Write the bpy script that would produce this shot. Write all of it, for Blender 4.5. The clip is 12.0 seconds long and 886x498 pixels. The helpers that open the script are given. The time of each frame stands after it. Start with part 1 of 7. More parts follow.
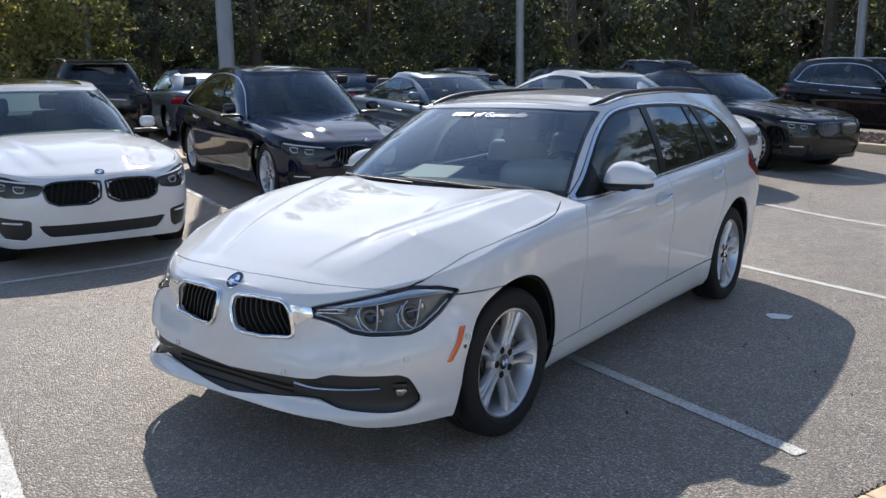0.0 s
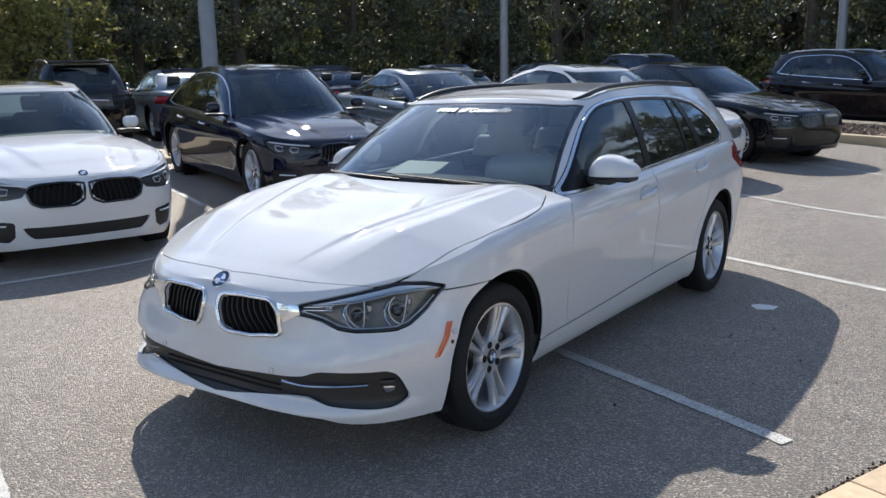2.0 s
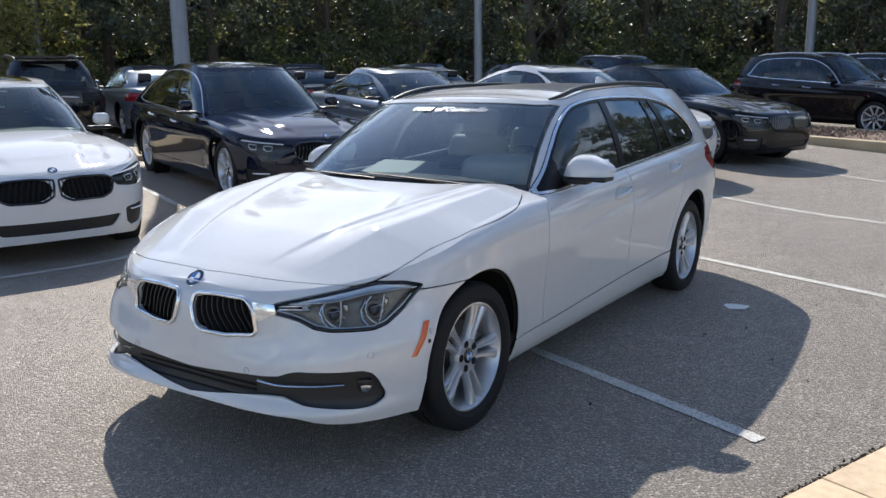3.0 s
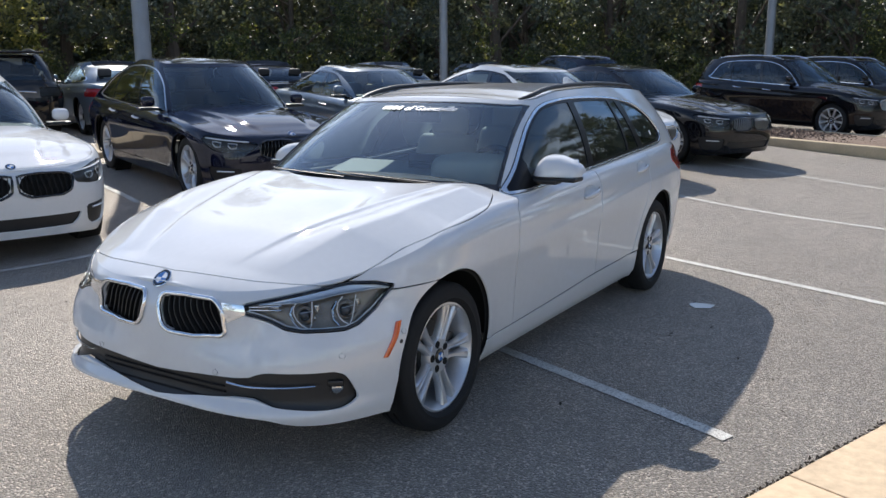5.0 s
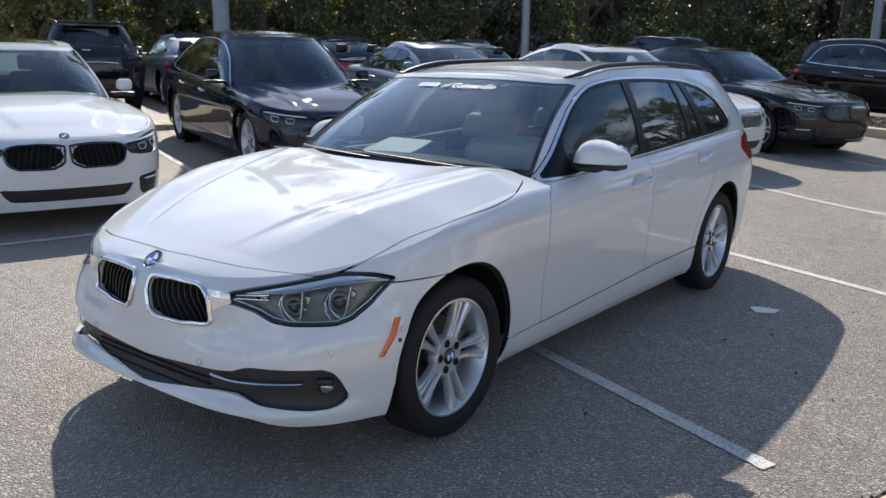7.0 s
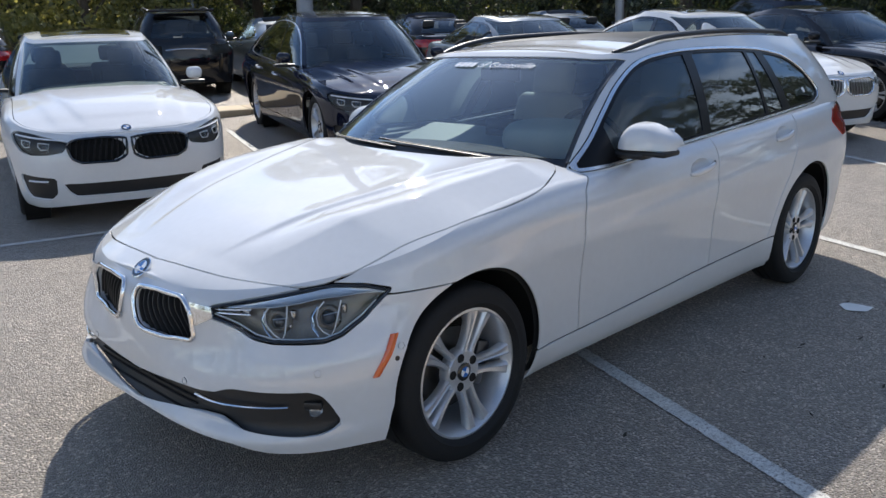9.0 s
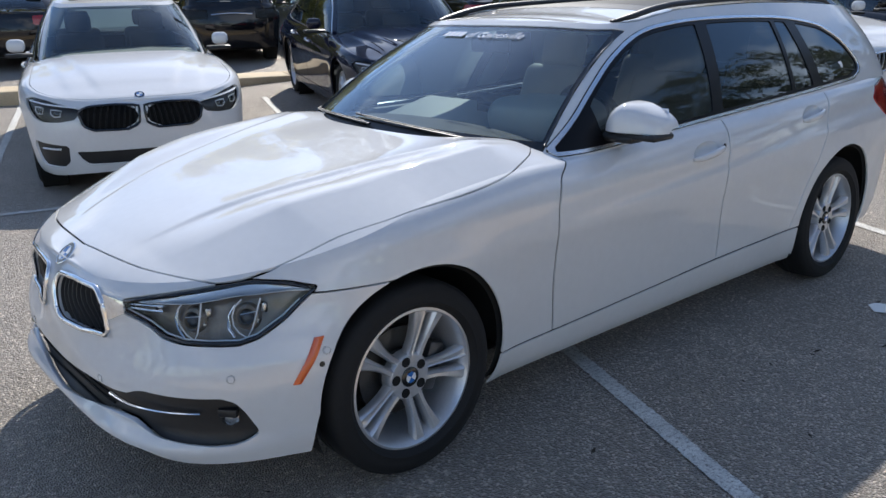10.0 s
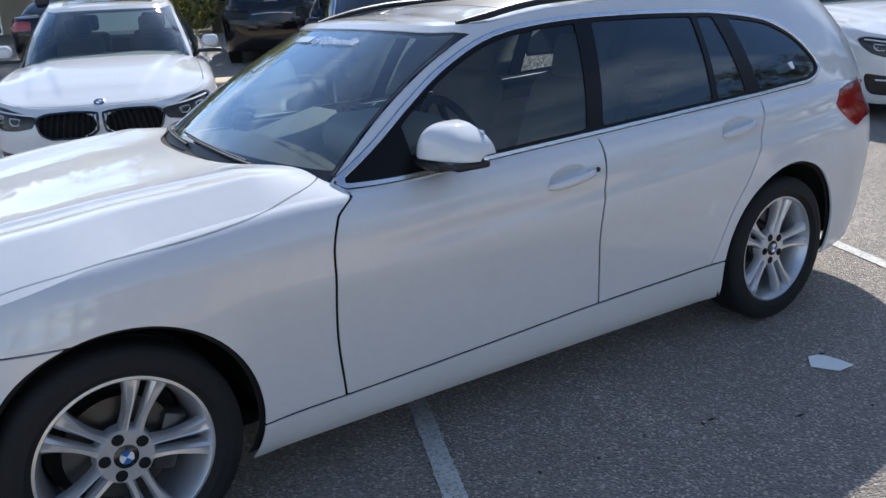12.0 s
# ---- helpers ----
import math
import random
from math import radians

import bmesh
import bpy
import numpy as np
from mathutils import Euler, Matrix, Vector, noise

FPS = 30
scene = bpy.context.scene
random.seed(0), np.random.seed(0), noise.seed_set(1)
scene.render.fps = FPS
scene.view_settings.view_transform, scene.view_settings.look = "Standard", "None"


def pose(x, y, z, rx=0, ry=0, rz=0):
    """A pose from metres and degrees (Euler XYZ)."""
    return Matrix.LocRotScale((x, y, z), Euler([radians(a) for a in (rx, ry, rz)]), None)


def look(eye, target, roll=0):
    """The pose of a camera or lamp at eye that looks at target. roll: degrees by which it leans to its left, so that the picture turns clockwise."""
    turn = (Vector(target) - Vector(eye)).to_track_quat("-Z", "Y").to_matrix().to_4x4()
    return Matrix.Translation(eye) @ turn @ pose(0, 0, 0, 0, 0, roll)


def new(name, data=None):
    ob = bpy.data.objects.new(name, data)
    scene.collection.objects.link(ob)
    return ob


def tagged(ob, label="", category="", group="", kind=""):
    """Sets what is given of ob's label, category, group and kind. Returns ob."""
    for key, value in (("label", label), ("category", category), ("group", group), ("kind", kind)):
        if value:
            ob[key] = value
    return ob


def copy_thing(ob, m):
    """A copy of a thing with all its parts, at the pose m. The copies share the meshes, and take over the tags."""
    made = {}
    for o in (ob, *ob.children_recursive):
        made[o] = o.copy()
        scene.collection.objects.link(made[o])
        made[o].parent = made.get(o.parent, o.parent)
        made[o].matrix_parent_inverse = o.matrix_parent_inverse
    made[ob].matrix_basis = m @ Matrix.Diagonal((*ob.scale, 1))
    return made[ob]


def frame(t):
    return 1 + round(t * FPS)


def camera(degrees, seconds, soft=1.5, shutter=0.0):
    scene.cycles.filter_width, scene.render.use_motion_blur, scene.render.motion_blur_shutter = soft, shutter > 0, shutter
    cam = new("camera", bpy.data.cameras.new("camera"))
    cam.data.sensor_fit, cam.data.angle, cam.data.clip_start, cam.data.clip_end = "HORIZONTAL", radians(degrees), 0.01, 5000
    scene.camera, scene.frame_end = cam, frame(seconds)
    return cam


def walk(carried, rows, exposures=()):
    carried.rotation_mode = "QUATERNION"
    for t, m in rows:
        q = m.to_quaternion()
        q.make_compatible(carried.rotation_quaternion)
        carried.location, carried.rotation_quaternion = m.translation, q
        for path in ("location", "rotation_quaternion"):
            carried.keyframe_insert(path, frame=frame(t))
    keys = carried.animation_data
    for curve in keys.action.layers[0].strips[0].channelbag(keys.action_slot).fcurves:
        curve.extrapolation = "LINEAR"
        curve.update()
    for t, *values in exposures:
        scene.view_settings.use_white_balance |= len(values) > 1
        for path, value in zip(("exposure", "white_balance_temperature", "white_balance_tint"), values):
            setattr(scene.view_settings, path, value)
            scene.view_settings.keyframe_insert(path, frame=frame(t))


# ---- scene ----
cam = camera(56.0, 12.0)
PATH = [
    (0, (2.895, 2.683, 1.506), (1.328, 1.503, 1.116), -0.7),
    (0.5, (2.883, 2.664, 1.502), (1.361, 1.429, 1.106), -0.9),
    (1, (2.888, 2.688, 1.499), (1.36, 1.46, 1.101), -1.4),
    (1.5, (2.89, 2.688, 1.497), (1.328, 1.503, 1.101), -1.4),
    (2, (2.895, 2.691, 1.502), (1.312, 1.536, 1.104), -1.4),
    (2.5, (2.896, 2.683, 1.5), (1.293, 1.554, 1.104), -1.1),
    (3, (2.899, 2.674, 1.499), (1.279, 1.572, 1.099), -0.9),
    (3.5, (2.9, 2.657, 1.502), (1.255, 1.594, 1.098), -0.5),
    (5.5, (2.903, 2.637, 1.499), (1.236, 1.609, 1.095), -0.3),
    (6, (2.801, 2.641, 1.488), (1.166, 1.565, 1.077), -0.1),
    (6.5, (2.621, 2.709, 1.484), (1.025, 1.576, 1.074), 0.5),
    (7, (2.483, 2.699, 1.478), (0.939, 1.51, 1.027), 0.8),
    (9, (1.983, 2.727, 1.498), (0.618, 1.357, 0.99), -1.6),
    (9.5, (1.775, 2.774, 1.48), (0.496, 1.345, 0.91), -2.6),
    (10, (1.497, 2.767, 1.494), (0.258, 1.308, 0.914), -1.4),
    (10.5, (1.253, 2.874, 1.478), (0.042, 1.382, 0.923), -2.3),
    (11, (0.981, 3.037, 1.488), (-0.174, 1.499, 0.94), -3.0),
    (11.5, (0.66, 3.015, 1.459), (-0.432, 1.441, 0.883), -2.7),
    (12, (0.364, 2.978, 1.479), (-0.688, 1.381, 0.893), -2.8),
]
walk(cam, [(t, look(eye, target, roll)) for t, eye, target, roll in PATH], [(0.0, 0.38, 6420, 10), (6.0, 0.38, 6470, 10), (9.0, 0.36, 6440, 10), (9.5, 0.25, 6360, 10), (10.0, 0.32, 6320, 10), (10.5, 0.38, 6260, 10), (12.0, 0.42, 6120, 10)])

# ---- light ----
SUN_AZ, SUN_EL = math.atan2(-0.907, -0.80), radians(39.6)
world = bpy.data.worlds.new("sky")
scene.world = world
world.use_nodes = True
wn, wl = world.node_tree.nodes, world.node_tree.links
sky = wn.new("ShaderNodeTexSky")
sky.sky_type, sky.sun_disc = "NISHITA", False
sky.sun_elevation, sky.sun_rotation = SUN_EL, math.pi / 2 - SUN_AZ
sky.air_density, sky.dust_density, sky.ozone_density = 0.85, 0.2, 2.4
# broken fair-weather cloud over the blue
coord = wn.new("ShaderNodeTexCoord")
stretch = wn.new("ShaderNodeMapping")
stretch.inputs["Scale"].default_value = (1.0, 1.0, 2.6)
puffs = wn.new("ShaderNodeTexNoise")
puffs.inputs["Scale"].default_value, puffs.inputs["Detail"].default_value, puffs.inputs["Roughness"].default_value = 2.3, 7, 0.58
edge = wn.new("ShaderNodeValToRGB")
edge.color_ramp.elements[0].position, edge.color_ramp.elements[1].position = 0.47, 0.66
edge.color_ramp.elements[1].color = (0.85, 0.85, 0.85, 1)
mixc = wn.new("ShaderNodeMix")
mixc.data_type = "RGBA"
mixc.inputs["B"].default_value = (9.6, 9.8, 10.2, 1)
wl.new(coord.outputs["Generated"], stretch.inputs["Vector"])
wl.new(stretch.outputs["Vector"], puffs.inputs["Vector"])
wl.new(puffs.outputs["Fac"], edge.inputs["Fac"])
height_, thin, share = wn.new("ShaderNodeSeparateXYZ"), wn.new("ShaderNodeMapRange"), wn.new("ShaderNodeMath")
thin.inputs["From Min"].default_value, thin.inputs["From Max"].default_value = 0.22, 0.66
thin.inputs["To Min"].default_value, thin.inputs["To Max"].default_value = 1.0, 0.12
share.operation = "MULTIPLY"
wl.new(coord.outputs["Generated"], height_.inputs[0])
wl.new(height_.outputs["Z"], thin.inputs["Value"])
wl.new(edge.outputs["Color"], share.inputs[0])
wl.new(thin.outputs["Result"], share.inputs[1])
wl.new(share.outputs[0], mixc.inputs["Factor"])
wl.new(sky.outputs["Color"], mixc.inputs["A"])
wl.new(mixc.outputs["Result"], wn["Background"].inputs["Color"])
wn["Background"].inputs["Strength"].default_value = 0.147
sun = new("sun", bpy.data.lights.new("sun", "SUN"))
sun.data.energy, sun.data.angle, sun.data.color = 5.0, radians(0.53), (1.0, 0.94, 0.86)
sun.matrix_world = look((40 * math.cos(SUN_AZ) * math.cos(SUN_EL), 40 * math.sin(SUN_AZ) * math.cos(SUN_EL), 40 * math.sin(SUN_EL)), (0, 0, 0))

# ---- materials ----
def material(name, color, rough=0.5, metal=0.0, coat=0.0, spec=0.5, vary=0.0, scale=8.0, bump=0.0, bump_scale=60.0, island=False, random_tint=0.0):
    """A surface with two scales of variation in colour and gloss and an optional fine relief."""
    m = bpy.data.materials.new(name)
    m.use_nodes = True
    n, l = m.node_tree.nodes, m.node_tree.links
    b = n["Principled BSDF"]
    b.inputs["Base Color"].default_value = (*color, 1)
    b.inputs["Roughness"].default_value, b.inputs["Metallic"].default_value = rough, metal
    b.inputs["Coat Weight"].default_value, b.inputs["Coat Roughness"].default_value = coat, 0.03
    b.inputs["Specular IOR Level"].default_value = spec
    if vary or bump or random_tint:
        tc = n.new("ShaderNodeTexCoord")
    if vary or random_tint:
        big, fine = n.new("ShaderNodeTexNoise"), n.new("ShaderNodeTexNoise")
        big.inputs["Scale"].default_value, fine.inputs["Scale"].default_value = scale, scale * 14
        big.inputs["Detail"].default_value = fine.inputs["Detail"].default_value = 4
        add, amount = n.new("ShaderNodeMath"), n.new("ShaderNodeMapRange")
        add.operation = "ADD"
        amount.inputs["From Min"].default_value, amount.inputs["From Max"].default_value = 0.6, 1.4
        amount.inputs["To Min"].default_value, amount.inputs["To Max"].default_value = 1 - vary, 1 + vary
        tint = n.new("ShaderNodeVectorMath")
        tint.operation = "SCALE"
        tint.inputs[0].default_value = color
        for t in (big, fine):
            l.new(tc.outputs["Object"], t.inputs["Vector"])
        l.new(big.outputs["Fac"], add.inputs[0])
        l.new(fine.outputs["Fac"], add.inputs[1])
        l.new(add.outputs[0], amount.inputs["Value"])
        last = amount.outputs["Result"]
        if random_tint:
            rnd, span, times = n.new("ShaderNodeNewGeometry") if island else n.new("ShaderNodeObjectInfo"), n.new("ShaderNodeMapRange"), n.new("ShaderNodeMath")
            span.inputs["To Min"].default_value, span.inputs["To Max"].default_value = 1 - random_tint, 1 + random_tint
            times.operation = "MULTIPLY"
            l.new(rnd.outputs["Random Per Island" if island else "Random"], span.inputs["Value"])
            l.new(span.outputs["Result"], times.inputs[0])
            l.new(last, times.inputs[1])
            last = times.outputs[0]
        l.new(last, tint.inputs["Scale"])
        l.new(tint.outputs["Vector"], b.inputs["Base Color"])
    if bump:
        grain, rel = n.new("ShaderNodeTexNoise"), n.new("ShaderNodeBump")
        grain.inputs["Scale"].default_value, grain.inputs["Detail"].default_value = bump_scale, 3
        rel.inputs["Strength"].default_value, rel.inputs["Distance"].default_value = bump, 0.004
        l.new(tc.outputs["Object"], grain.inputs["Vector"])
        l.new(grain.outputs["Fac"], rel.inputs["Height"])
        l.new(rel.outputs["Normal"], b.inputs["Normal"])
    return m


def glass_material(name, tint, rough=0.0, film_gain=1.5, film_add=0.02, pale_film=0.0):
    """Thin clear or tinted pane: what is behind shows through the tint, with a mirror film that grows towards grazing."""
    m = bpy.data.materials.new(name)
    m.use_nodes = True
    n, l = m.node_tree.nodes, m.node_tree.links
    n.remove(n["Principled BSDF"])
    clear, film, fres, mix = n.new("ShaderNodeBsdfTransparent"), n.new("ShaderNodeBsdfGlossy"), n.new("ShaderNodeFresnel"), n.new("ShaderNodeMixShader")
    clear.inputs["Color"].default_value = (*tint, 1)
    film.inputs["Roughness"].default_value = rough
    film.inputs["Color"].default_value = (0.84, 0.94, 1.0, 1)
    fres.inputs["IOR"].default_value = 1.55
    boost = n.new("ShaderNodeMath")
    boost.operation, boost.use_clamp = "MULTIPLY_ADD", True
    boost.inputs[1].default_value, boost.inputs[2].default_value = film_gain, film_add
    l.new(fres.outputs[0], boost.inputs[0])
    l.new(boost.outputs[0], mix.inputs[0])
    l.new(clear.outputs[0], mix.inputs[1])
    l.new(film.outputs[0], mix.inputs[2])
    last = mix.outputs[0]
    if pale_film:
        # uneven pale diffuse layer mixed over the pane, for a hazy look
        film_d, over, where = n.new("ShaderNodeBsdfDiffuse"), n.new("ShaderNodeMixShader"), n.new("ShaderNodeTexNoise")
        tc, span = n.new("ShaderNodeTexCoord"), n.new("ShaderNodeMapRange")
        film_d.inputs["Color"].default_value = (0.75, 0.77, 0.80, 1)
        where.inputs["Scale"].default_value, where.inputs["Detail"].default_value = 3.0, 6
        span.inputs["To Min"].default_value, span.inputs["To Max"].default_value = pale_film * 0.4, pale_film * 1.6
        l.new(tc.outputs["Object"], where.inputs["Vector"])
        l.new(where.outputs["Fac"], span.inputs["Value"])
        l.new(span.outputs["Result"], over.inputs[0])
        l.new(last, over.inputs[1])
        l.new(film_d.outputs[0], over.inputs[2])
        last = over.outputs[0]
    l.new(last, n["Material Output"].inputs["Surface"])
    return m


def paint_material(name, color, metal=0.0, gloss=1.5):
    """Car paint: a base with a slow drift and fine flake under a clear coat with a faint ripple."""
    dark = max(color) < 0.05
    m = material(name, color, 0.25 if dark else 0.5 if not metal else 0.35, metal, 1.0, 0.15 if metal else 0.0, 0.03, 2.2)
    n, l = m.node_tree.nodes, m.node_tree.links
    n["Principled BSDF"].inputs["Coat IOR"].default_value = gloss
    tc, rip, bm_ = n.new("ShaderNodeTexCoord"), n.new("ShaderNodeTexNoise"), n.new("ShaderNodeBump")
    rip.inputs["Scale"].default_value = 90
    bm_.inputs["Strength"].default_value, bm_.inputs["Distance"].default_value = 0.02, 0.002
    l.new(tc.outputs["Object"], rip.inputs["Vector"])
    l.new(rip.outputs["Fac"], bm_.inputs["Height"])
    l.new(bm_.outputs["Normal"], n["Principled BSDF"].inputs["Coat Normal"])
    return m


WHITE = paint_material("white_paint", (0.625, 0.63, 0.635), gloss=1.72)
NAVY = paint_material("navy_paint", (0.006, 0.008, 0.021))
BLACKP = paint_material("black_paint", (0.006, 0.006, 0.008))
SLATE = paint_material("slate_paint", (0.13, 0.17, 0.215), 0.3)
TRIM = material("black_plastic", (0.012, 0.012, 0.013), 0.45, vary=0.25, scale=6, bump=0.08, bump_scale=300)
GLOSSB = material("gloss_black", (0.006, 0.006, 0.007), 0.08, coat=0.6)
PILLAR = material("pillar_black", (0.005, 0.005, 0.006), 0.3, spec=0.2, vary=0.1)
# near-black; behind gaps and in hollows it stands in for shade
VOID = material("dark_cavity", (0.005, 0.005, 0.005), 0.9)
RUBBER = material("tyre_rubber", (0.006, 0.006, 0.0065), 0.8, vary=0.3, scale=5, bump=0.15, bump_scale=180)
CHROME = material("chrome", (0.82, 0.83, 0.85), 0.08, 1.0)
SATIN = material("satin_metal", (0.62, 0.63, 0.65), 0.28, 1.0)
ALLOY = material("alloy_silver", (0.60, 0.61, 0.63), 0.34, 0.7, 0.4, vary=0.08, scale=9)
BRIGHT = material("bright_trim", (0.74, 0.76, 0.79), 0.24, 0.9, vary=0.04)
ALLOYD = material("alloy_shadow", (0.09, 0.09, 0.095), 0.4, 0.8)
STEEL = material("brake_steel", (0.10, 0.098, 0.095), 0.38, 0.9, vary=0.2, scale=12)
SCREEN = glass_material("windscreen_glass", (0.66, 0.82, 0.83), film_gain=1.7, film_add=0.035, pale_film=0.022)
SCREENP = glass_material("green_tinted_screen", (0.52, 0.62, 0.60), film_gain=1.3, film_add=0.01, pale_film=0.006)
SEATD = material("charcoal_seat", (0.05, 0.05, 0.052), 0.6, vary=0.15, scale=7, bump=0.1, bump_scale=140)
TINTED = glass_material("tinted_glass", (0.27, 0.30, 0.31), film_gain=1.25, film_add=0.01, pale_film=0.003)
SIDECLEAR = glass_material("front_door_glass", (0.46, 0.49, 0.49), film_gain=1.0, film_add=0.0, pale_film=0.004)
LENS = glass_material("lamp_lens", (0.92, 0.92, 0.91), film_gain=0.45, film_add=0.0)
BLADE = material("pale_light_guide", (0.62, 0.70, 0.80), 0.12, 0.35, coat=0.8)
AMBER = material("amber_lens", (0.62, 0.10, 0.012), 0.18, coat=0.8)
REDL = material("red_lens", (0.30, 0.006, 0.008), 0.15, coat=0.9)
BLUE = material("roundel_blue", (0.03, 0.14, 0.42), 0.15, coat=0.8)
ENAMEL = material("roundel_white", (0.8, 0.8, 0.8), 0.15, coat=0.8)
BEIGE = material("oyster_leather", (0.52, 0.49, 0.43), 0.55, vary=0.1, scale=7, bump=0.1, bump_scale=140)
DASHM = material("dash_plastic", (0.022, 0.022, 0.023), 0.6, vary=0.15, scale=8, bump=0.1, bump_scale=200)
LAMPDARK = material("dark_lamp_interior", (0.045, 0.042, 0.040), 0.35, 0.1, vary=0.35, scale=14)
LAMPIN = material("lamp_interior", (0.22, 0.185, 0.145), 0.30, 0.45, vary=0.5, scale=22)
DASHL = material("dash_cream", (0.22, 0.212, 0.19), 0.55, vary=0.1, scale=7, bump=0.1, bump_scale=160)

# ---- surface tools ----
def curve(*pts):
    """A smooth curve with no overshoot through (x, y) pairs in ascending x."""
    xs, ys = np.array([p[0] for p in pts], float), np.array([p[1] for p in pts], float)
    h, d = np.diff(xs), np.diff(ys) / np.diff(xs)
    m = np.zeros(len(xs))
    m[0], m[-1] = d[0], d[-1]
    for i in range(1, len(xs) - 1):
        if d[i - 1] * d[i] > 0:
            a, b = 2 * h[i] + h[i - 1], h[i] + 2 * h[i - 1]
            m[i] = (a + b) / (a / d[i - 1] + b / d[i])

    def value(x):
        x = np.clip(np.asarray(x, float), xs[0], xs[-1])
        k = np.clip(np.searchsorted(xs, x) - 1, 0, len(xs) - 2)
        t = (x - xs[k]) / h[k]
        return (2 * t**3 - 3 * t**2 + 1) * ys[k] + (t**3 - 2 * t**2 + t) * h[k] * m[k] + (3 * t**2 - 2 * t**3) * ys[k + 1] + (t**3 - t**2) * h[k] * m[k + 1]

    return value


def polygon(pts, r=0.0):
    """Signed distance, negative inside, to a polygon with corners rounded by about r."""
    p = np.array(pts, float)

    def value(a, b):
        q = np.stack([np.asarray(a, float), np.asarray(b, float)], -1)
        best, inside = np.full(q.shape[:-1], 1e9), np.zeros(q.shape[:-1], bool)
        for i in range(len(p)):
            s, e = p[i], p[(i + 1) % len(p)]
            w, ed = q - s, e - s
            t = np.clip((w @ ed) / (ed @ ed), 0, 1)
            best = np.minimum(best, np.linalg.norm(w - t[..., None] * ed, axis=-1))
            up = (s[1] <= q[..., 1]) != (e[1] <= q[..., 1])
            with np.errstate(divide="ignore", invalid="ignore"):
                inside ^= up & (q[..., 0] < s[0] + (q[..., 1] - s[1]) / (e[1] - s[1] + 1e-12) * ed[0])
        return np.where(inside, -best, best) - r

    return value


def rounded(pts, n=6):
    """A smooth run through points given along an edge."""
    p = np.array([pts[0], *pts, pts[-1]], float)
    out = []
    for a, b, c, d in zip(p, p[1:], p[2:], p[3:]):
        for t in np.arange(n) / n:
            out.append(tuple(0.5 * (2 * b + (c - a) * t + (2 * a - 5 * b + 4 * c - d) * t**2 + (3 * b - a - 3 * c + d) * t**3)))
    return out + [tuple(p[-1])]


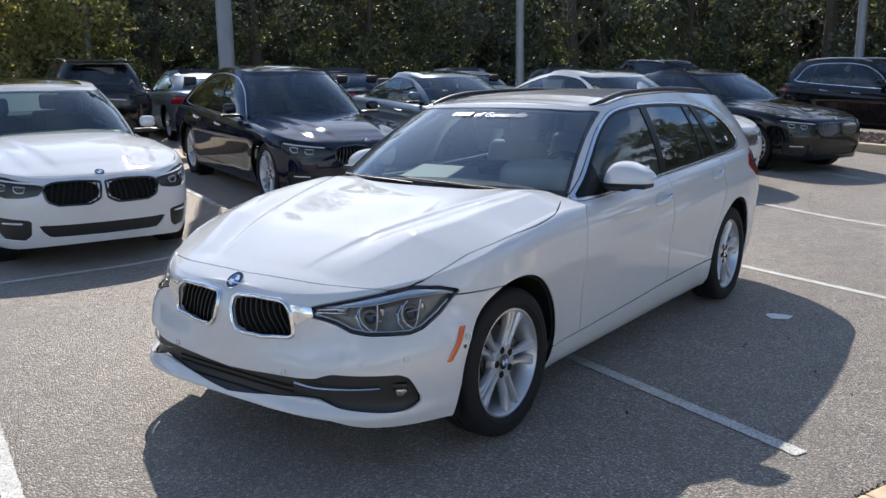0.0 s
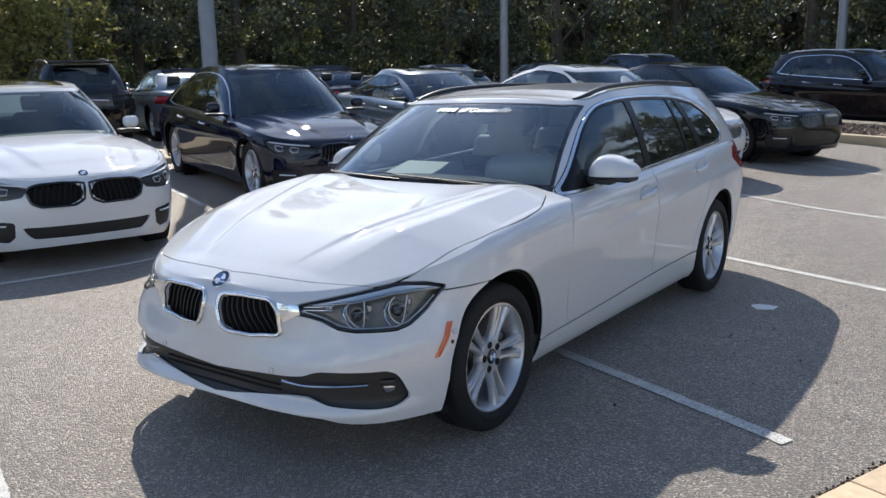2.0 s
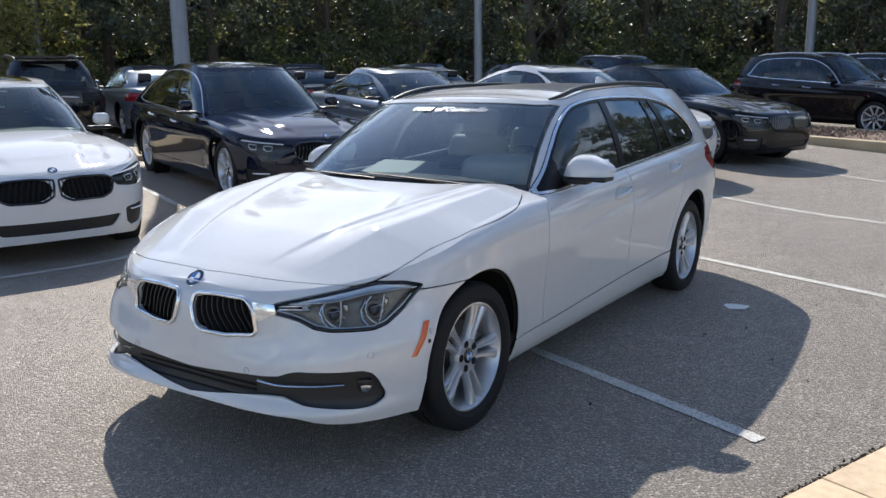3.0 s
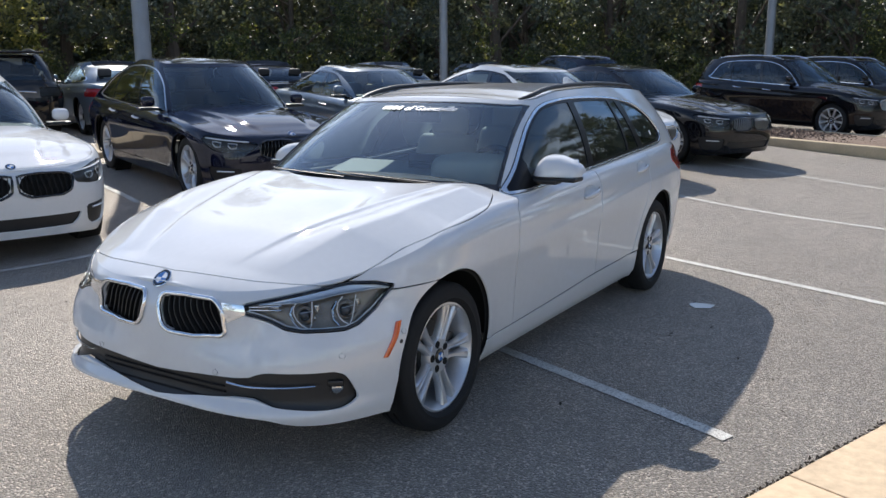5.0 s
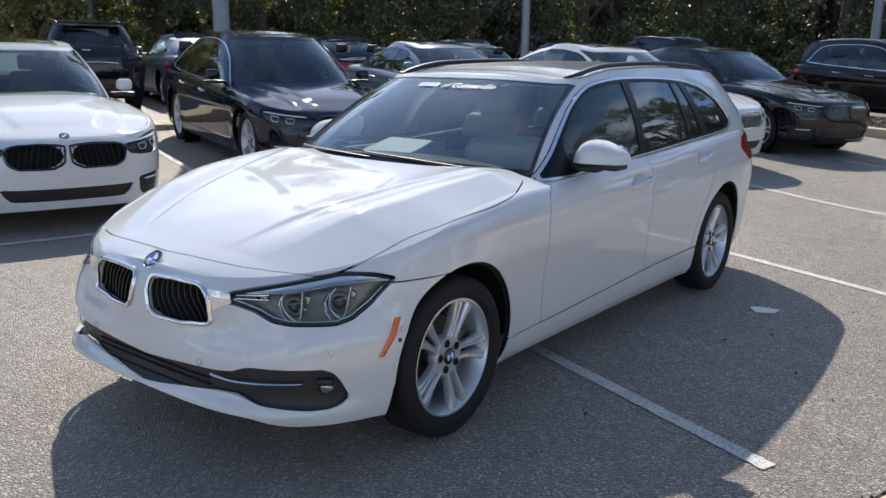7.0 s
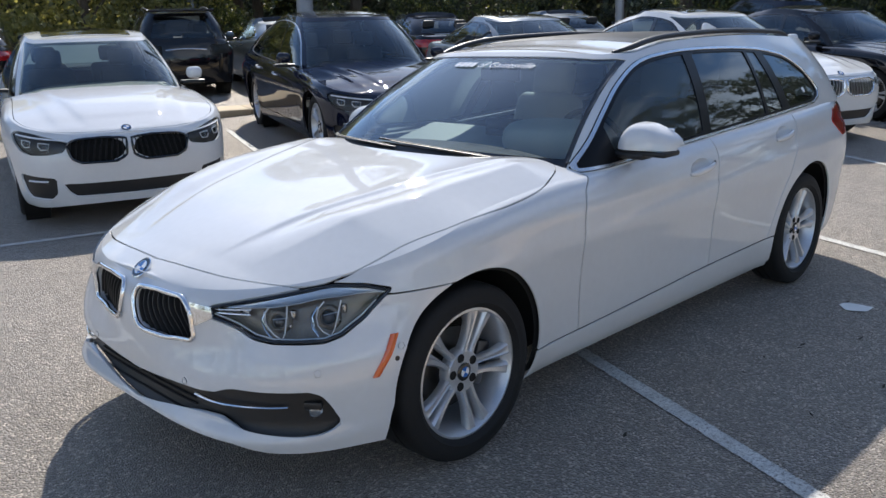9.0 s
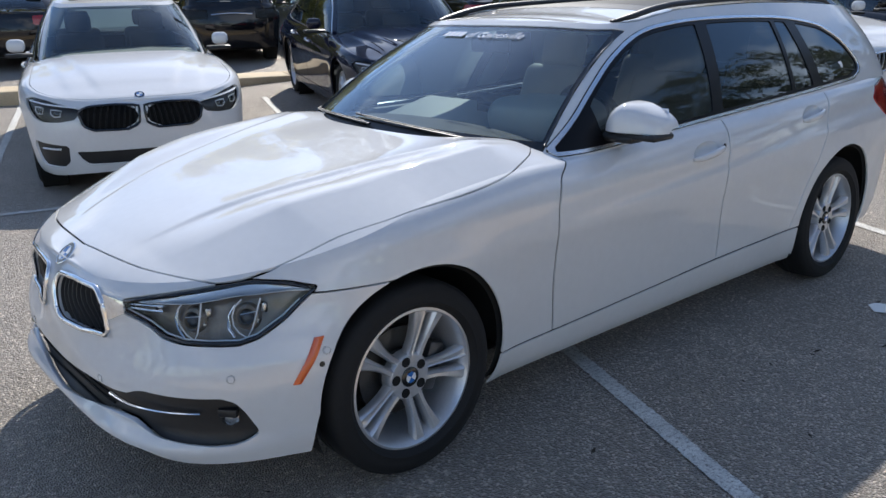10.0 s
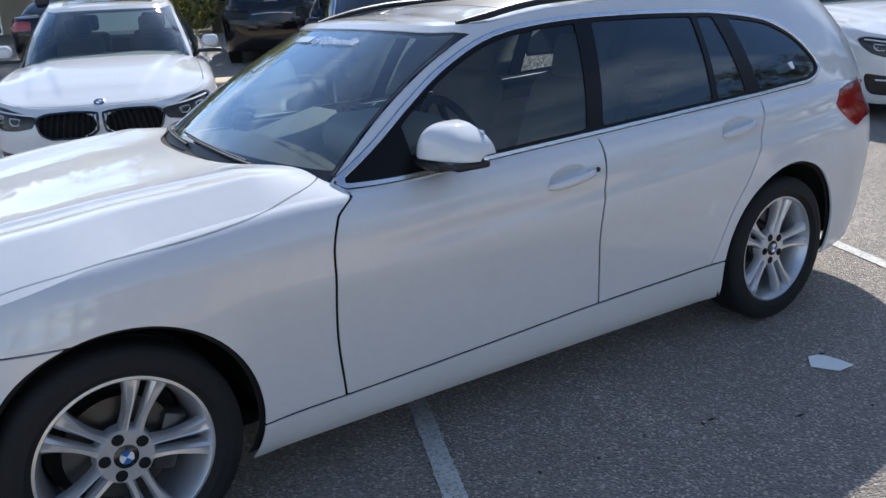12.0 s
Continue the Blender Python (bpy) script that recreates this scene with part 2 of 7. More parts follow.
class Patch:
    """A piece of surface: points, normals, two surface coordinates, faces. Cut by signed functions."""

    def __init__(self, P, N, U, F):
        self.P, self.N, self.U, self.F = P, N, U, F

    @classmethod
    def grid(cls, P, U):
        n, m = P.shape[:2]
        N = np.cross(np.gradient(P, axis=0), np.gradient(P, axis=1))
        size = np.linalg.norm(N, axis=-1, keepdims=True)
        N = N / np.maximum(size, 1e-12)
        bad = size[..., 0] < 1e-9
        for i, j in zip(*np.nonzero(bad)):
            N[i, j] = N[min(i + 1, n - 1), j]
        idx = np.arange(n * m).reshape(n, m)
        F = np.stack([idx[:-1, :-1], idx[1:, :-1], idx[1:, 1:], idx[:-1, 1:]], -1).reshape(-1, 4)
        N = N.reshape(-1, 3)
        P = P.reshape(-1, 3)
        mid = np.abs(P[:, 1]) < 1e-6
        N[mid, 1] = 0
        N /= np.maximum(np.linalg.norm(N, axis=1, keepdims=True), 1e-9)
        return cls(P, N, U.reshape(-1, 2), [tuple(f) for f in F])

    def cut(self, f, flip=False):
        """The part where f(points, surface coordinates) is below zero (above, if flipped)."""
        v = np.asarray(f(self.P, self.U), float)
        v = -v if flip else v
        v = np.where(np.abs(v) < 1e-7, -1e-7, v)
        keep = v < 0
        P, N, U, F, made, used = [], [], [], [], {}, {}

        def old(i):
            if i not in used:
                used[i] = len(P)
                P.append(self.P[i]), N.append(self.N[i]), U.append(self.U[i])
            return used[i]

        def between(i, j):
            key = (min(i, j), max(i, j))
            if key not in made:
                a, b = key
                t = v[a] / (v[a] - v[b])
                made[key] = len(P)
                nn = self.N[a] * (1 - t) + self.N[b] * t
                P.append(self.P[a] * (1 - t) + self.P[b] * t), N.append(nn / max(np.linalg.norm(nn), 1e-9)), U.append(self.U[a] * (1 - t) + self.U[b] * t)
            return made[key]

        for face in self.F:
            flags = [keep[i] for i in face]
            if all(flags):
                F.append(tuple(old(i) for i in face))
            elif any(flags):
                out = []
                for k, i in enumerate(face):
                    j = face[(k + 1) % len(face)]
                    if keep[i]:
                        out.append(old(i))
                    if keep[i] != keep[j]:
                        out.append(between(i, j))
                if len(out) > 2:
                    F.append(tuple(out))
        if not P:
            return Patch(np.zeros((0, 3)), np.zeros((0, 3)), np.zeros((0, 2)), [])
        return Patch(np.array(P), np.array(N), np.array(U), F)

    def split(self, f, gap=0.0):
        return self.cut(lambda P, U: f(P, U) + gap / 2), self.cut(lambda P, U: f(P, U) - gap / 2, True)

    def shifted(self, d):
        return Patch(self.P + self.N * d, self.N, self.U, self.F)

    def moved(self, *by):
        return Patch(self.P + np.array(by), self.N, self.U, self.F)

    def rim(self, depth, inward=None):
        """Returned edges: a flange from every open border (not on the mid-line) into the body."""
        count = {}
        for face in self.F:
            for k, i in enumerate(face):
                j = face[(k + 1) % len(face)]
                count.setdefault((min(i, j), max(i, j)), []).append((i, j))
        P, N, F = list(self.P), list(self.N), list(self.F)
        for (a, b), uses in count.items():
            if len(uses) != 1 or (abs(self.P[a][1]) < 1e-5 and abs(self.P[b][1]) < 1e-5):
                continue
            i, j = uses[0]
            e = self.P[j] - self.P[i]
            nn = self.N[i] + self.N[j]
            out = np.cross(e, nn)
            out = out / max(np.linalg.norm(out), 1e-9)
            k = len(P)
            da = -self.N[i] * depth if inward is None else np.array(inward) * depth
            db = -self.N[j] * depth if inward is None else np.array(inward) * depth
            P += [self.P[i], self.P[j], self.P[j] + db, self.P[i] + da]
            N += [(out + self.N[i]) / np.linalg.norm(out + self.N[i]), (out + self.N[j]) / np.linalg.norm(out + self.N[j]), out, out]
            F.append((k + 1, k, k + 3, k + 2))
        return Patch(np.array(P), np.array(N), np.zeros((len(P), 2)), F)


def join_patches(*patches):
    P, N, F, k = [], [], [], 0
    for p in patches:
        if len(p.P):
            P.append(p.P), N.append(p.N)
            F += [tuple(i + k for i in f) for f in p.F]
            k += len(p.P)
    P, N = np.concatenate(P), np.concatenate(N)
    return Patch(P, N, np.zeros((len(P), 2)), F)


def mirrored(p):
    flip = np.array([1, -1, 1])
    return Patch(p.P * flip, p.N * flip, p.U, [tuple(reversed(f)) for f in p.F])


def mesh_of(name, patch, mat):
    me = bpy.data.meshes.new(name)
    me.from_pydata(patch.P.tolist(), [], [list(f) for f in patch.F])
    me.materials.append(mat)
    me.polygons.foreach_set("use_smooth", [True] * len(me.polygons))
    me.normals_split_custom_set_from_vertices([tuple(n) for n in patch.N])
    return me


def panel(name, patch, mat, parent, side=1, depth=0.012, label=""):
    """One sheet of bodywork or glass. side: 1 left, -1 right, 0 both halves in one piece."""
    if not patch.F:
        return None
    p = patch.rim(depth) if depth else patch
    p = p if side == 1 else mirrored(p) if side == -1 else join_patches(p, mirrored(p))
    ob = new(name, mesh_of(name, p, mat))
    ob.parent = parent
    ob.visible_shadow = mat not in (SCREEN, SCREENP, LENS)
    if label:
        tagged(ob, label)
    return ob


def part(name, bm, mat, parent, label="", smooth=True, m=None):
    """Links a bmesh as one mesh under a thing or under a part."""
    if m is not None:
        bm.transform(m)
    me = bpy.data.meshes.new(name)
    bm.normal_update()
    bm.to_mesh(me)
    bm.free()
    me.materials.append(mat)
    if smooth:
        me.polygons.foreach_set("use_smooth", [True] * len(me.polygons))
        me.set_sharp_from_angle(angle=radians(38))
    ob = new(name, me)
    ob.parent = parent
    if label:
        tagged(ob, label)
    return ob


def thing(name, label, category, group="", kind="", m=None):
    ob = new(name)
    ob.empty_display_size = 0.2
    if m is not None:
        ob.matrix_basis = m
    return tagged(ob, label, category, group, kind)


def block(sx, sy, sz, bevel=0.0, seg=2, at=(0, 0, 0)):
    """A box with rounded edges, centred at a point."""
    bm = bmesh.new()
    bmesh.ops.create_cube(bm, size=1)
    bmesh.ops.scale(bm, vec=(sx, sy, sz), verts=bm.verts)
    if bevel:
        bmesh.ops.bevel(bm, geom=bm.edges[:], offset=bevel, segments=seg, affect="EDGES", profile=0.5)
    bmesh.ops.translate(bm, vec=at, verts=bm.verts)
    return bm


def lathe(profile, n=48, axis="y"):
    """Turns (radius, along) pairs round an axis through the origin."""
    bm = bmesh.new()
    rings = []
    for k in range(n):
        a = 2 * math.pi * k / n
        c, s = math.cos(a), math.sin(a)
        rings.append([bm.verts.new((r * c, h, r * s) if axis == "y" else (r * c, r * s, h)) for r, h in profile])
    for k in range(n):
        a, b = rings[k], rings[(k + 1) % n]
        for i in range(len(profile) - 1):
            bm.faces.new((a[i], a[i + 1], b[i + 1], b[i]) if axis == "y" else (a[i], b[i], b[i + 1], a[i + 1]))
    bmesh.ops.remove_doubles(bm, verts=bm.verts, dist=1e-5)
    bmesh.ops.recalc_face_normals(bm, faces=bm.faces)
    return bm


def tube(points, r, n=10, closed=False, flat=1.0):
    """A round (or flattened) bar along points; r may be a list."""
    bm = bmesh.new()
    pts = [Vector(p) for p in points]
    rings = []
    for k, p in enumerate(pts):
        a = pts[k - 1] if k or closed else pts[0]
        b = pts[(k + 1) % len(pts)] if k < len(pts) - 1 or closed else pts[-1]
        d = (b - a).normalized()
        up = Vector((0, 0, 1)) if abs(d.z) < 0.9 else Vector((1, 0, 0))
        s = d.cross(up).normalized()
        u = s.cross(d)
        rr = r[k] if isinstance(r, (list, tuple)) else r
        rings.append([bm.verts.new(p + s * (rr * math.cos(2 * math.pi * i / n)) + u * (rr * flat * math.sin(2 * math.pi * i / n))) for i in range(n)])
    for k in range(len(rings) - (0 if closed else 1)):
        a, b = rings[k], rings[(k + 1) % len(rings)]
        for i in range(n):
            bm.faces.new((a[i], a[(i + 1) % n], b[(i + 1) % n], b[i]))
    if not closed:
        bm.faces.new(list(reversed(rings[0])))
        bm.faces.new(rings[-1])
    bmesh.ops.recalc_face_normals(bm, faces=bm.faces)
    return bm


def merge(*bms):
    """Several bmeshes in one."""
    out = bmesh.new()
    for b in bms:
        me = bpy.data.meshes.new("part")
        b.to_mesh(me)
        b.free()
        out.from_mesh(me)
        bpy.data.meshes.remove(me)
    return out


# ---- bodywork of a car: x forwards from the front axle, y to its left, z up from the road ----
class Body:
    """The outer skin: a belt round the lower body, a bonnet, a glasshouse on top of the belt and a roof."""

    def __init__(self, wb, nose, tail, half, prof, nose_x, tail_x, n_front, top, bottom, taper, centre, base, roof, step=0.03, rows=44, dome=None, bulge=0.03, shoulder=(0.09, 0.06), flare=0.012, cowl=None, crease=None, bow=None, corner=None):
        self.wb, self.nose, self.tail, self.half = wb, nose, tail, half
        self.prof, self.nose_x, self.tail_x, self.n_front = prof, nose_x, tail_x, n_front
        self.top, self.bottom, self.taper, self.centre = top, bottom, taper, centre
        self.base, self.roof_, self.dome, self.bulge, self.shoulder, self.flare, self.crease = base, roof, dome, bulge, shoulder, flare, crease
        self.bow, self.corner = bow, corner
        self.xf, self.xr = nose - 0.92, tail + 0.75
        self.step, self.rows = step, rows
        self.belt = self.make_belt()
        self.bonnet = self.make_bonnet(cowl if cowl is not None else base["front"] - 0.05)
        self.house = self.make_house()
        self.roof = self.make_roof()

    def width(self, x, z):
        zt = self.top(x)
        w = self.prof(z) * self.taper(x) * self.half
        h, r = self.shoulder
        q = np.clip((z - (zt - h)) / h, 0, 1)
        w = w - r * (1 - np.sqrt(np.clip(1 - q**2, 0, 1)))
        for xw in (0.0, -self.wb):
            d = np.hypot(x - xw, z - 0.34)
            w = w + self.flare * np.exp(-(((d - 0.36) / 0.09) ** 2)) * np.clip((0.9 - z) / 0.2, 0, 1)
        if self.corner is not None:
            w = w + self.corner(x, z)
        if self.crease:
            line, amount = self.crease
            dz = z - line(x)
            w = w - amount * np.clip((-0.55 - x) / 0.7, 0, 1) * np.exp(-((dz - 0.045) / 0.04) ** 2) * (dz > 0) * (1 - np.exp(-(dz / 0.014) ** 2))
        return w

    def columns(self, front, xf, xr, tail, nq):
        """Kind and position of the lines round a half outline, from the middle of the front to the middle of the back."""
        th = np.linspace(0, math.pi / 2, nq)
        ns = max(4, int((xf - xr) / self.step))
        return [("f", t) for t in th] + [("s", x) for x in np.linspace(xf, xr, ns)[1:-1]] + [("r", t) for t in th[::-1]]

    def make_belt(self):
        nq = int(1.5 / self.step)
        cols = self.columns(self.nose, self.xf, self.xr, self.tail, nq)
        q = np.linspace(0, 1, self.rows)
        q = 1 - (1 - q) ** 1.25
        P = np.zeros((len(cols), self.rows, 3))
        mid = np.zeros((len(cols), 2))
        for k, (kind, t) in enumerate(cols):
            if kind == "f":
                x0 = self.xf + (self.nose - self.xf) * math.cos(t) ** (2 / 2.7)
            elif kind == "r":
                x0 = self.xr + (self.tail - self.xr) * math.cos(t) ** (2 / 3.2)
            else:
                x0 = t
            zb, zt = float(self.bottom(x0)), float(self.top(x0))
            z = zb + (zt - zb) * q
            if kind == "f":
                n = self.n_front(z)
                x = self.xf + (self.nose_x(z) - self.xf) * max(math.cos(t), 0) ** (2 / n)
                s = math.sin(t) ** (2 / n)
            elif kind == "r":
                x = self.xr + (self.tail_x(z) - self.xr) * max(math.cos(t), 0) ** (2 / 3.2)
                s = np.full_like(z, math.sin(t) ** (2 / 3.2))
            else:
                x, s = np.full_like(z, x0), 1.0
            y = self.width(x, z) * s
            if kind == "f" and self.bow is not None:
                x = x - self.bow(y, z)
            P[k, :, 0], P[k, :, 1], P[k, :, 2] = x, y, z
            i = int(np.argmin(np.abs(z - 0.55)))
            mid[k] = P[k, i, :2]
        P[0, :, 1] = P[-1, :, 1] = 0
        arc = np.concatenate([[0], np.cumsum(np.linalg.norm(np.diff(mid, axis=0), axis=1))])
        U = np.stack([np.repeat(arc[:, None], self.rows, 1), P[..., 2]], -1)
        self.arc, self.edge, self.kinds = arc, P[:, -1].copy(), cols
        self.grid_points = P
        return Patch.grid(P, U)

    def make_bonnet(self, cowl):
        E = [e for e in self.edge if e[0] > cowl - 0.35]
        m = 84 if self.step < 0.03 else 36
        b = np.linspace(0, 1, m)
        P = np.zeros((len(E), m, 3))
        for i, e in enumerate(E):
            y = e[1] * b
            z = e[2] + (self.centre(e[0]) - e[2]) * (1 - b**2.4)
            if self.dome is not None:
                z = z + self.dome(e[0], y)
            P[i, :, 0], P[i, :, 1], P[i, :, 2] = e[0], y, z
        P[0, :, 0], P[0, :, 1], P[0, :, 2] = E[0][0], 0, E[0][2]
        U = P[..., :2].copy()
        return Patch.grid(P[:, ::-1], U[:, ::-1])

    def loop(self, spec, nq, cols):
        """A half outline: front, back, where the straight begins and ends, half width, roundness and heights."""
        out = np.zeros((len(cols), 3))
        for k, (kind, t) in enumerate(cols):
            if kind == "f":
                n = spec["n"]
                x, s = spec["xf"] + (spec["front"] - spec["xf"]) * max(math.cos(t), 0) ** (2 / n), math.sin(t) ** (2 / n)
                x -= spec.get("sag", 0.0) * s**2 * (1 - s**10)
            elif kind == "r":
                x, s = spec["xr"] + (spec["back"] - spec["xr"]) * max(math.cos(t), 0) ** (2 / 3.6), math.sin(t) ** (2 / 3.6)
            else:
                x, s = spec["xf"] + (spec["xr"] - spec["xf"]) * t, 1.0
            out[k] = x, float(spec["w"](x)) * s, float(spec["z"](x))
        out[0, 1] = out[-1, 1] = 0
        return out

    def make_house(self):
        nq, ns = int(1.3 / self.step), int(2.4 / self.step)
        th = np.linspace(0, math.pi / 2, nq)
        cols = [("f", t) for t in th] + [("s", x) for x in np.linspace(0, 1, ns)[1:-1]] + [("r", t) for t in th[::-1]]
        lo, hi = self.loop(self.base, nq, cols), self.loop(self.roof_, nq, cols)
        m = 30
        v = np.linspace(0, 1, m)
        d = hi - lo
        side = np.stack([-d[:, 1] * 0, np.ones(len(cols)), np.zeros(len(cols))], -1)
        P = lo[:, None] + d[:, None] * v[None, :, None]
        out = lo.copy()
        out[:, 2] = 0
        cen = np.array([(self.base["xf"] + self.base["xr"]) / 2, 0, 0])
        run = np.gradient(lo, axis=0)
        nrm = np.stack([-run[:, 1], run[:, 0], np.zeros(len(cols))], -1)
        nrm /= np.maximum(np.linalg.norm(nrm, axis=1, keepdims=True), 1e-9)
        sign = np.sign(np.sum(nrm * (lo - cen) * [1, 1, 0], axis=1, keepdims=True))
        nrm = nrm * sign + np.array([0, 0, 0.5])
        P = P + nrm[:, None] * (self.bulge * np.sin(math.pi * v) ** 1.0 * (1 - 0.25 * v))[None, :, None]
        P[0, :, 1] = P[-1, :, 1] = 0
        U = np.zeros((len(cols), m, 2))
        U[..., 0], U[..., 1] = np.arange(len(cols))[:, None] / (nq - 1), v[None]
        self.roof_edge, self.nq, self.house_points = P[:, -1].copy(), nq, P
        return Patch.grid(P, U)

    def make_roof(self):
        E = self.roof_edge
        m = 26
        b = np.linspace(0, 1, m)
        P = np.zeros((len(E), m, 3))
        crown = self.roof_["crown"]
        for i, e in enumerate(E):
            P[i, :, 0], P[i, :, 1] = e[0], e[1] * b
            P[i, :, 2] = e[2] + crown(e[0]) * (1 - b**2.3)
        P[0, :, 1] = P[-1, :, 1] = 0
        P[0, :, 2], P[-1, :, 2] = E[0][2], E[-1][2]
        return Patch.grid(P[:, ::-1], P[:, ::-1, :2].copy())

    def screen_at(self, y, v):
        """Place and outward direction on the windscreen at a distance from the mid-line and a share of its height."""
        G = self.house_points[: self.nq]
        j = v * (G.shape[1] - 1)
        j0 = min(int(j), G.shape[1] - 2)
        row = G[:, j0] * (1 - (j - j0)) + G[:, j0 + 1] * (j - j0)
        p = np.array([np.interp(abs(y), row[:, 1], row[:, 0]), y, np.interp(abs(y), row[:, 1], row[:, 2])])
        up = G[0, j0 + 1] - G[0, j0]
        q = np.array([np.interp(abs(y) + 0.02, row[:, 1], row[:, 0]), abs(y) + 0.02, np.interp(abs(y) + 0.02, row[:, 1], row[:, 2])])
        side = q - np.array([p[0], abs(y), p[2]])
        nn = np.cross(side, up)
        nn = nn / np.linalg.norm(nn) * (1 if nn[2] > 0 else -1)
        nn[1] *= 1 if y >= 0 else -1
        return p, nn

    def at(self, u, z):
        """Place and outward direction on the belt at a length round the outline and a height."""
        k = float(np.interp(u, self.arc, np.arange(len(self.arc))))
        k0 = min(int(k), len(self.arc) - 2)
        f = k - k0
        G = self.grid_points[k0] * (1 - f) + self.grid_points[k0 + 1] * f
        p = np.array([np.interp(z, G[:, 2], G[:, c]) for c in range(3)])
        p2 = np.array([np.interp(z + 0.01, G[:, 2], G[:, c]) for c in range(3)])
        G2 = self.grid_points[k0 + 1] if f < 0.999 else self.grid_points[min(k0 + 2, len(self.arc) - 1)]
        G1 = self.grid_points[k0]
        along = np.array([np.interp(z, G2[:, 2], G2[:, c]) for c in range(3)]) - np.array([np.interp(z, G1[:, 2], G1[:, c]) for c in range(3)])
        nn = np.cross(along, p2 - p)
        return p, nn / np.linalg.norm(nn)


def copy_part(ob, parent, m):
    """A copy of a part and its pieces under another thing, sharing the meshes."""
    made = {}
    for o in (ob, *ob.children_recursive):
        made[o] = o.copy()
        scene.collection.objects.link(made[o])
        made[o].parent = made.get(o.parent, parent)
    made[ob].matrix_basis = m
    return made[ob]


def blade(side, n=12):
    """One arm of a double spoke, up the z axis: it starts at the hub, runs beside the slot and widens to the rim, with a raised fold along it."""
    inner_ = curve((0.050, 0.002), (0.075, 0.0065), (0.10, 0.0095), (0.2235, 0.0130))
    outer_ = curve((0.050, 0.036), (0.075, 0.0345), (0.105, 0.0335), (0.14, 0.0380), (0.18, 0.0490), (0.205, 0.0580), (0.2235, 0.0660))
    face_ = curve((0.050, 0.055), (0.09, 0.058), (0.15, 0.066), (0.20, 0.073), (0.2235, 0.075))
    bm = bmesh.new()
    rings = []
    for k in range(n):
        r = 0.050 + 0.1735 * k / (n - 1)
        a, b, y = float(inner_(r)), float(outer_(r)), float(face_(r))
        w = b - a
        rings.append([bm.verts.new((side * c, h, r)) for c, h in ((a, y - 0.034), (a, y - 0.010), (a + 0.0035, y - 0.0045), (a + w * 0.24, y + 0.0015), (a + w * 0.36, y - 0.0020), (b - w * 0.22, y - 0.0005), (b - 0.0035, y - 0.0055), (b, y - 0.012), (b, y - 0.034))])
    for p, q in zip(rings, rings[1:]):
        for i in range(8):
            bm.faces.new((p[i], p[i + 1], q[i + 1], q[i]))
    bmesh.ops.recalc_face_normals(bm, faces=bm.faces)
    return bm


def plain_blade(r0, r1, w0, w1, y0, y1, depth, n=7):
    """A single spoke, up the z axis: a ridge with sloped flanks that widens to the rim."""
    bm = bmesh.new()
    rings = []
    for k in range(n):
        t = k / (n - 1)
        r, w, y = r0 + (r1 - r0) * t, w0 + (w1 - w0) * t**1.4, y0 + (y1 - y0) * t + 0.006 * math.sin(math.pi * t)
        rings.append([bm.verts.new(v) for v in ((-w, y - depth, r), (-w, y - 0.007, r), (-w * 0.75, y - 0.0015, r), (0, y + 0.001, r), (w * 0.75, y - 0.0015, r), (w, y - 0.007, r), (w, y - depth, r))])
    for a, b in zip(rings, rings[1:]):
        for i in range(6):
            bm.faces.new((a[i], a[i + 1], b[i + 1], b[i]))
    bmesh.ops.recalc_face_normals(bm, faces=bm.faces)
    return bm


def disc(r, y, n=28, a0=0.0, a1=360.0, centre=True):
    """A flat round plate or slice facing +y."""
    bm = bmesh.new()
    k = max(3, int(n * (a1 - a0) / 360))
    ring = [bm.verts.new((r * math.cos(radians(a0 + (a1 - a0) * i / k)), y, r * math.sin(radians(a0 + (a1 - a0) * i / k)))) for i in range(k if a1 - a0 >= 360 else k + 1)]
    if a1 - a0 < 360:
        ring.append(bm.verts.new((0, y, 0)))
    f = bm.faces.new(ring)
    f.normal_update()
    if f.normal.y < 0:
        f.normal_flip()
    return bm


def roundel(parent, m, r, names=("emblem",)):
    """Round maker's badge as plain shapes: dark ring, bright edge, two blue and two white quarters."""
    plate = part("emblem", lathe([(0, 0), (r * 0.98, 0), (r, r * 0.06), (r, r * 0.16), (r * 0.93, r * 0.2), (r * 0.9, r * 0.17), (0, r * 0.17)], 40), CHROME, parent)
    plate.matrix_basis = m
    part("ring", lathe([(r * 0.62, r * 0.185), (r * 0.9, r * 0.185)], 40), GLOSSB, plate)
    for a, mt in ((0, BLUE), (90, ENAMEL), (180, BLUE), (270, ENAMEL)):
        part("quarter", disc(r * 0.6, r * 0.2, 40, a, a + 90), mt, plate)
    part("bezel", lathe([(r * 0.59, r * 0.19), (r * 0.59, r * 0.22), (r * 0.64, r * 0.22), (r * 0.64, r * 0.19)], 40), CHROME, plate)
    return plate


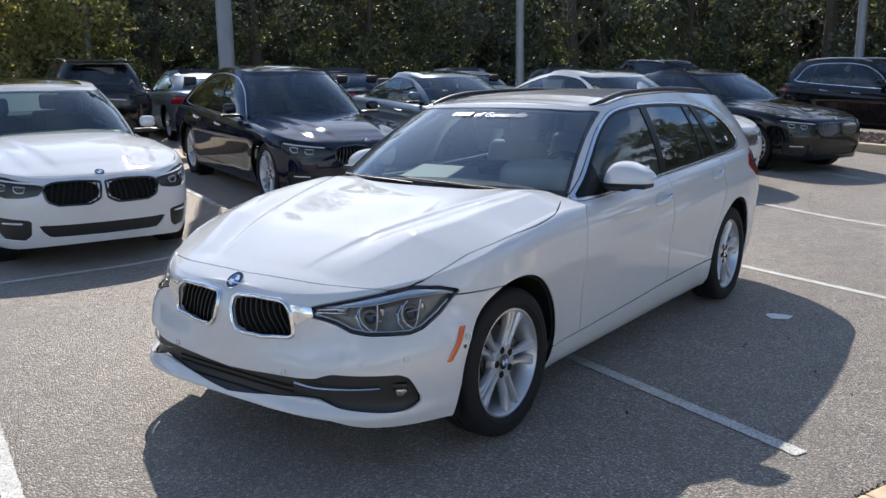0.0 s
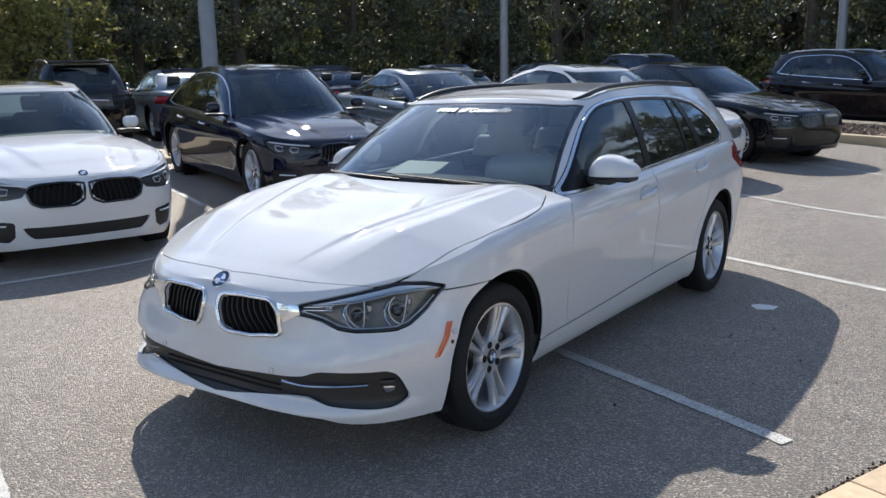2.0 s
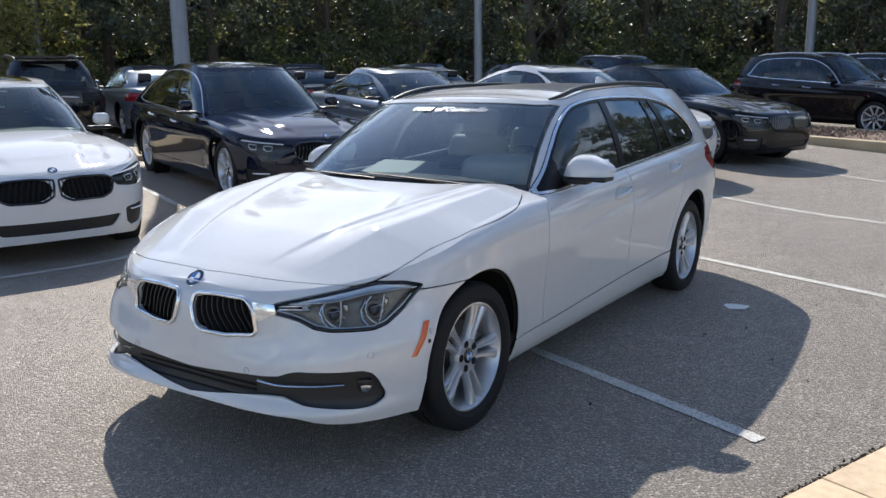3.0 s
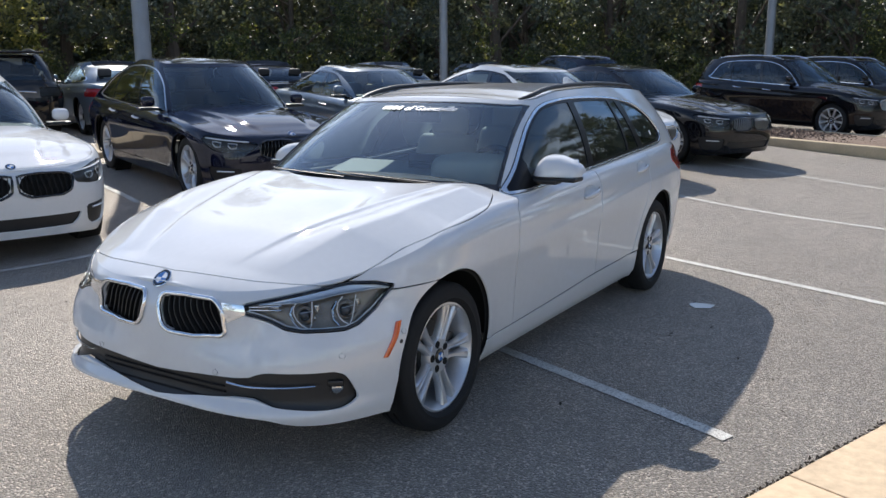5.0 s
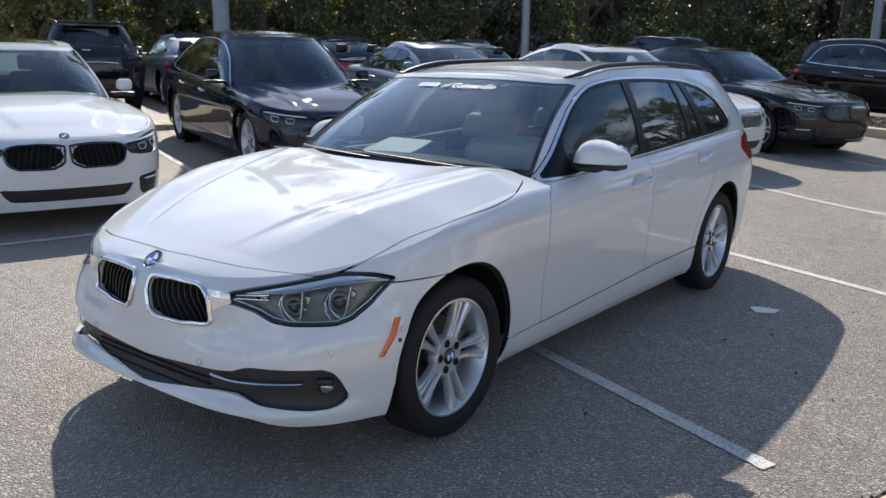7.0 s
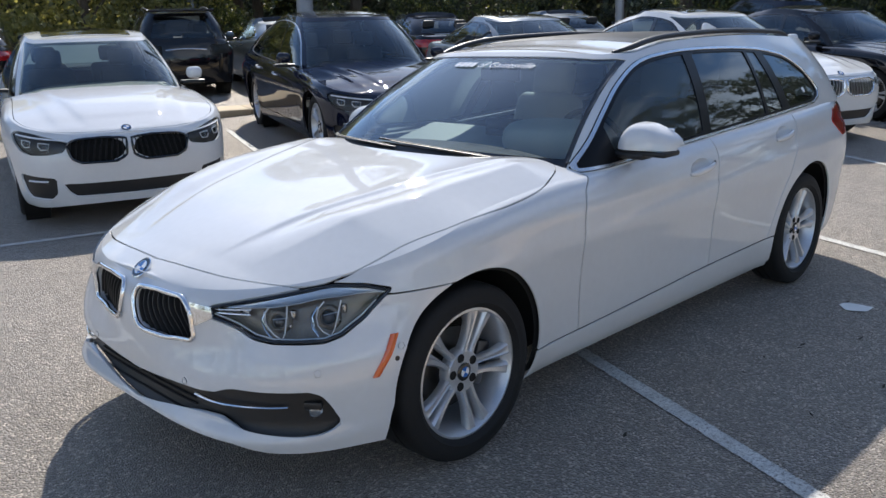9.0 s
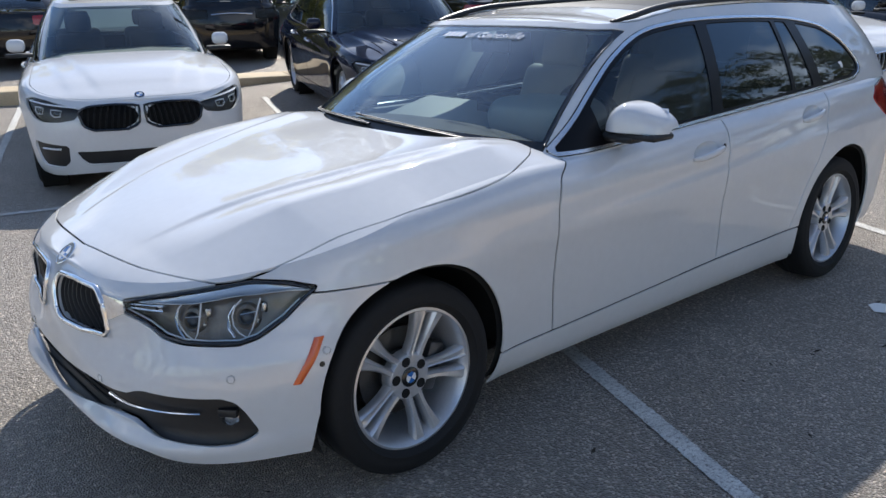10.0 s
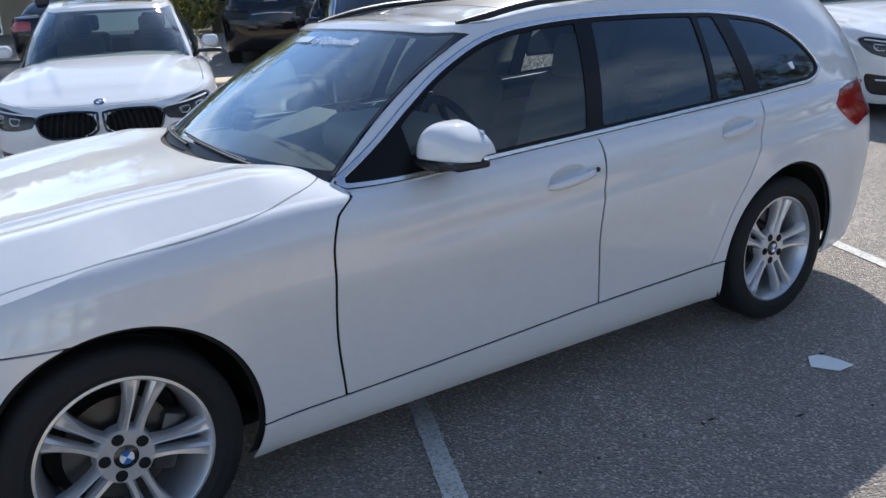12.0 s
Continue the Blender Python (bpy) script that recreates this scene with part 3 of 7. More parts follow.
def make_wheel(parent, m, double=True, arms=5, dark=False):
    """Alloy wheel, outside towards +y: barrel with tyre, spokes, bolts, cap and brake."""
    metal = ALLOYD if dark else ALLOY
    wheel = part("wheel", lathe([(0.238, 0.077), (0.2375, 0.0825), (0.230, 0.0840), (0.2245, 0.076), (0.214, 0.05), (0.200, 0.0), (0.194, -0.09), (0.22, -0.1)], 72), metal, parent)
    wheel.matrix_basis = m
    part("tyre", lathe([(0.216, -0.096), (0.235, -0.11), (0.275, -0.114), (0.300, -0.106), (0.316, -0.09), (0.3235, -0.07), (0.325, -0.045), (0.317, -0.042), (0.317, -0.034), (0.325, -0.031), (0.325, -0.004), (0.317, -0.001), (0.317, 0.007), (0.325, 0.010), (0.325, 0.045), (0.3235, 0.07), (0.316, 0.086), (0.303, 0.095), (0.300, 0.0955), (0.298, 0.0975), (0.278, 0.1005), (0.262, 0.0985), (0.258, 0.1005), (0.254, 0.0965), (0.248, 0.092), (0.240, 0.085), (0.235, 0.076)], 80), RUBBER, wheel, "worn black road tyre")
    for k in range(arms):
        turn = pose(0, 0, 0, 0, 360 / arms * k, 0)
        if double:
            bm = merge(blade(-1), blade(1))
        else:
            bm = plain_blade(0.03, 0.2235, 0.014, 0.020, 0.050, 0.072, 0.035)
        part("spoke", bm, metal, wheel, m=turn)
        a = 360 / arms * (k + 0.5)
        # raised near-black disc: the shade of the bolt hole put into colour
        part("bolt", lathe([(0.0, 0.0590), (0.0085, 0.0590), (0.0095, 0.0610), (0.0155, 0.0612), (0.0165, 0.0600), (0.0165, 0.05)], 20), VOID, wheel, "wheel bolt with the shade of its recess as near-black colour", m=pose(0.056 * math.sin(radians(a)), -0.002, 0.056 * math.cos(radians(a))))
    part("hub", lathe([(0.0, 0.056), (0.034, 0.056), (0.050, 0.0560), (0.074, 0.0570), (0.080, 0.050), (0.083, 0.015), (0.0, 0.01)], 48), metal, wheel)
    part("centre_cap", lathe([(0.0, 0.062), (0.030, 0.0615), (0.0335, 0.059), (0.034, 0.054)], 40), GLOSSB, wheel)
    for a, mt in ((0, BLUE), (90, ENAMEL), (180, BLUE), (270, ENAMEL)):
        part("cap_quarter", disc(0.0195, 0.0632, 40, a + 20, a + 110), mt, wheel)
    part("brake_disc", lathe([(0.0, 0.0), (0.07, 0.0), (0.075, -0.012), (0.15, -0.012), (0.15, -0.034), (0.0, -0.034)], 48), STEEL, wheel)
    part("brake_caliper", merge(block(0.07, 0.07, 0.17, 0.015, at=(-0.125, -0.015, 0.03))), ALLOYD, wheel)
    part("backing", lathe([(0.0, -0.07), (0.188, -0.075)], 32), VOID, wheel)
    return wheel

# ---- the lot ----
ROW = math.atan2(0.355, -0.935)          # direction of the parking rows
ACROSS = Vector((0.355, 0.935, 0))       # direction of the stall lines, towards the footway
ALONG = Vector((-0.935, 0.355, 0))

ASPHALT = material("asphalt", (0.115, 0.115, 0.118), 0.5, spec=1.0)


def asphalt_nodes(m):
    """Worn asphalt: pale chippings in a dark binder, the sun and shade on the grains put into their contrast, patches,
    faint sheen and hairline cracks.
    """
    n, l = m.node_tree.nodes, m.node_tree.links
    b = n["Principled BSDF"]
    tc = n.new("ShaderNodeTexCoord")
    stones, patch, blot = n.new("ShaderNodeTexVoronoi"), n.new("ShaderNodeTexNoise"), n.new("ShaderNodeTexNoise")
    stones.inputs["Scale"].default_value = 125
    patch.inputs["Scale"].default_value, patch.inputs["Detail"].default_value = 0.55, 6
    blot.inputs["Scale"].default_value, blot.inputs["Detail"].default_value = 5.0, 8
    for t in (stones, patch, blot):
        l.new(tc.outputs["Object"], t.inputs["Vector"])
    grey = n.new("ShaderNodeSeparateColor")
    l.new(stones.outputs["Color"], grey.inputs["Color"])
    ramp = n.new("ShaderNodeValToRGB")
    e = ramp.color_ramp.elements
    e[0].position, e[0].color = 0.0, (0.046, 0.041, 0.036, 1)
    e[1].position, e[1].color = 1.0, (0.68, 0.61, 0.53, 1)
    mid = ramp.color_ramp.elements.new(0.45)
    mid.color = (0.145, 0.130, 0.112, 1)
    pale = ramp.color_ramp.elements.new(0.82)
    pale.color = (0.265, 0.236, 0.200, 1)
    l.new(grey.outputs[0], ramp.inputs["Fac"])
    s1, s2, mul = n.new("ShaderNodeMapRange"), n.new("ShaderNodeMapRange"), n.new("ShaderNodeMath")
    mul.operation = "MULTIPLY"
    s1.inputs["From Min"].default_value, s1.inputs["From Max"].default_value = 0.3, 0.7
    s1.inputs["To Min"].default_value, s1.inputs["To Max"].default_value = 0.80, 1.22
    s2.inputs["From Min"].default_value, s2.inputs["From Max"].default_value = 0.3, 0.7
    s2.inputs["To Min"].default_value, s2.inputs["To Max"].default_value = 0.82, 1.2
    l.new(patch.outputs["Fac"], s1.inputs["Value"])
    l.new(blot.outputs["Fac"], s2.inputs["Value"])
    l.new(s1.outputs["Result"], mul.inputs[0])
    l.new(s2.outputs["Result"], mul.inputs[1])
    sc = n.new("ShaderNodeVectorMath")
    sc.operation = "SCALE"
    l.new(ramp.outputs["Color"], sc.inputs[0])
    l.new(mul.outputs[0], sc.inputs["Scale"])
    l.new(sc.outputs["Vector"], b.inputs["Base Color"])
    b.inputs["Specular Tint"].default_value = (1.0, 0.87, 0.72, 1)
    rel = n.new("ShaderNodeBump")
    rel.inputs["Strength"].default_value, rel.inputs["Distance"].default_value = 1.0, 0.016
    b.inputs["IOR"].default_value = 1.72
    b.inputs["Sheen Weight"].default_value, b.inputs["Sheen Roughness"].default_value = 0.36, 0.35
    b.inputs["Sheen Tint"].default_value = (1.0, 0.96, 0.92, 1)
    l.new(stones.outputs["Distance"], rel.inputs["Height"])
    rel.invert = True
    l.new(rel.outputs["Normal"], b.inputs["Normal"])


asphalt_nodes(ASPHALT)
LINE = material("line_paint", (0.58, 0.57, 0.53), 0.75, vary=0.3, scale=9, bump=1.0, bump_scale=170)


def worn(m):
    """Lets the dark road show through where the paint has rubbed off."""
    n, l = m.node_tree.nodes, m.node_tree.links
    b = n["Principled BSDF"]
    tc, spots, holes, mix = n.new("ShaderNodeTexCoord"), n.new("ShaderNodeTexNoise"), n.new("ShaderNodeValToRGB"), n.new("ShaderNodeMix")
    spots.inputs["Scale"].default_value, spots.inputs["Detail"].default_value, spots.inputs["Roughness"].default_value = 60, 9, 0.85
    holes.color_ramp.elements[0].position, holes.color_ramp.elements[1].position = 0.50, 0.60
    mix.data_type = "RGBA"
    mix.inputs["B"].default_value = (0.15, 0.14, 0.125, 1)
    paint = b.inputs["Base Color"].links[0].from_socket
    l.new(tc.outputs["Object"], spots.inputs["Vector"])
    l.new(spots.outputs["Fac"], holes.inputs["Fac"])
    l.new(holes.outputs["Color"], mix.inputs["Factor"])
    l.new(paint, mix.inputs["A"])
    l.new(mix.outputs["Result"], b.inputs["Base Color"])


worn(LINE)
CONCRETE = material("concrete", (0.50, 0.40, 0.26), 0.85, vary=0.18, scale=3, bump=0.3, bump_scale=90)
PATH_C = material("footway_concrete", (0.55, 0.42, 0.28), 0.85, vary=0.28, scale=1.6, bump=0.3, bump_scale=120)
GRAVEL = material("mulch_gravel", (0.16, 0.11, 0.08), 0.9, vary=0.5, scale=6, island=True, random_tint=0.6)
GALV = material("galvanised_steel", (0.24, 0.245, 0.25), 0.45, 0.6, vary=0.12, scale=4)
BARK = material("bark", (0.10, 0.075, 0.055), 0.9, vary=0.35, scale=5, bump=0.6, bump_scale=25)
DEADLEAF = material("dead_leaf", (0.045, 0.036, 0.026), 0.9, vary=0.4, scale=6)
# pale colour that stands for sunlight on a patch of asphalt
SUNPATCH = material("weathered_paper", (0.88, 0.87, 0.82), 0.8, vary=0.08, scale=20, bump=0.5, bump_scale=90)
STUCCO = material("beige_render", (0.52, 0.45, 0.35), 0.85, vary=0.12, scale=1.5, bump=0.2, bump_scale=60)
STUCCOW = material("white_render", (0.74, 0.73, 0.70), 0.8, vary=0.08, scale=2, bump=0.15, bump_scale=60)


RISE = 0.052


def lot_z(x, y):
    """The lot is level round the footway, rises gently across the rows behind it, and dips round the white saloon's stall."""
    d = -(ACROSS.x * x + ACROSS.y * y) - 1.2
    if d <= 0:
        return 0.0
    if d > 5:
        z = RISE * 4.5 + 0.024 * (min(d, 24.0) - 5)
    else:
        z = RISE * (d * d / 2.0 if d < 1 else d - 0.5)
    ease = lambda t: (lambda q: q * q * (3 - 2 * q))(min(1.0, max(0.0, t)))
    dip = 0.15 * ease((2.1 - (ALONG.x * x + ALONG.y * y)) / 2.6) * (1 - ease((d - 7.0) / 7.0))
    return z - dip * ease(d / 3.4)


def lot_ground():
    bm = bmesh.new()
    ds = [-400, -60, -20, 0, 1.0] + [1.2 + 0.2 * k for k in range(36)] + [8.4 + 0.5 * k for k in range(15)] + [16, 20, 25.2, 40, 100, 400]
    rows = []
    for d in ds:
        base = ACROSS * -d
        rows.append([bm.verts.new((base + ALONG * s).to_tuple()) for s in [-400, -120, -40, -20, -10, -5, -2] + [-0.75 + 0.25 * k for k in range(13)] + [4, 10, 20, 40, 120, 400]])
        for v in rows[-1]:
            v.co.z = lot_z(v.co.x, v.co.y) - 0.004
    for a, b in zip(rows, rows[1:]):
        for k in range(len(a) - 1):
            bm.faces.new((a[k], a[k + 1], b[k + 1], b[k]))
    bmesh.ops.recalc_face_normals(bm, faces=bm.faces)
    if bm.faces[0].normal.z < 0:
        bmesh.ops.reverse_faces(bm, faces=bm.faces)
    return tagged(part("ground", bm, ASPHALT, None), "worn grey asphalt of the car park", "ground", kind="structure")


ground = lot_ground()


def stripe(a, b, width=0.078):
    """A painted line on the asphalt with slightly ragged sides."""
    a, b = Vector((*a, 0.001)), Vector((*b, 0.001))
    d = (b - a).normalized()
    s = Vector((-d.y, d.x, 0)) * width / 2
    n = max(2, int((b - a).length / 0.014))
    rnd = random.Random(int((a.x * 31 + a.y * 17) * 100))
    bm = bmesh.new()
    prev = None
    for k in range(n + 1):
        p = a.lerp(b, k / n)
        p.z = lot_z(p.x, p.y) + 0.001
        pair = [bm.verts.new(p + s * (1 + rnd.uniform(-0.12, 0.06))), bm.verts.new(p - s * (1 + rnd.uniform(-0.12, 0.06)))]
        if prev:
            bm.faces.new((prev[0], prev[1], pair[1], pair[0]))
        prev = pair
    bmesh.ops.recalc_face_normals(bm, faces=bm.faces)
    ob = part("parking_line", bm, LINE, None)
    return tagged(ob, "worn white painted stall line on asphalt", "parking line", "stall lines", "structure")

# ---- the white estate car ----
WB = 2.81
belt_z = curve((-3.9, 1.035), (-3.4, 1.03), (-2.7, 1.005), (-1.8, 0.968), (-1.2, 0.942), (-0.85, 0.925), (-0.62, 0.925), (-0.3, 0.905), (0.0, 0.872), (0.3, 0.815), (0.5, 0.768), (0.65, 0.735), (0.80, 0.706))
W_PROF = curve((0.15, 0.875), (0.22, 0.925), (0.30, 0.948), (0.45, 0.968), (0.60, 0.985), (0.72, 1.0), (0.80, 0.997), (0.90, 0.965), (1.05, 0.905))
W_TAPER = curve((-3.9, 0.93), (-3.2, 0.985), (-2.6, 1.0), (-1.5, 0.985), (-0.6, 0.98), (0.0, 0.985), (0.4, 0.965), (0.8, 0.94))


def wagon_dome(x, y):
    """Raised middle of the bonnet between two creases that spread towards the screen, with a softer outer fold."""
    ya = 0.245 + (0.62 - x) * 0.30
    yb = np.interp(x, (-0.7, -0.3, 0.04, 0.25, 0.45, 0.62), (0.655, 0.662, 0.640, 0.565, 0.485, 0.40))
    ye = y[-1]
    fade = np.clip((0.62 - x) / 0.3, 0, 1) * np.clip((x + 0.75) / 0.5, 0.25, 1)
    ridge = np.clip((0.60 - x) / 0.35, 0, 1) * np.clip((x + 0.80) / 0.3, 0, 1)
    outer, within = np.clip((ye - y) / np.maximum(ye - yb, 0.05), 0, 1.2), np.exp(-(((yb - y) / 0.20) ** 2))
    blend = 1 / (1 + np.exp((y - yb) / 0.007))
    fold = 0.050 * ridge * (within * blend + outer * (1 - blend))
    return fade * (0.011 / (1 + np.exp((y - ya) / 0.005)) - 0.003 * np.exp(-(((y - ya - 0.045) / 0.04) ** 2))) + fold


def nose_bow(y, z):
    """The grilles draw the middle of the nose forwards; the face falls back to both sides of it."""
    y = np.abs(y)
    return 0.042 * np.clip(y / 0.25, 0, 1) ** 1.5 * np.clip((0.72 - y) / 0.30, 0, 1) * np.exp(-(((z - 0.55) / 0.10) ** 2))


def nose_corner(x, z):
    """Bumper corners stand a little proud of the wings below the lamps."""
    t = np.clip((x - 0.10) / 0.30, 0, 1)
    return 0.036 * t * t * (3 - 2 * t) * np.clip((0.66 - z) / 0.14, 0, 1)


wagon_body = Body(
    WB, 0.82, -3.86, 0.905, W_PROF,
    curve((0.15, 0.79), (0.22, 0.812), (0.262, 0.832), (0.288, 0.818), (0.31, 0.804), (0.36, 0.806), (0.45, 0.815), (0.55, 0.82), (0.62, 0.812), (0.67, 0.794), (0.71, 0.762), (0.74, 0.73), (0.80, 0.69)),
    curve((0.2, -3.74), (0.4, -3.84), (0.62, -3.86), (0.8, -3.83), (1.05, -3.76)),
    curve((0.2, 3.9), (0.33, 3.6), (0.45, 3.4), (0.56, 2.95), (0.62, 2.7), (0.75, 2.45)),
    belt_z,
    curve((-3.9, 0.28), (-3.4, 0.24), (-2.4, 0.18), (-0.5, 0.175), (0.1, 0.20), (0.35, 0.216), (0.5, 0.220), (0.66, 0.226), (0.71, 0.236), (0.75, 0.252), (0.82, 0.256)),
    W_TAPER,
    curve((-1.2, 1.02), (-0.7, 0.995), (-0.35, 0.965), (0.0, 0.922), (0.3, 0.865), (0.5, 0.815), (0.65, 0.765), (0.75, 0.722)),
    dict(front=-0.53, xf=-1.25, back=-3.80, xr=-3.2, n=5.0, sag=0.10, w=curve((-3.9, 0.71), (-3.4, 0.785), (-2.6, 0.812), (-1.2, 0.812), (-0.5, 0.82)), z=curve((-3.9, 1.02), (-3.4, 1.015), (-2.7, 0.99), (-1.8, 0.953), (-1.2, 0.927), (-0.85, 0.915), (-0.7, 0.93), (-0.53, 0.955))),
    dict(front=-1.20, xf=-1.75, back=-3.72, xr=-3.2, n=5.0, sag=0.05, w=curve((-3.8, 0.49), (-3.2, 0.525), (-2.2, 0.555), (-1.75, 0.56), (-1.2, 0.572)), z=curve((-3.8, 1.36), (-3.2, 1.405), (-2.4, 1.428), (-1.75, 1.412), (-1.4, 1.372), (-1.3, 1.372), (-1.2, 1.386)), crown=curve((-3.8, 0.015), (-2.2, 0.032), (-1.4, 0.035), (-1.25, 0.018), (-1.2, 0.0))),
    step=0.022, rows=64, dome=wagon_dome, bulge=0.024, shoulder=(0.085, 0.05), bow=nose_bow, corner=nose_corner,
    crease=(curve((-3.9, 0.90), (-2.6, 0.815), (-1.6, 0.745), (-0.7, 0.70)), 0.008))

wagon = thing("estate_car", "white estate car with chrome grilles, parked askew across stall lines", "car")


def arches(P, U):
    """Below zero inside the wheel openings."""
    a = np.hypot(P[:, 0] + 0.015, P[:, 2] - 0.335) - 0.376 - 0.045 * np.clip((0.34 - P[:, 2]) / 0.14, 0, 1) * (P[:, 0] > 0)
    b = np.hypot(P[:, 0] + WB, P[:, 2] - 0.34) - 0.385
    return np.minimum(a, b)


GAP = 0.0105
bonnet_side = curve((-0.90, 0.50), (-0.75, 0.625), (-0.66, 0.72), (-0.56, 0.772), (-0.40, 0.822), (-0.2, 0.835), (0.03, 0.826), (0.21, 0.784), (0.38, 0.742), (0.46, 0.702), (0.56, 0.628), (0.66, 0.50))
bonnet_front = curve((0.0, 0.690), (0.20, 0.676), (0.36, 0.652), (0.49, 0.612), (0.63, 0.545), (0.71, 0.455), (0.9, 0.2))
sill_z = curve((-2.5, 0.360), (-2.3, 0.354), (-1.72, 0.340), (-1.3, 0.322), (-0.66, 0.299), (-0.3, 0.293))
door_a = curve((0.15, -0.675), (0.29, -0.662), (0.54, -0.638), (0.77, -0.641), (0.87, -0.672), (0.92, -0.745))
door_b = curve((0.2, -1.73), (0.35, -1.722), (0.65, -1.702), (0.90, -1.742), (1.0, -1.755))
door_c = curve((0.2, -2.28), (0.39, -2.36), (0.55, -2.425), (0.714, -2.522), (0.85, -2.605), (0.946, -2.655), (1.05, -2.70))


def in_bonnet(P, U):
    y = np.abs(P[:, 1])
    return np.maximum.reduce([y - bonnet_side(P[:, 0]), P[:, 0] - bonnet_front(y), 0.66 - P[:, 2]])


def behind_bonnet(P, U):
    y = np.abs(P[:, 1])
    return -(P[:, 0] + 0.49 + 0.30 * y**2 + 0.75 * y**4)


HEADLAMP = polygon([(0.472, 0.664), (0.532, 0.680), (0.628, 0.701), (0.720, 0.721), (0.812, 0.736), (0.908, 0.728), (0.998, 0.708), (0.944, 0.636), (0.878, 0.590), (0.828, 0.577), (0.668, 0.578), (0.608, 0.587), (0.560, 0.613), (0.516, 0.625), (0.466, 0.633)], 0.003)
KIDNEY = polygon([(0.100, 0.634), (0.208, 0.638), (0.336, 0.634), (0.316, 0.588), (0.200, 0.578), (0.104, 0.585)], 0.047)
INTAKE = polygon([(-0.2, 0.368), (0.0, 0.368), (0.192, 0.384), (0.364, 0.392), (0.432, 0.400), (0.472, 0.415), (0.515, 0.424), (0.782, 0.424), (0.824, 0.410), (0.852, 0.380), (0.894, 0.322), (0.896, 0.306), (0.874, 0.292), (0.836, 0.284), (0.772, 0.284), (0.616, 0.295), (0.548, 0.300), (0.488, 0.311), (0.428, 0.322), (0.336, 0.319), (0.172, 0.303), (0.0, 0.277), (-0.2, 0.277)], 0.004)
TAIL = polygon([(-3.19, 0.925), (-3.24, 0.975), (-3.35, 0.992), (-3.9, 1.0), (-3.9, 0.86), (-3.40, 0.845), (-3.31, 0.822), (-3.25, 0.856)], 0.004)

skin = wagon_body.belt.cut(arches, flip=True)
# bonnet: its own surface and the strip of wing top inside the shut line
lid_top = wagon_body.bonnet.cut(in_bonnet).cut(behind_bonnet)
lid_edge = skin.cut(in_bonnet).cut(behind_bonnet)
panel("bonnet", join_patches(lid_top.rim(0.012), lid_edge.rim(0.012)), WHITE, wagon, 0, 0, "white creased bonnet")
rest_top = wagon_body.bonnet.cut(lambda P, U: in_bonnet(P, U) - 0.0065, True)
skin = skin.cut(lambda P, U: in_bonnet(P, U) - 0.0065, True)
nose_top = rest_top.cut(lambda P, U: 0.42 - P[:, 0])
wing_top = rest_top.cut(lambda P, U: P[:, 0] - 0.42 + GAP).cut(lambda P, U: door_a(P[:, 2]) + GAP / 2 - P[:, 0])
# lamps, grilles and air intakes out of the nose
f2 = lambda shape: (lambda P, U: np.where(P[:, 0] > 0.1, shape(U[:, 0], U[:, 1]), 1.0))
lamp_glass = skin.cut(f2(HEADLAMP))
skin = skin.cut(lambda P, U: f2(HEADLAMP)(P, U) - 0.004, True)
grille_hole = skin.cut(f2(KIDNEY))
skin = skin.cut(f2(KIDNEY), True)
intake_hole = skin.cut(f2(INTAKE))
skin = skin.cut(f2(INTAKE), True)
# sill, bumpers, wings, doors, quarter panels
middle = lambda P, U: np.maximum(-0.45 - P[:, 0] - 0.0, 0) * 0 + np.maximum.reduce([P[:, 2] - sill_z(P[:, 0]), P[:, 0] + 0.30, -2.6 - P[:, 0]])
sill, skin = skin.split(middle, GAP)
in_bumper = lambda P, U: np.maximum(P[:, 2] - 0.692 - 0.06 * np.clip(P[:, 0] - 0.3, 0, 1) - 2.0 * np.clip(P[:, 0] - 0.44, 0, 0.2), 0.02 - P[:, 0])
bumper, skin = skin.split(in_bumper, GAP * 0.6)
wing, skin = skin.split(lambda P, U: door_a(P[:, 2]) - P[:, 0], GAP)
door_f, skin = skin.split(lambda P, U: door_b(P[:, 2]) - P[:, 0], GAP)
door_r, quarter = skin.split(lambda P, U: door_c(P[:, 2]) - P[:, 0], GAP)
HANDLES = ((-1.455, 0.833, -1.675, 0.858), (-2.372, 0.890, -2.572, 0.918))
dishes = {}


def dish_of(door, xa, za, xb, zb):
    """Cuts an oval out of a door and returns the door and the oval pressed inwards."""
    xc, zc = (xa + xb) / 2, (za + zb) / 2 + 0.012
    oval = lambda P, U: np.hypot((P[:, 0] - xc - 0.012) / 0.088, (P[:, 2] - zc - (P[:, 0] - xc) * -0.1) / 0.035) - 1
    inside, outside = door.split(oval, 0.0)
    depth = 0.019 * np.clip(1 - (oval(inside.P, None) + 1) ** 2, 0, 1) ** 0.7
    dished = Patch(inside.P - inside.N * depth[:, None], inside.N, inside.U, inside.F)
    nn = np.zeros_like(dished.P)
    for f in dished.F:
        a, b, c = dished.P[f[0]], dished.P[f[1]], dished.P[f[2]]
        q = np.cross(b - a, c - a)
        for i in f:
            nn[i] += q
    dished.N = nn / np.maximum(np.linalg.norm(nn, axis=1, keepdims=True), 1e-12)
    dishes[xa] = dished
    return outside


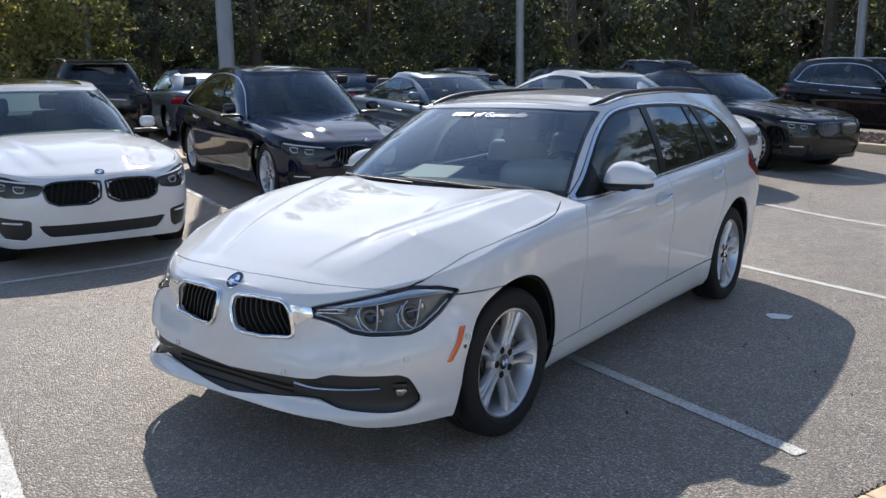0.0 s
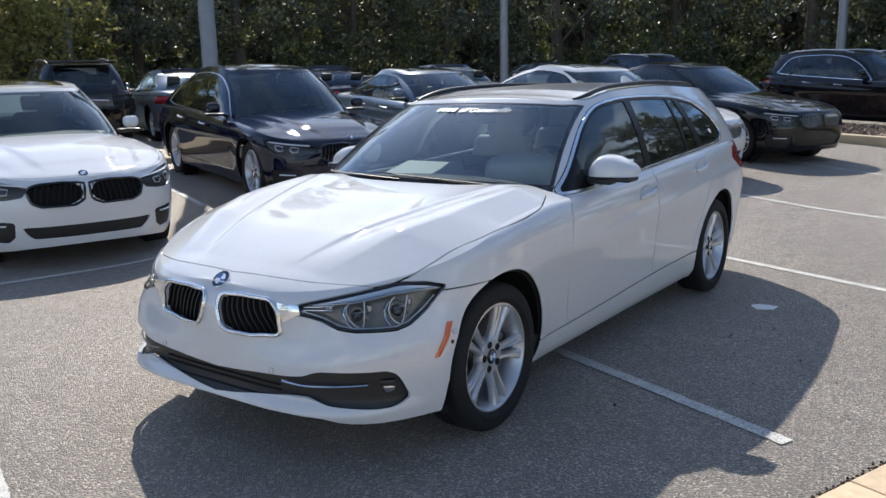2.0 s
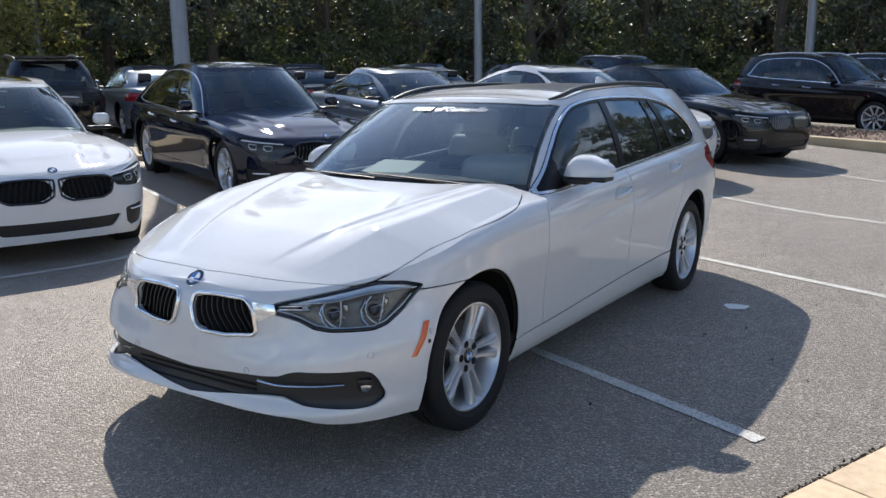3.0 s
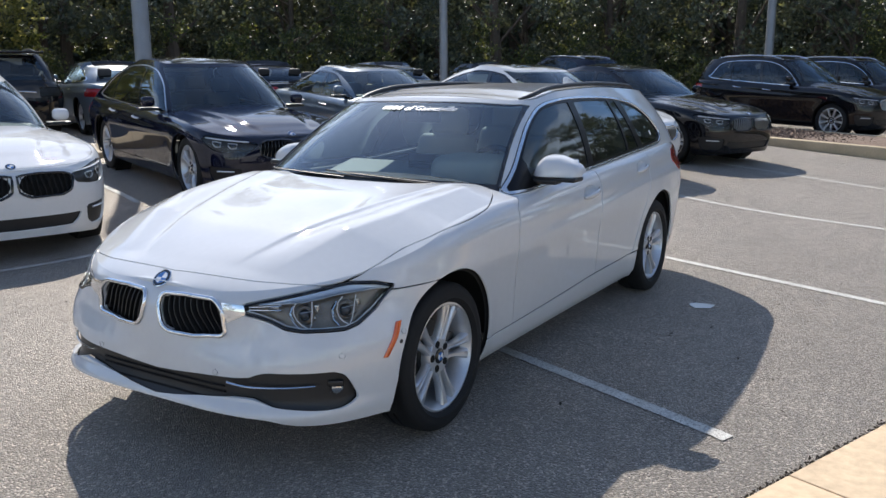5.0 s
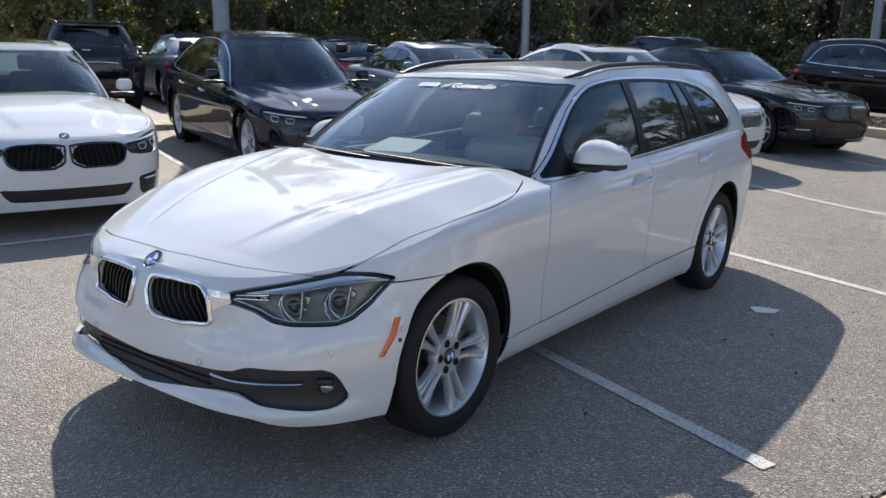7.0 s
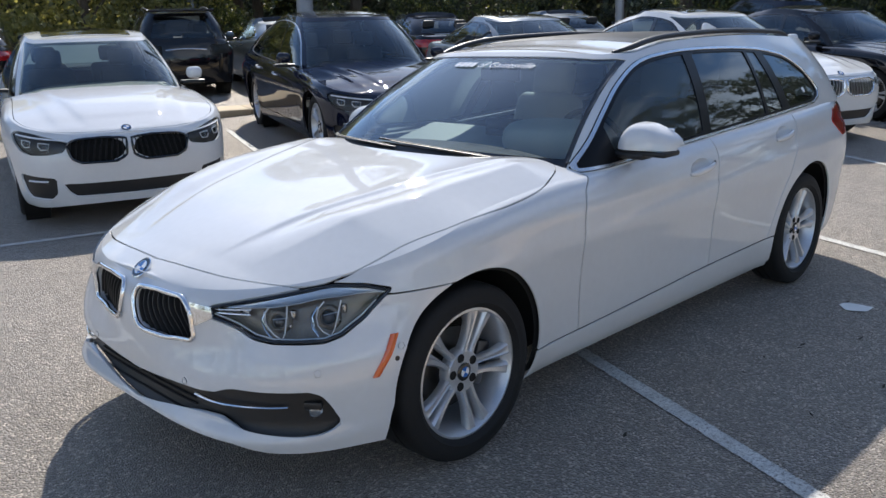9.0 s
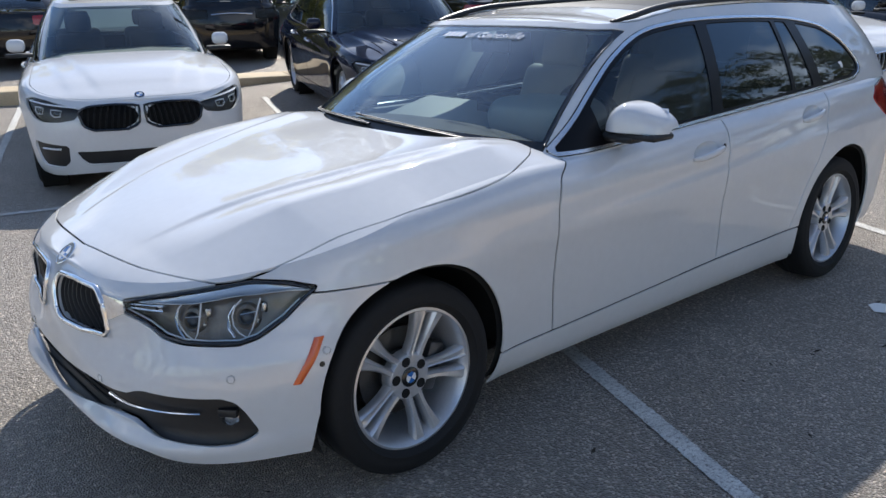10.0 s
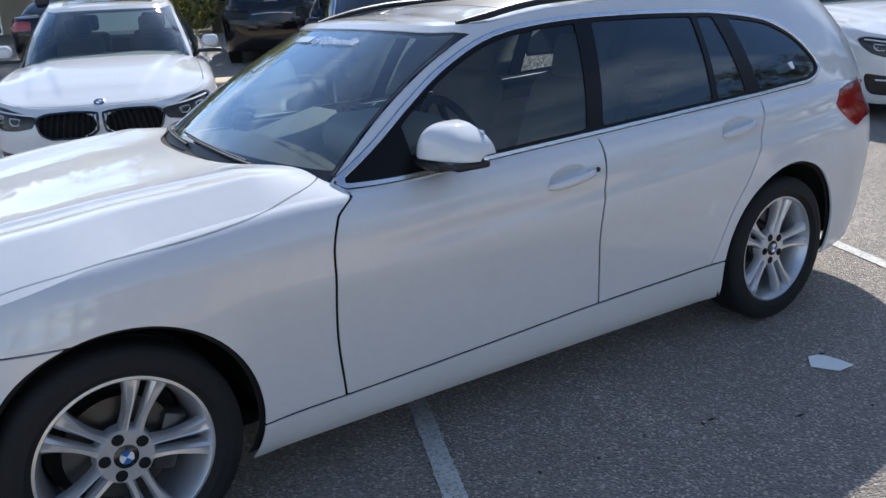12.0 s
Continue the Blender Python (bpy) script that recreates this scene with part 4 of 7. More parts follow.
door_f = dish_of(door_f, *HANDLES[0])
door_r = dish_of(door_r, *HANDLES[1])
tail_lens = quarter.cut(lambda P, U: TAIL(P[:, 0], P[:, 2]))
quarter = quarter.cut(lambda P, U: TAIL(P[:, 0], P[:, 2]) - 0.004, True)
panel("front_bumper", join_patches(bumper.rim(0.02), nose_top.rim(0.012)), WHITE, wagon, 0, 0, "white front bumper with dark air intakes")
doors = []
for s in (1, -1):
    panel("wing", join_patches(wing.rim(0.008), wing_top.rim(0.012)), WHITE, wagon, s, 0)
    doors.append(panel("front_door", door_f, WHITE, wagon, s, 0.007))
    doors.append(panel("rear_door", door_r, WHITE, wagon, s, 0.007))
    panel("sill", sill, WHITE, wagon, s, 0.007)
    panel("rear_quarter", quarter, WHITE, wagon, s, 0.010)
    panel("tail_light", tail_lens.shifted(0.004), REDL, wagon, s, 0.02, "red tail light lens")
# near-black shells that put the shade of the gaps into colour, and wheel housings
inner = wagon_body.belt.cut(lambda P, U: arches(P, U) + 0.015, True).cut(lambda P, U: P[:, 0] - 0.30)
panel("inner_body", inner.shifted(-0.022), VOID, wagon, 0, 0)
panel("inner_nose", wagon_body.belt.cut(lambda P, U: 0.30 - P[:, 0]).cut(lambda P, U: arches(P, U) - 0.05, True).shifted(-0.06).moved(-0.05, 0, 0), VOID, wagon, 0, 0)
panel("bonnet_frame", wagon_body.bonnet.cut(lambda P, U: -0.85 - P[:, 0]).shifted(-0.02), VOID, wagon, 0, 0)
part("floor_pan", block(3.9, 1.30, 0.04, 0.015, at=(-1.5, 0, 0.22)), VOID, wagon)
# two unseen dark boxes added to stop sun leaking through the front end
part("engine_block", block(1.02, 0.86, 0.46, 0.05, at=(-0.05, 0, 0.47)), VOID, wagon)
part("bulkhead", block(0.14, 1.34, 0.62, 0.03, at=(-0.60, 0, 0.53)), VOID, wagon)
for xw, r in ((-0.015, 0.392), (-WB, 0.40)):
    for s in (1, -1):
        ring = bmesh.new()
        rows = []
        for k in range(33):
            a = radians(-22 + 204 * k / 32)
            rows.append([ring.verts.new((xw + r * math.cos(a), s * y, 0.335 + r * math.sin(a))) for y in (0.45, 0.60, 0.79 + 0.065 * max(0.0, min(1.0, (a - 1.4) / 0.4)) + 0.055 * max(0.0, min(1.0, (0.25 - a) / 0.2)))])
        for a, b in zip(rows, rows[1:]):
            for i in range(2):
                ring.faces.new((a[i], a[i + 1], b[i + 1], b[i]))
        back = ring.faces.new([row[0] for row in rows])
        part("wheel_housing", ring, VOID, wagon)
# glasshouse
DLO = polygon([(-0.728, 0.950), (-0.752, 0.931), (-0.925, 0.934), (-1.2, 0.946), (-1.8, 0.972), (-2.7, 1.012)] + rounded([(-3.05, 1.030), (-3.135, 1.056), (-3.168, 1.11), (-3.09, 1.225), (-2.98, 1.293), (-2.86, 1.327), (-2.57, 1.362), (-2.08, 1.378), (-1.70, 1.370), (-1.44, 1.336), (-1.215, 1.252), (-1.035, 1.150), (-0.868, 1.038), (-0.735, 0.955)], 4), 0.004)
screen_side = curve((0.93, 0.735), (1.0, 0.712), (1.17, 0.648), (1.34, 0.578), (1.45, 0.53))
house = wagon_body.house
at_screen = lambda P, U: np.maximum.reduce([np.abs(P[:, 1]) - screen_side(P[:, 2]), U[:, 1] - 0.955, U[:, 0] - 1.05])
at_side = lambda P, U: np.maximum(DLO(P[:, 0], P[:, 2]), 0.45 - U[:, 0] * (P[:, 0] > -3.3) + 1.0 * (P[:, 0] < -3.4))
screen, shell = house.split(at_screen, 0.0)
side_glass, shell = shell.split(at_side, 0.0)
panel("body_frame", shell, WHITE, wagon, 0, 0.03, "white roof pillars and window surround")
border = lambda P, U: np.maximum.reduce([np.abs(P[:, 1]) - screen_side(P[:, 2]) + 0.016, U[:, 1] - 0.935, 0.10 - U[:, 1]])
clear, frit = screen.split(border, 0.0)
windscreen = panel("windscreen", clear.shifted(-0.004), SCREEN, wagon, 0, 0, "clear windscreen with dealer lettering")
panel("windscreen_border", frit.shifted(-0.0045), GLOSSB, wagon, 0, 0.004, "black windscreen border")
for s in (1, -1):
    pts = []
    for z in np.linspace(0.965, 1.335, 16):
        k = float(np.argmin(np.abs(wagon_body.house_points[0, :, 2] - z))) / 29
        p, nn = wagon_body.screen_at(s * (float(screen_side(z)) + 0.003), min(0.95, max(0.07, k)))
        pts.append(tuple(p + nn * 0.002))
    part("pillar_moulding", tube(pts, 0.0045, 6), GLOSSB, wagon, "black moulding along the windscreen pillar")
lean = lambda xl, zl, xh, zh: (lambda z: xl + (xh - xl) * (z - zl) / (zh - zl))
b1, b2 = lean(-1.715, 0.98, -1.832, 1.354), lean(-1.79, 0.98, -1.914, 1.35)
c1, c2 = lean(-2.40, 0.992, -2.468, 1.35), lean(-2.43, 0.992, -2.50, 1.35)
d1, d2 = lean(-2.62, 1.01, -2.60, 1.343), lean(-2.705, 1.02, -2.69, 1.343)
inset = lambda P, U: DLO(P[:, 0], P[:, 2]) + 0.028
frame_black = side_glass.cut(lambda P, U: DLO(P[:, 0], P[:, 2]) + 0.015)
trim_edge = side_glass.cut(lambda P, U: DLO(P[:, 0], P[:, 2]) + 0.015, True)
seal_edge = trim_edge.cut(lambda P, U: DLO(P[:, 0], P[:, 2]) + 0.0035, True)
trim_edge = trim_edge.cut(lambda P, U: DLO(P[:, 0], P[:, 2]) + 0.0035)
panes = []
for hi, lo, nm in ((lambda z: -0.985 + 0 * z, b1, "front_window"), (b2, c1, "rear_window"), (c2, d1, "fixed_pane"), (d2, lambda z: -9 + 0 * z, "quarter_window")):
    bounds = lambda P, U, hi=hi, lo=lo: np.maximum.reduce([inset(P, U), P[:, 0] - hi(P[:, 2]), lo(P[:, 2]) - P[:, 0]])
    panes.append((nm, frame_black.cut(bounds)))
    frame_black = frame_black.cut(bounds, True)
for s in (1, -1):
    panel("window_frame", frame_black.shifted(-0.002), PILLAR, wagon, s, 0.006, "gloss black window frames and pillars")
    panel("window_seal", seal_edge.shifted(-0.003), VOID, wagon, s, 0)
    panel("window_trim", trim_edge.shifted(0.004), BRIGHT, wagon, s, 0.008, "satin metal strip round the side windows")
    for nm, p in panes:
        panel(nm, p.shifted(-0.007), SIDECLEAR if nm == "front_window" else TINTED, wagon, s, 0, "tinted side window glass")
# roof with its long dark glass and two rails
GLASS_ROOF = polygon([(-1.66, -0.46), (-1.66, 0.46), (-2.95, 0.43), (-2.95, -0.43)], 0.03)
roof_glass, roof_skin = wagon_body.roof.split(lambda P, U: GLASS_ROOF(P[:, 0], P[:, 1]), 0.006)
panel("roof", roof_skin, WHITE, wagon, 0, 0.012)
panel("glass_roof", roof_glass, PILLAR, wagon, 0, 0.01, "black glass sunroof")
panel("roof_lining", wagon_body.roof.shifted(-0.035), BEIGE, wagon, 0, 0)
for s in (1, -1):
    pts, rr = [], []
    for k in range(33):
        t = k / 32
        x = -1.36 - 1.95 * t
        e = [np.interp(x, wagon_body.roof_edge[::-1, 0], wagon_body.roof_edge[::-1, c]) for c in (1, 2)]
        lift = 0.020 * min(1, t / 0.10) ** 0.6 * min(1, (1 - t) / 0.08) ** 0.6
        pts.append((x, s * (e[0] - 0.028), e[1] + 0.006 + lift))
        rr.append(0.008 + 0.010 * min(1, t / 0.06, (1 - t) / 0.06))
    part("roof_rail", tube(pts, rr, 12, flat=0.75), TRIM, wagon, "black roof rail")
part("aerial_fin", merge(block(0.16, 0.045, 0.06, 0.02, 3)), WHITE, wagon, m=pose(-3.25, 0, 1.455, 0, -14, 0))
# grilles: chrome surround, dark slats
for s in (1, -1):
    ringpts = []
    for k in range(120):
        a = 2 * math.pi * k / 120
        r = 0.0
        lo_, hi_ = 0.0, 0.4
        for _ in range(24):
            r = (lo_ + hi_) / 2
            if KIDNEY(np.array([0.210 + r * math.cos(a)]), np.array([0.606 + r * math.sin(a)]))[0] < 0:
                lo_ = r
            else:
                hi_ = r
        p, nn = wagon_body.at(0.210 + r * math.cos(a), 0.606 + r * math.sin(a))
        p = p + nn * 0.004
        ringpts.append((p[0], s * p[1], p[2]))
    grille = part("kidney_grille", tube(ringpts, 0.0095, 10, closed=True), CHROME, wagon, "chrome-framed radiator grille with black slats")
    for k in range(10):
        u = 0.070 + 0.0315 * k
        pts = []
        for j in range(9):
            z = 0.510 + 0.186 * j / 8
            if KIDNEY(np.array([u]), np.array([z]))[0] < 0.006:
                p, nn = wagon_body.at(u, z)
                bow = 0.010 * math.sin(math.pi * (z - 0.51) / 0.19)
                p = p - np.array([0.030 - bow, 0, 0])
                pts.append((p[0], s * p[1], p[2]))
        if len(pts) > 2:
            bm = bmesh.new()
            rows = [[bm.verts.new((p[0] + a, p[1] + b, p[2])) for a, b in ((0.011, -0.0025), (0.011, 0.0025), (-0.011, 0.005), (-0.011, -0.005))] for p in pts]
            for p, q in zip(rows, rows[1:]):
                for i in range(4):
                    bm.faces.new((p[i], p[(i + 1) % 4], q[(i + 1) % 4], q[i]))
            bmesh.ops.recalc_face_normals(bm, faces=bm.faces)
            part("slat", bm, TRIM, grille)
panel("grille_backing", grille_hole.moved(-0.055, 0, 0), VOID, wagon, 0, 0)
for s in (1, -1):
    rows = []
    bm = bmesh.new()
    for u in np.linspace(0.388, 0.478, 8):
        col = []
        for z in np.linspace(0.598 + (u - 0.388) * 0.40, 0.670 - (u - 0.388) * 0.06, 5):
            p, nn = wagon_body.at(u, z)
            p = p + nn * 0.006
            col.append(bm.verts.new((p[0], s * p[1], p[2])))
        rows.append(col)
    for a, b in zip(rows, rows[1:]):
        for i in range(4):
            bm.faces.new((a[i], b[i], b[i + 1], a[i + 1]))
    bmesh.ops.recalc_face_normals(bm, faces=bm.faces)
    bmesh.ops.solidify(bm, geom=bm.faces[:], thickness=0.006)
    part("grille_wing", bm, CHROME, wagon, "chrome strip from grille to headlight")
# headlights
for s in (1, -1):
    lamp = panel("headlight", lamp_glass.shifted(0.001), LENS, wagon, s, 0, "clear headlight with twin ring lamps")
    panel("lamp_housing", lamp_glass.shifted(-0.045), LAMPIN, lamp, s, 0)
    wall = lamp_glass.rim(0.045)
    k = len(lamp_glass.F)
    panel("lamp_wall", Patch(wall.P, wall.N, wall.U, wall.F[k:]).shifted(-0.001), TRIM, lamp, s, 0)
    inside = lambda u, z, d: (lambda p, nn: (p[0] - nn[0] * d, s * (p[1] - nn[1] * d), p[2] - nn[2] * d))(*wagon_body.at(u, z))
    for u, z, r in ((0.682, 0.638, 0.046), (0.832, 0.646, 0.048)):
        # an open ring: an arc down one side, a point below, a straight bar up the other
        shape = [(-0.62, 1.0), (-0.80, 0.55), (-0.78, 0.05), (-0.60, -0.45), (-0.22, -0.85), (0.30, -1.12), (0.48, -0.75), (0.56, -0.2), (0.56, 0.4), (0.42, 1.0)]
        part("daylight_ring", tube([inside(u + r * a, z + r * b, 0.014) for a, b in shape], 0.0022, 8, flat=1.2), ENAMEL, lamp, "thin white daylight ring")
        part("ring_bar", tube([inside(u - r * 0.35 + 0.009 * k, z + 0.006 + 0.001 * k, 0.020) for k in range(6)], 0.0026, 8, flat=0.7), SATIN, lamp)
        c, nn = wagon_body.at(u, z)
        c = c - nn * 0.032
        at_ = Matrix.Translation((c[0], s * c[1], c[2])) @ Vector((nn[0] * 0.75 + 0.25, s * nn[1] * 0.75, nn[2] * 0.6)).to_track_quat("Y", "Z").to_matrix().to_4x4()
        part("projector", lathe([(0.0, 0.014), (r * 0.22, 0.012), (r * 0.36, 0.006), (r * 0.46, -0.004)], 28), ALLOYD, lamp, m=at_)
        part("bezel", lathe([(r * 0.48, 0.0), (r * 0.56, 0.005), (r * 0.74, 0.002), (r * 0.86, -0.012)], 28), LAMPIN, lamp, m=at_)
        part("shroud", tube([inside(u + r * a, z + r * b, 0.030) for a, b in ((-0.95, 0.75), (-1.12, 0.1), (-0.9, -0.6), (-0.45, -1.05))], 0.006, 6, flat=0.5), CHROME, lamp)
        part("reflector", block(0.016, 0.022, 0.030, 0.005, 2), CHROME, lamp, m=Matrix.Translation(inside(u + 0.042, z + 0.020, 0.026)))
        part("reflector", block(0.010, 0.012, 0.012, 0.003, 2), CHROME, lamp, m=Matrix.Translation(inside(u + 0.036, z - 0.012, 0.026)))
    # pale upper blade; the sky it mirrors is put into its blue colour
    bm = bmesh.new()
    rows = []
    brow = curve((0.50, 0.672), (0.532, 0.680), (0.628, 0.701), (0.72, 0.721), (0.812, 0.736), (0.908, 0.728), (0.985, 0.711))
    for k in range(26):
        u = 0.530 + 0.450 * k / 25
        deep = 0.027 * min(1, (k + 0.5) / 9) * min(1, (25.5 - k) / 9)
        rows.append([bm.verts.new(inside(u, float(brow(u)) - 0.006 - deep * f, 0.010 - 0.006 * f + 0.006 * math.sin(math.pi * f))) for f in (0, 0.25, 0.5, 0.75, 1)])
    for p, q in zip(rows, rows[1:]):
        for i in range(4):
            bm.faces.new((p[i], q[i], q[i + 1], p[i + 1]))
    bmesh.ops.recalc_face_normals(bm, faces=bm.faces)
    bmesh.ops.solidify(bm, geom=bm.faces[:], thickness=0.003)
    part("light_blade", bm, BLADE, lamp, "upper light blade with the sky's reflection in its colour")
    low = [(0.480, 0.645), (0.523, 0.636), (0.566, 0.623), (0.616, 0.598), (0.67, 0.588), (0.74, 0.587), (0.826, 0.587), (0.873, 0.600), (0.932, 0.642), (0.965, 0.682)]
    part("light_bar", tube([inside(u, z, 0.010) for u, z in low], 0.0028, 8), SATIN, lamp)
    for z0 in (0.650, 0.660):
        part("light_bar", tube([inside(0.490 + 0.115 * k / 9, z0 + (0.010 if z0 > 0.655 else 0.004) * k / 9, 0.012) for k in range(10)], 0.0030, 8), CHROME, lamp)
    part("front_reflector", block(0.012, 0.05, 0.022, 0.004, 2), CHROME, lamp, m=Matrix.Translation(inside(0.575, 0.662, 0.030)))
    # black seal round the lens
    edge_ = [(0.472, 0.662), (0.532, 0.678), (0.628, 0.699), (0.720, 0.719), (0.812, 0.734), (0.908, 0.726), (0.992, 0.706), (0.942, 0.638), (0.877, 0.593), (0.828, 0.580), (0.668, 0.581), (0.610, 0.590), (0.562, 0.616), (0.517, 0.628), (0.470, 0.636)]
    ring_ = []
    for (ua, za), (ub, zb_) in zip(edge_, edge_[1:] + edge_[:1]):
        ring_ += [inside(ua + (ub - ua) * k / 4, za + (zb_ - za) * k / 4, -0.0005) for k in range(4)]
    part("lamp_seal", tube(ring_, 0.0046, 6, closed=True), GLOSSB, lamp)
# lower air intake, chrome strips, fog lights
panel("lower_grille", intake_hole.shifted(-0.028), TRIM, wagon, 0, 0.0, "black plastic lower air intake")
for z in (0.300, 0.322, 0.344):
    pts = []
    for k in range(-16, 17):
        p, nn = wagon_body.at(abs(0.29 * k / 16), z)
        p = p - nn * 0.024
        pts.append((p[0], p[1] * (1 if k >= 0 else -1), p[2]))
    part("intake_bar", tube(pts, 0.004, 6), VOID, wagon)
for s in (1, -1):
    pts, rr = [], []
    for k in range(20):
        t = k / 19
        u = 0.325 + 0.38 * t
        z = 0.374 - 0.012 * math.sin(min(1, t * 3.0) * math.pi / 2) + 0.010 * t
        p, nn = wagon_body.at(u, z)
        p = p - nn * (0.004 + 0.012 * t)
        pts.append((p[0], s * p[1], p[2]))
        rr.append(0.0075 - 0.003 * t)
    part("intake_strip", tube(pts, rr, 8, flat=0.7), CHROME, wagon, "chrome strip in the air intake")
    p, nn = wagon_body.at(0.800, 0.352)
    c = p - nn * 0.026
    at_ = Matrix.Translation((c[0], s * c[1], c[2])) @ Vector((nn[0] + 0.5, s * nn[1], nn[2])).to_track_quat("Y", "Z").to_matrix().to_4x4()
    fog = part("fog_light", lathe([(0.0, 0.004), (0.012, 0.003), (0.021, 0.001), (0.026, -0.006)], 28), CHROME, wagon, "small bright fog light under a black lid", m=at_)
    part("lid", block(0.060, 0.022, 0.026, 0.006, 2, (0, 0.004, 0.021)), TRIM, fog, m=at_)
    part("lens", lathe([(0.0, 0.010), (0.015, 0.009), (0.025, 0.006)], 28), LENS, fog, m=at_)
    # side marker, sensors, washer dots
    bm = bmesh.new()
    rows = []
    for t in np.linspace(0, 1, 7):
        col = []
        for du in (-0.0135, -0.005, 0.005, 0.0135):
            p, nn = wagon_body.at(1.016 + 0.034 * t + 0.006 * math.sin(math.pi * t) + du, 0.448 + 0.125 * t)
            p = p + nn * (0.003 if abs(du) > 0.01 else 0.006)
            col.append(bm.verts.new((p[0], s * p[1], p[2])))
        rows.append(col)
    for a, b in zip(rows, rows[1:]):
        for i in range(3):
            bm.faces.new((a[i], b[i], b[i + 1], a[i + 1]))
    bmesh.ops.recalc_face_normals(bm, faces=bm.faces)
    bmesh.ops.solidify(bm, geom=bm.faces[:], thickness=0.005)
    part("side_marker", bm, AMBER, wagon, "orange side marker reflector")
    for u, z, r, mt in ((0.276, 0.406, 0.0105, WHITE), (0.813, 0.484, 0.0105, WHITE), (1.083, 0.531, 0.010, WHITE), (1.080, 0.495, 0.0085, TRIM)):
        p, nn = wagon_body.at(u, z)
        at_ = Matrix.Translation((p[0] - nn[0] * 0.003, s * (p[1] - nn[1] * 0.003), p[2])) @ Vector((nn[0], s * nn[1], nn[2])).to_track_quat("Y", "Z").to_matrix().to_4x4()
        if mt is WHITE:
            seat_ = part("sensor_ring", lathe([(r * 1.18, 0.0), (r * 1.18, 0.0042)], 24), TRIM, wagon, m=at_)
            part("parking_sensor", lathe([(0.0, 0.0052), (r * 0.9, 0.0048), (r, 0.0035), (r, 0.0)], 24), WHITE, wagon, m=at_)
        else:
            part("sensor_hole", lathe([(0.0, 0.0042), (r, 0.0042), (r, 0.0)], 20), TRIM, wagon, m=at_)
p, nn = wagon_body.at(0.0, 0.70)
roundel(wagon, Matrix.Translation((0.748, 0, 0.7225)) @ Vector((0.66, 0, 0.75)).to_track_quat("Y", "Z").to_matrix().to_4x4(), 0.043)
# door handles over dished recesses
for xa, za, xb, zb in HANDLES:
    for s in (1, -1):
        door = doors[(0 if xa > -2 else 1) + (0 if s == 1 else 2)]
        pts, rr = [], []
        for k in range(13):
            t = k / 12
            x, z = xa + (xb - xa) * t, za + (zb - za) * t
            y = float(wagon_body.width(np.array([x]), np.array([z]))[0])
            pts.append((x, s * (y + 0.002 + 0.026 * math.sin(math.pi * t) ** 0.4), z))
            rr.append(0.006 + 0.0055 * math.sin(math.pi * t) ** 0.5)
        part("door_handle", tube(pts, rr, 12, flat=1.35), WHITE, door, "white pull handle")
        if xa > -2:
            p_ = pts[-1]
            part("lock_cover", lathe([(0.0, 0.004), (0.009, 0.003), (0.010, 0.0)], 16), TRIM, door, m=pose(p_[0] - 0.016, p_[1] - s * 0.001, p_[2] + 0.002, 0, 0, 0 if s > 0 else 180))
        panel("handle_recess", dishes[xa], WHITE, door, s, 0)
# mirrors
for s in (1, -1):
    top_ = curve((0.0, 0.030), (0.06, 0.056), (0.18, 0.094), (0.30, 0.105), (0.45, 0.103), (0.75, 0.078), (0.93, 0.050), (0.985, 0.032), (1.0, 0.018))
    front_ = curve((0.0, 0.034), (0.10, 0.066), (0.3, 0.086), (0.6, 0.080), (0.85, 0.060), (0.96, 0.034), (1.0, 0.006))
    cap = bmesh.new()
    rows = []
    for k in range(33):
        t = 0.5 - 0.5 * math.cos(math.pi * k / 32)
        h, d = float(top_(t)), float(front_(t))
        lean_x = -0.03 * (t - 0.4)
        rows.append([cap.verts.new((-1.085 + lean_x + (d + 0.02) * max(0.0, math.cos(math.pi / 2 * i / 14)) ** 0.5 - (0.03 * i / 14), 0.772 + 0.246 * t, 0.999 + h * math.sin(math.pi / 2 * i / 14) ** 0.5)) for i in range(15)])
    for a, b in zip(rows, rows[1:]):
        for i in range(14):
            cap.faces.new((a[i], a[i + 1], b[i + 1], b[i]))
    bmesh.ops.holes_fill(cap, edges=[e for e in cap.edges if e.is_boundary])
    bmesh.ops.remove_doubles(cap, verts=cap.verts, dist=1e-5)
    bmesh.ops.recalc_face_normals(cap, faces=cap.faces)
    mir = part("door_mirror", cap, WHITE, wagon, "white door mirror with a black base", m=Matrix.Diagonal((1, s, 1, 1)))
    foot = merge(block(0.125, 0.218, 0.026, 0.012, 3, (-1.060, 0.902, 0.986)), block(0.085, 0.20, 0.034, 0.016, 3, (-1.035, 0.815, 0.974)))
    part("mirror_base", foot, TRIM, mir, m=Matrix.Diagonal((1, s, 1, 1)))
    part("indicator", block(0.016, 0.13, 0.006, 0.0025, 2, (-0.994, 0.925, 1.001)), LENS, mir, m=Matrix.Diagonal((1, s, 1, 1)))
    part("mirror_glass", block(0.004, 0.17, 0.075, 0.0018, 1, (-1.121, 0.895, 1.045)), CHROME, mir, m=Matrix.Diagonal((1, s, 1, 1)))
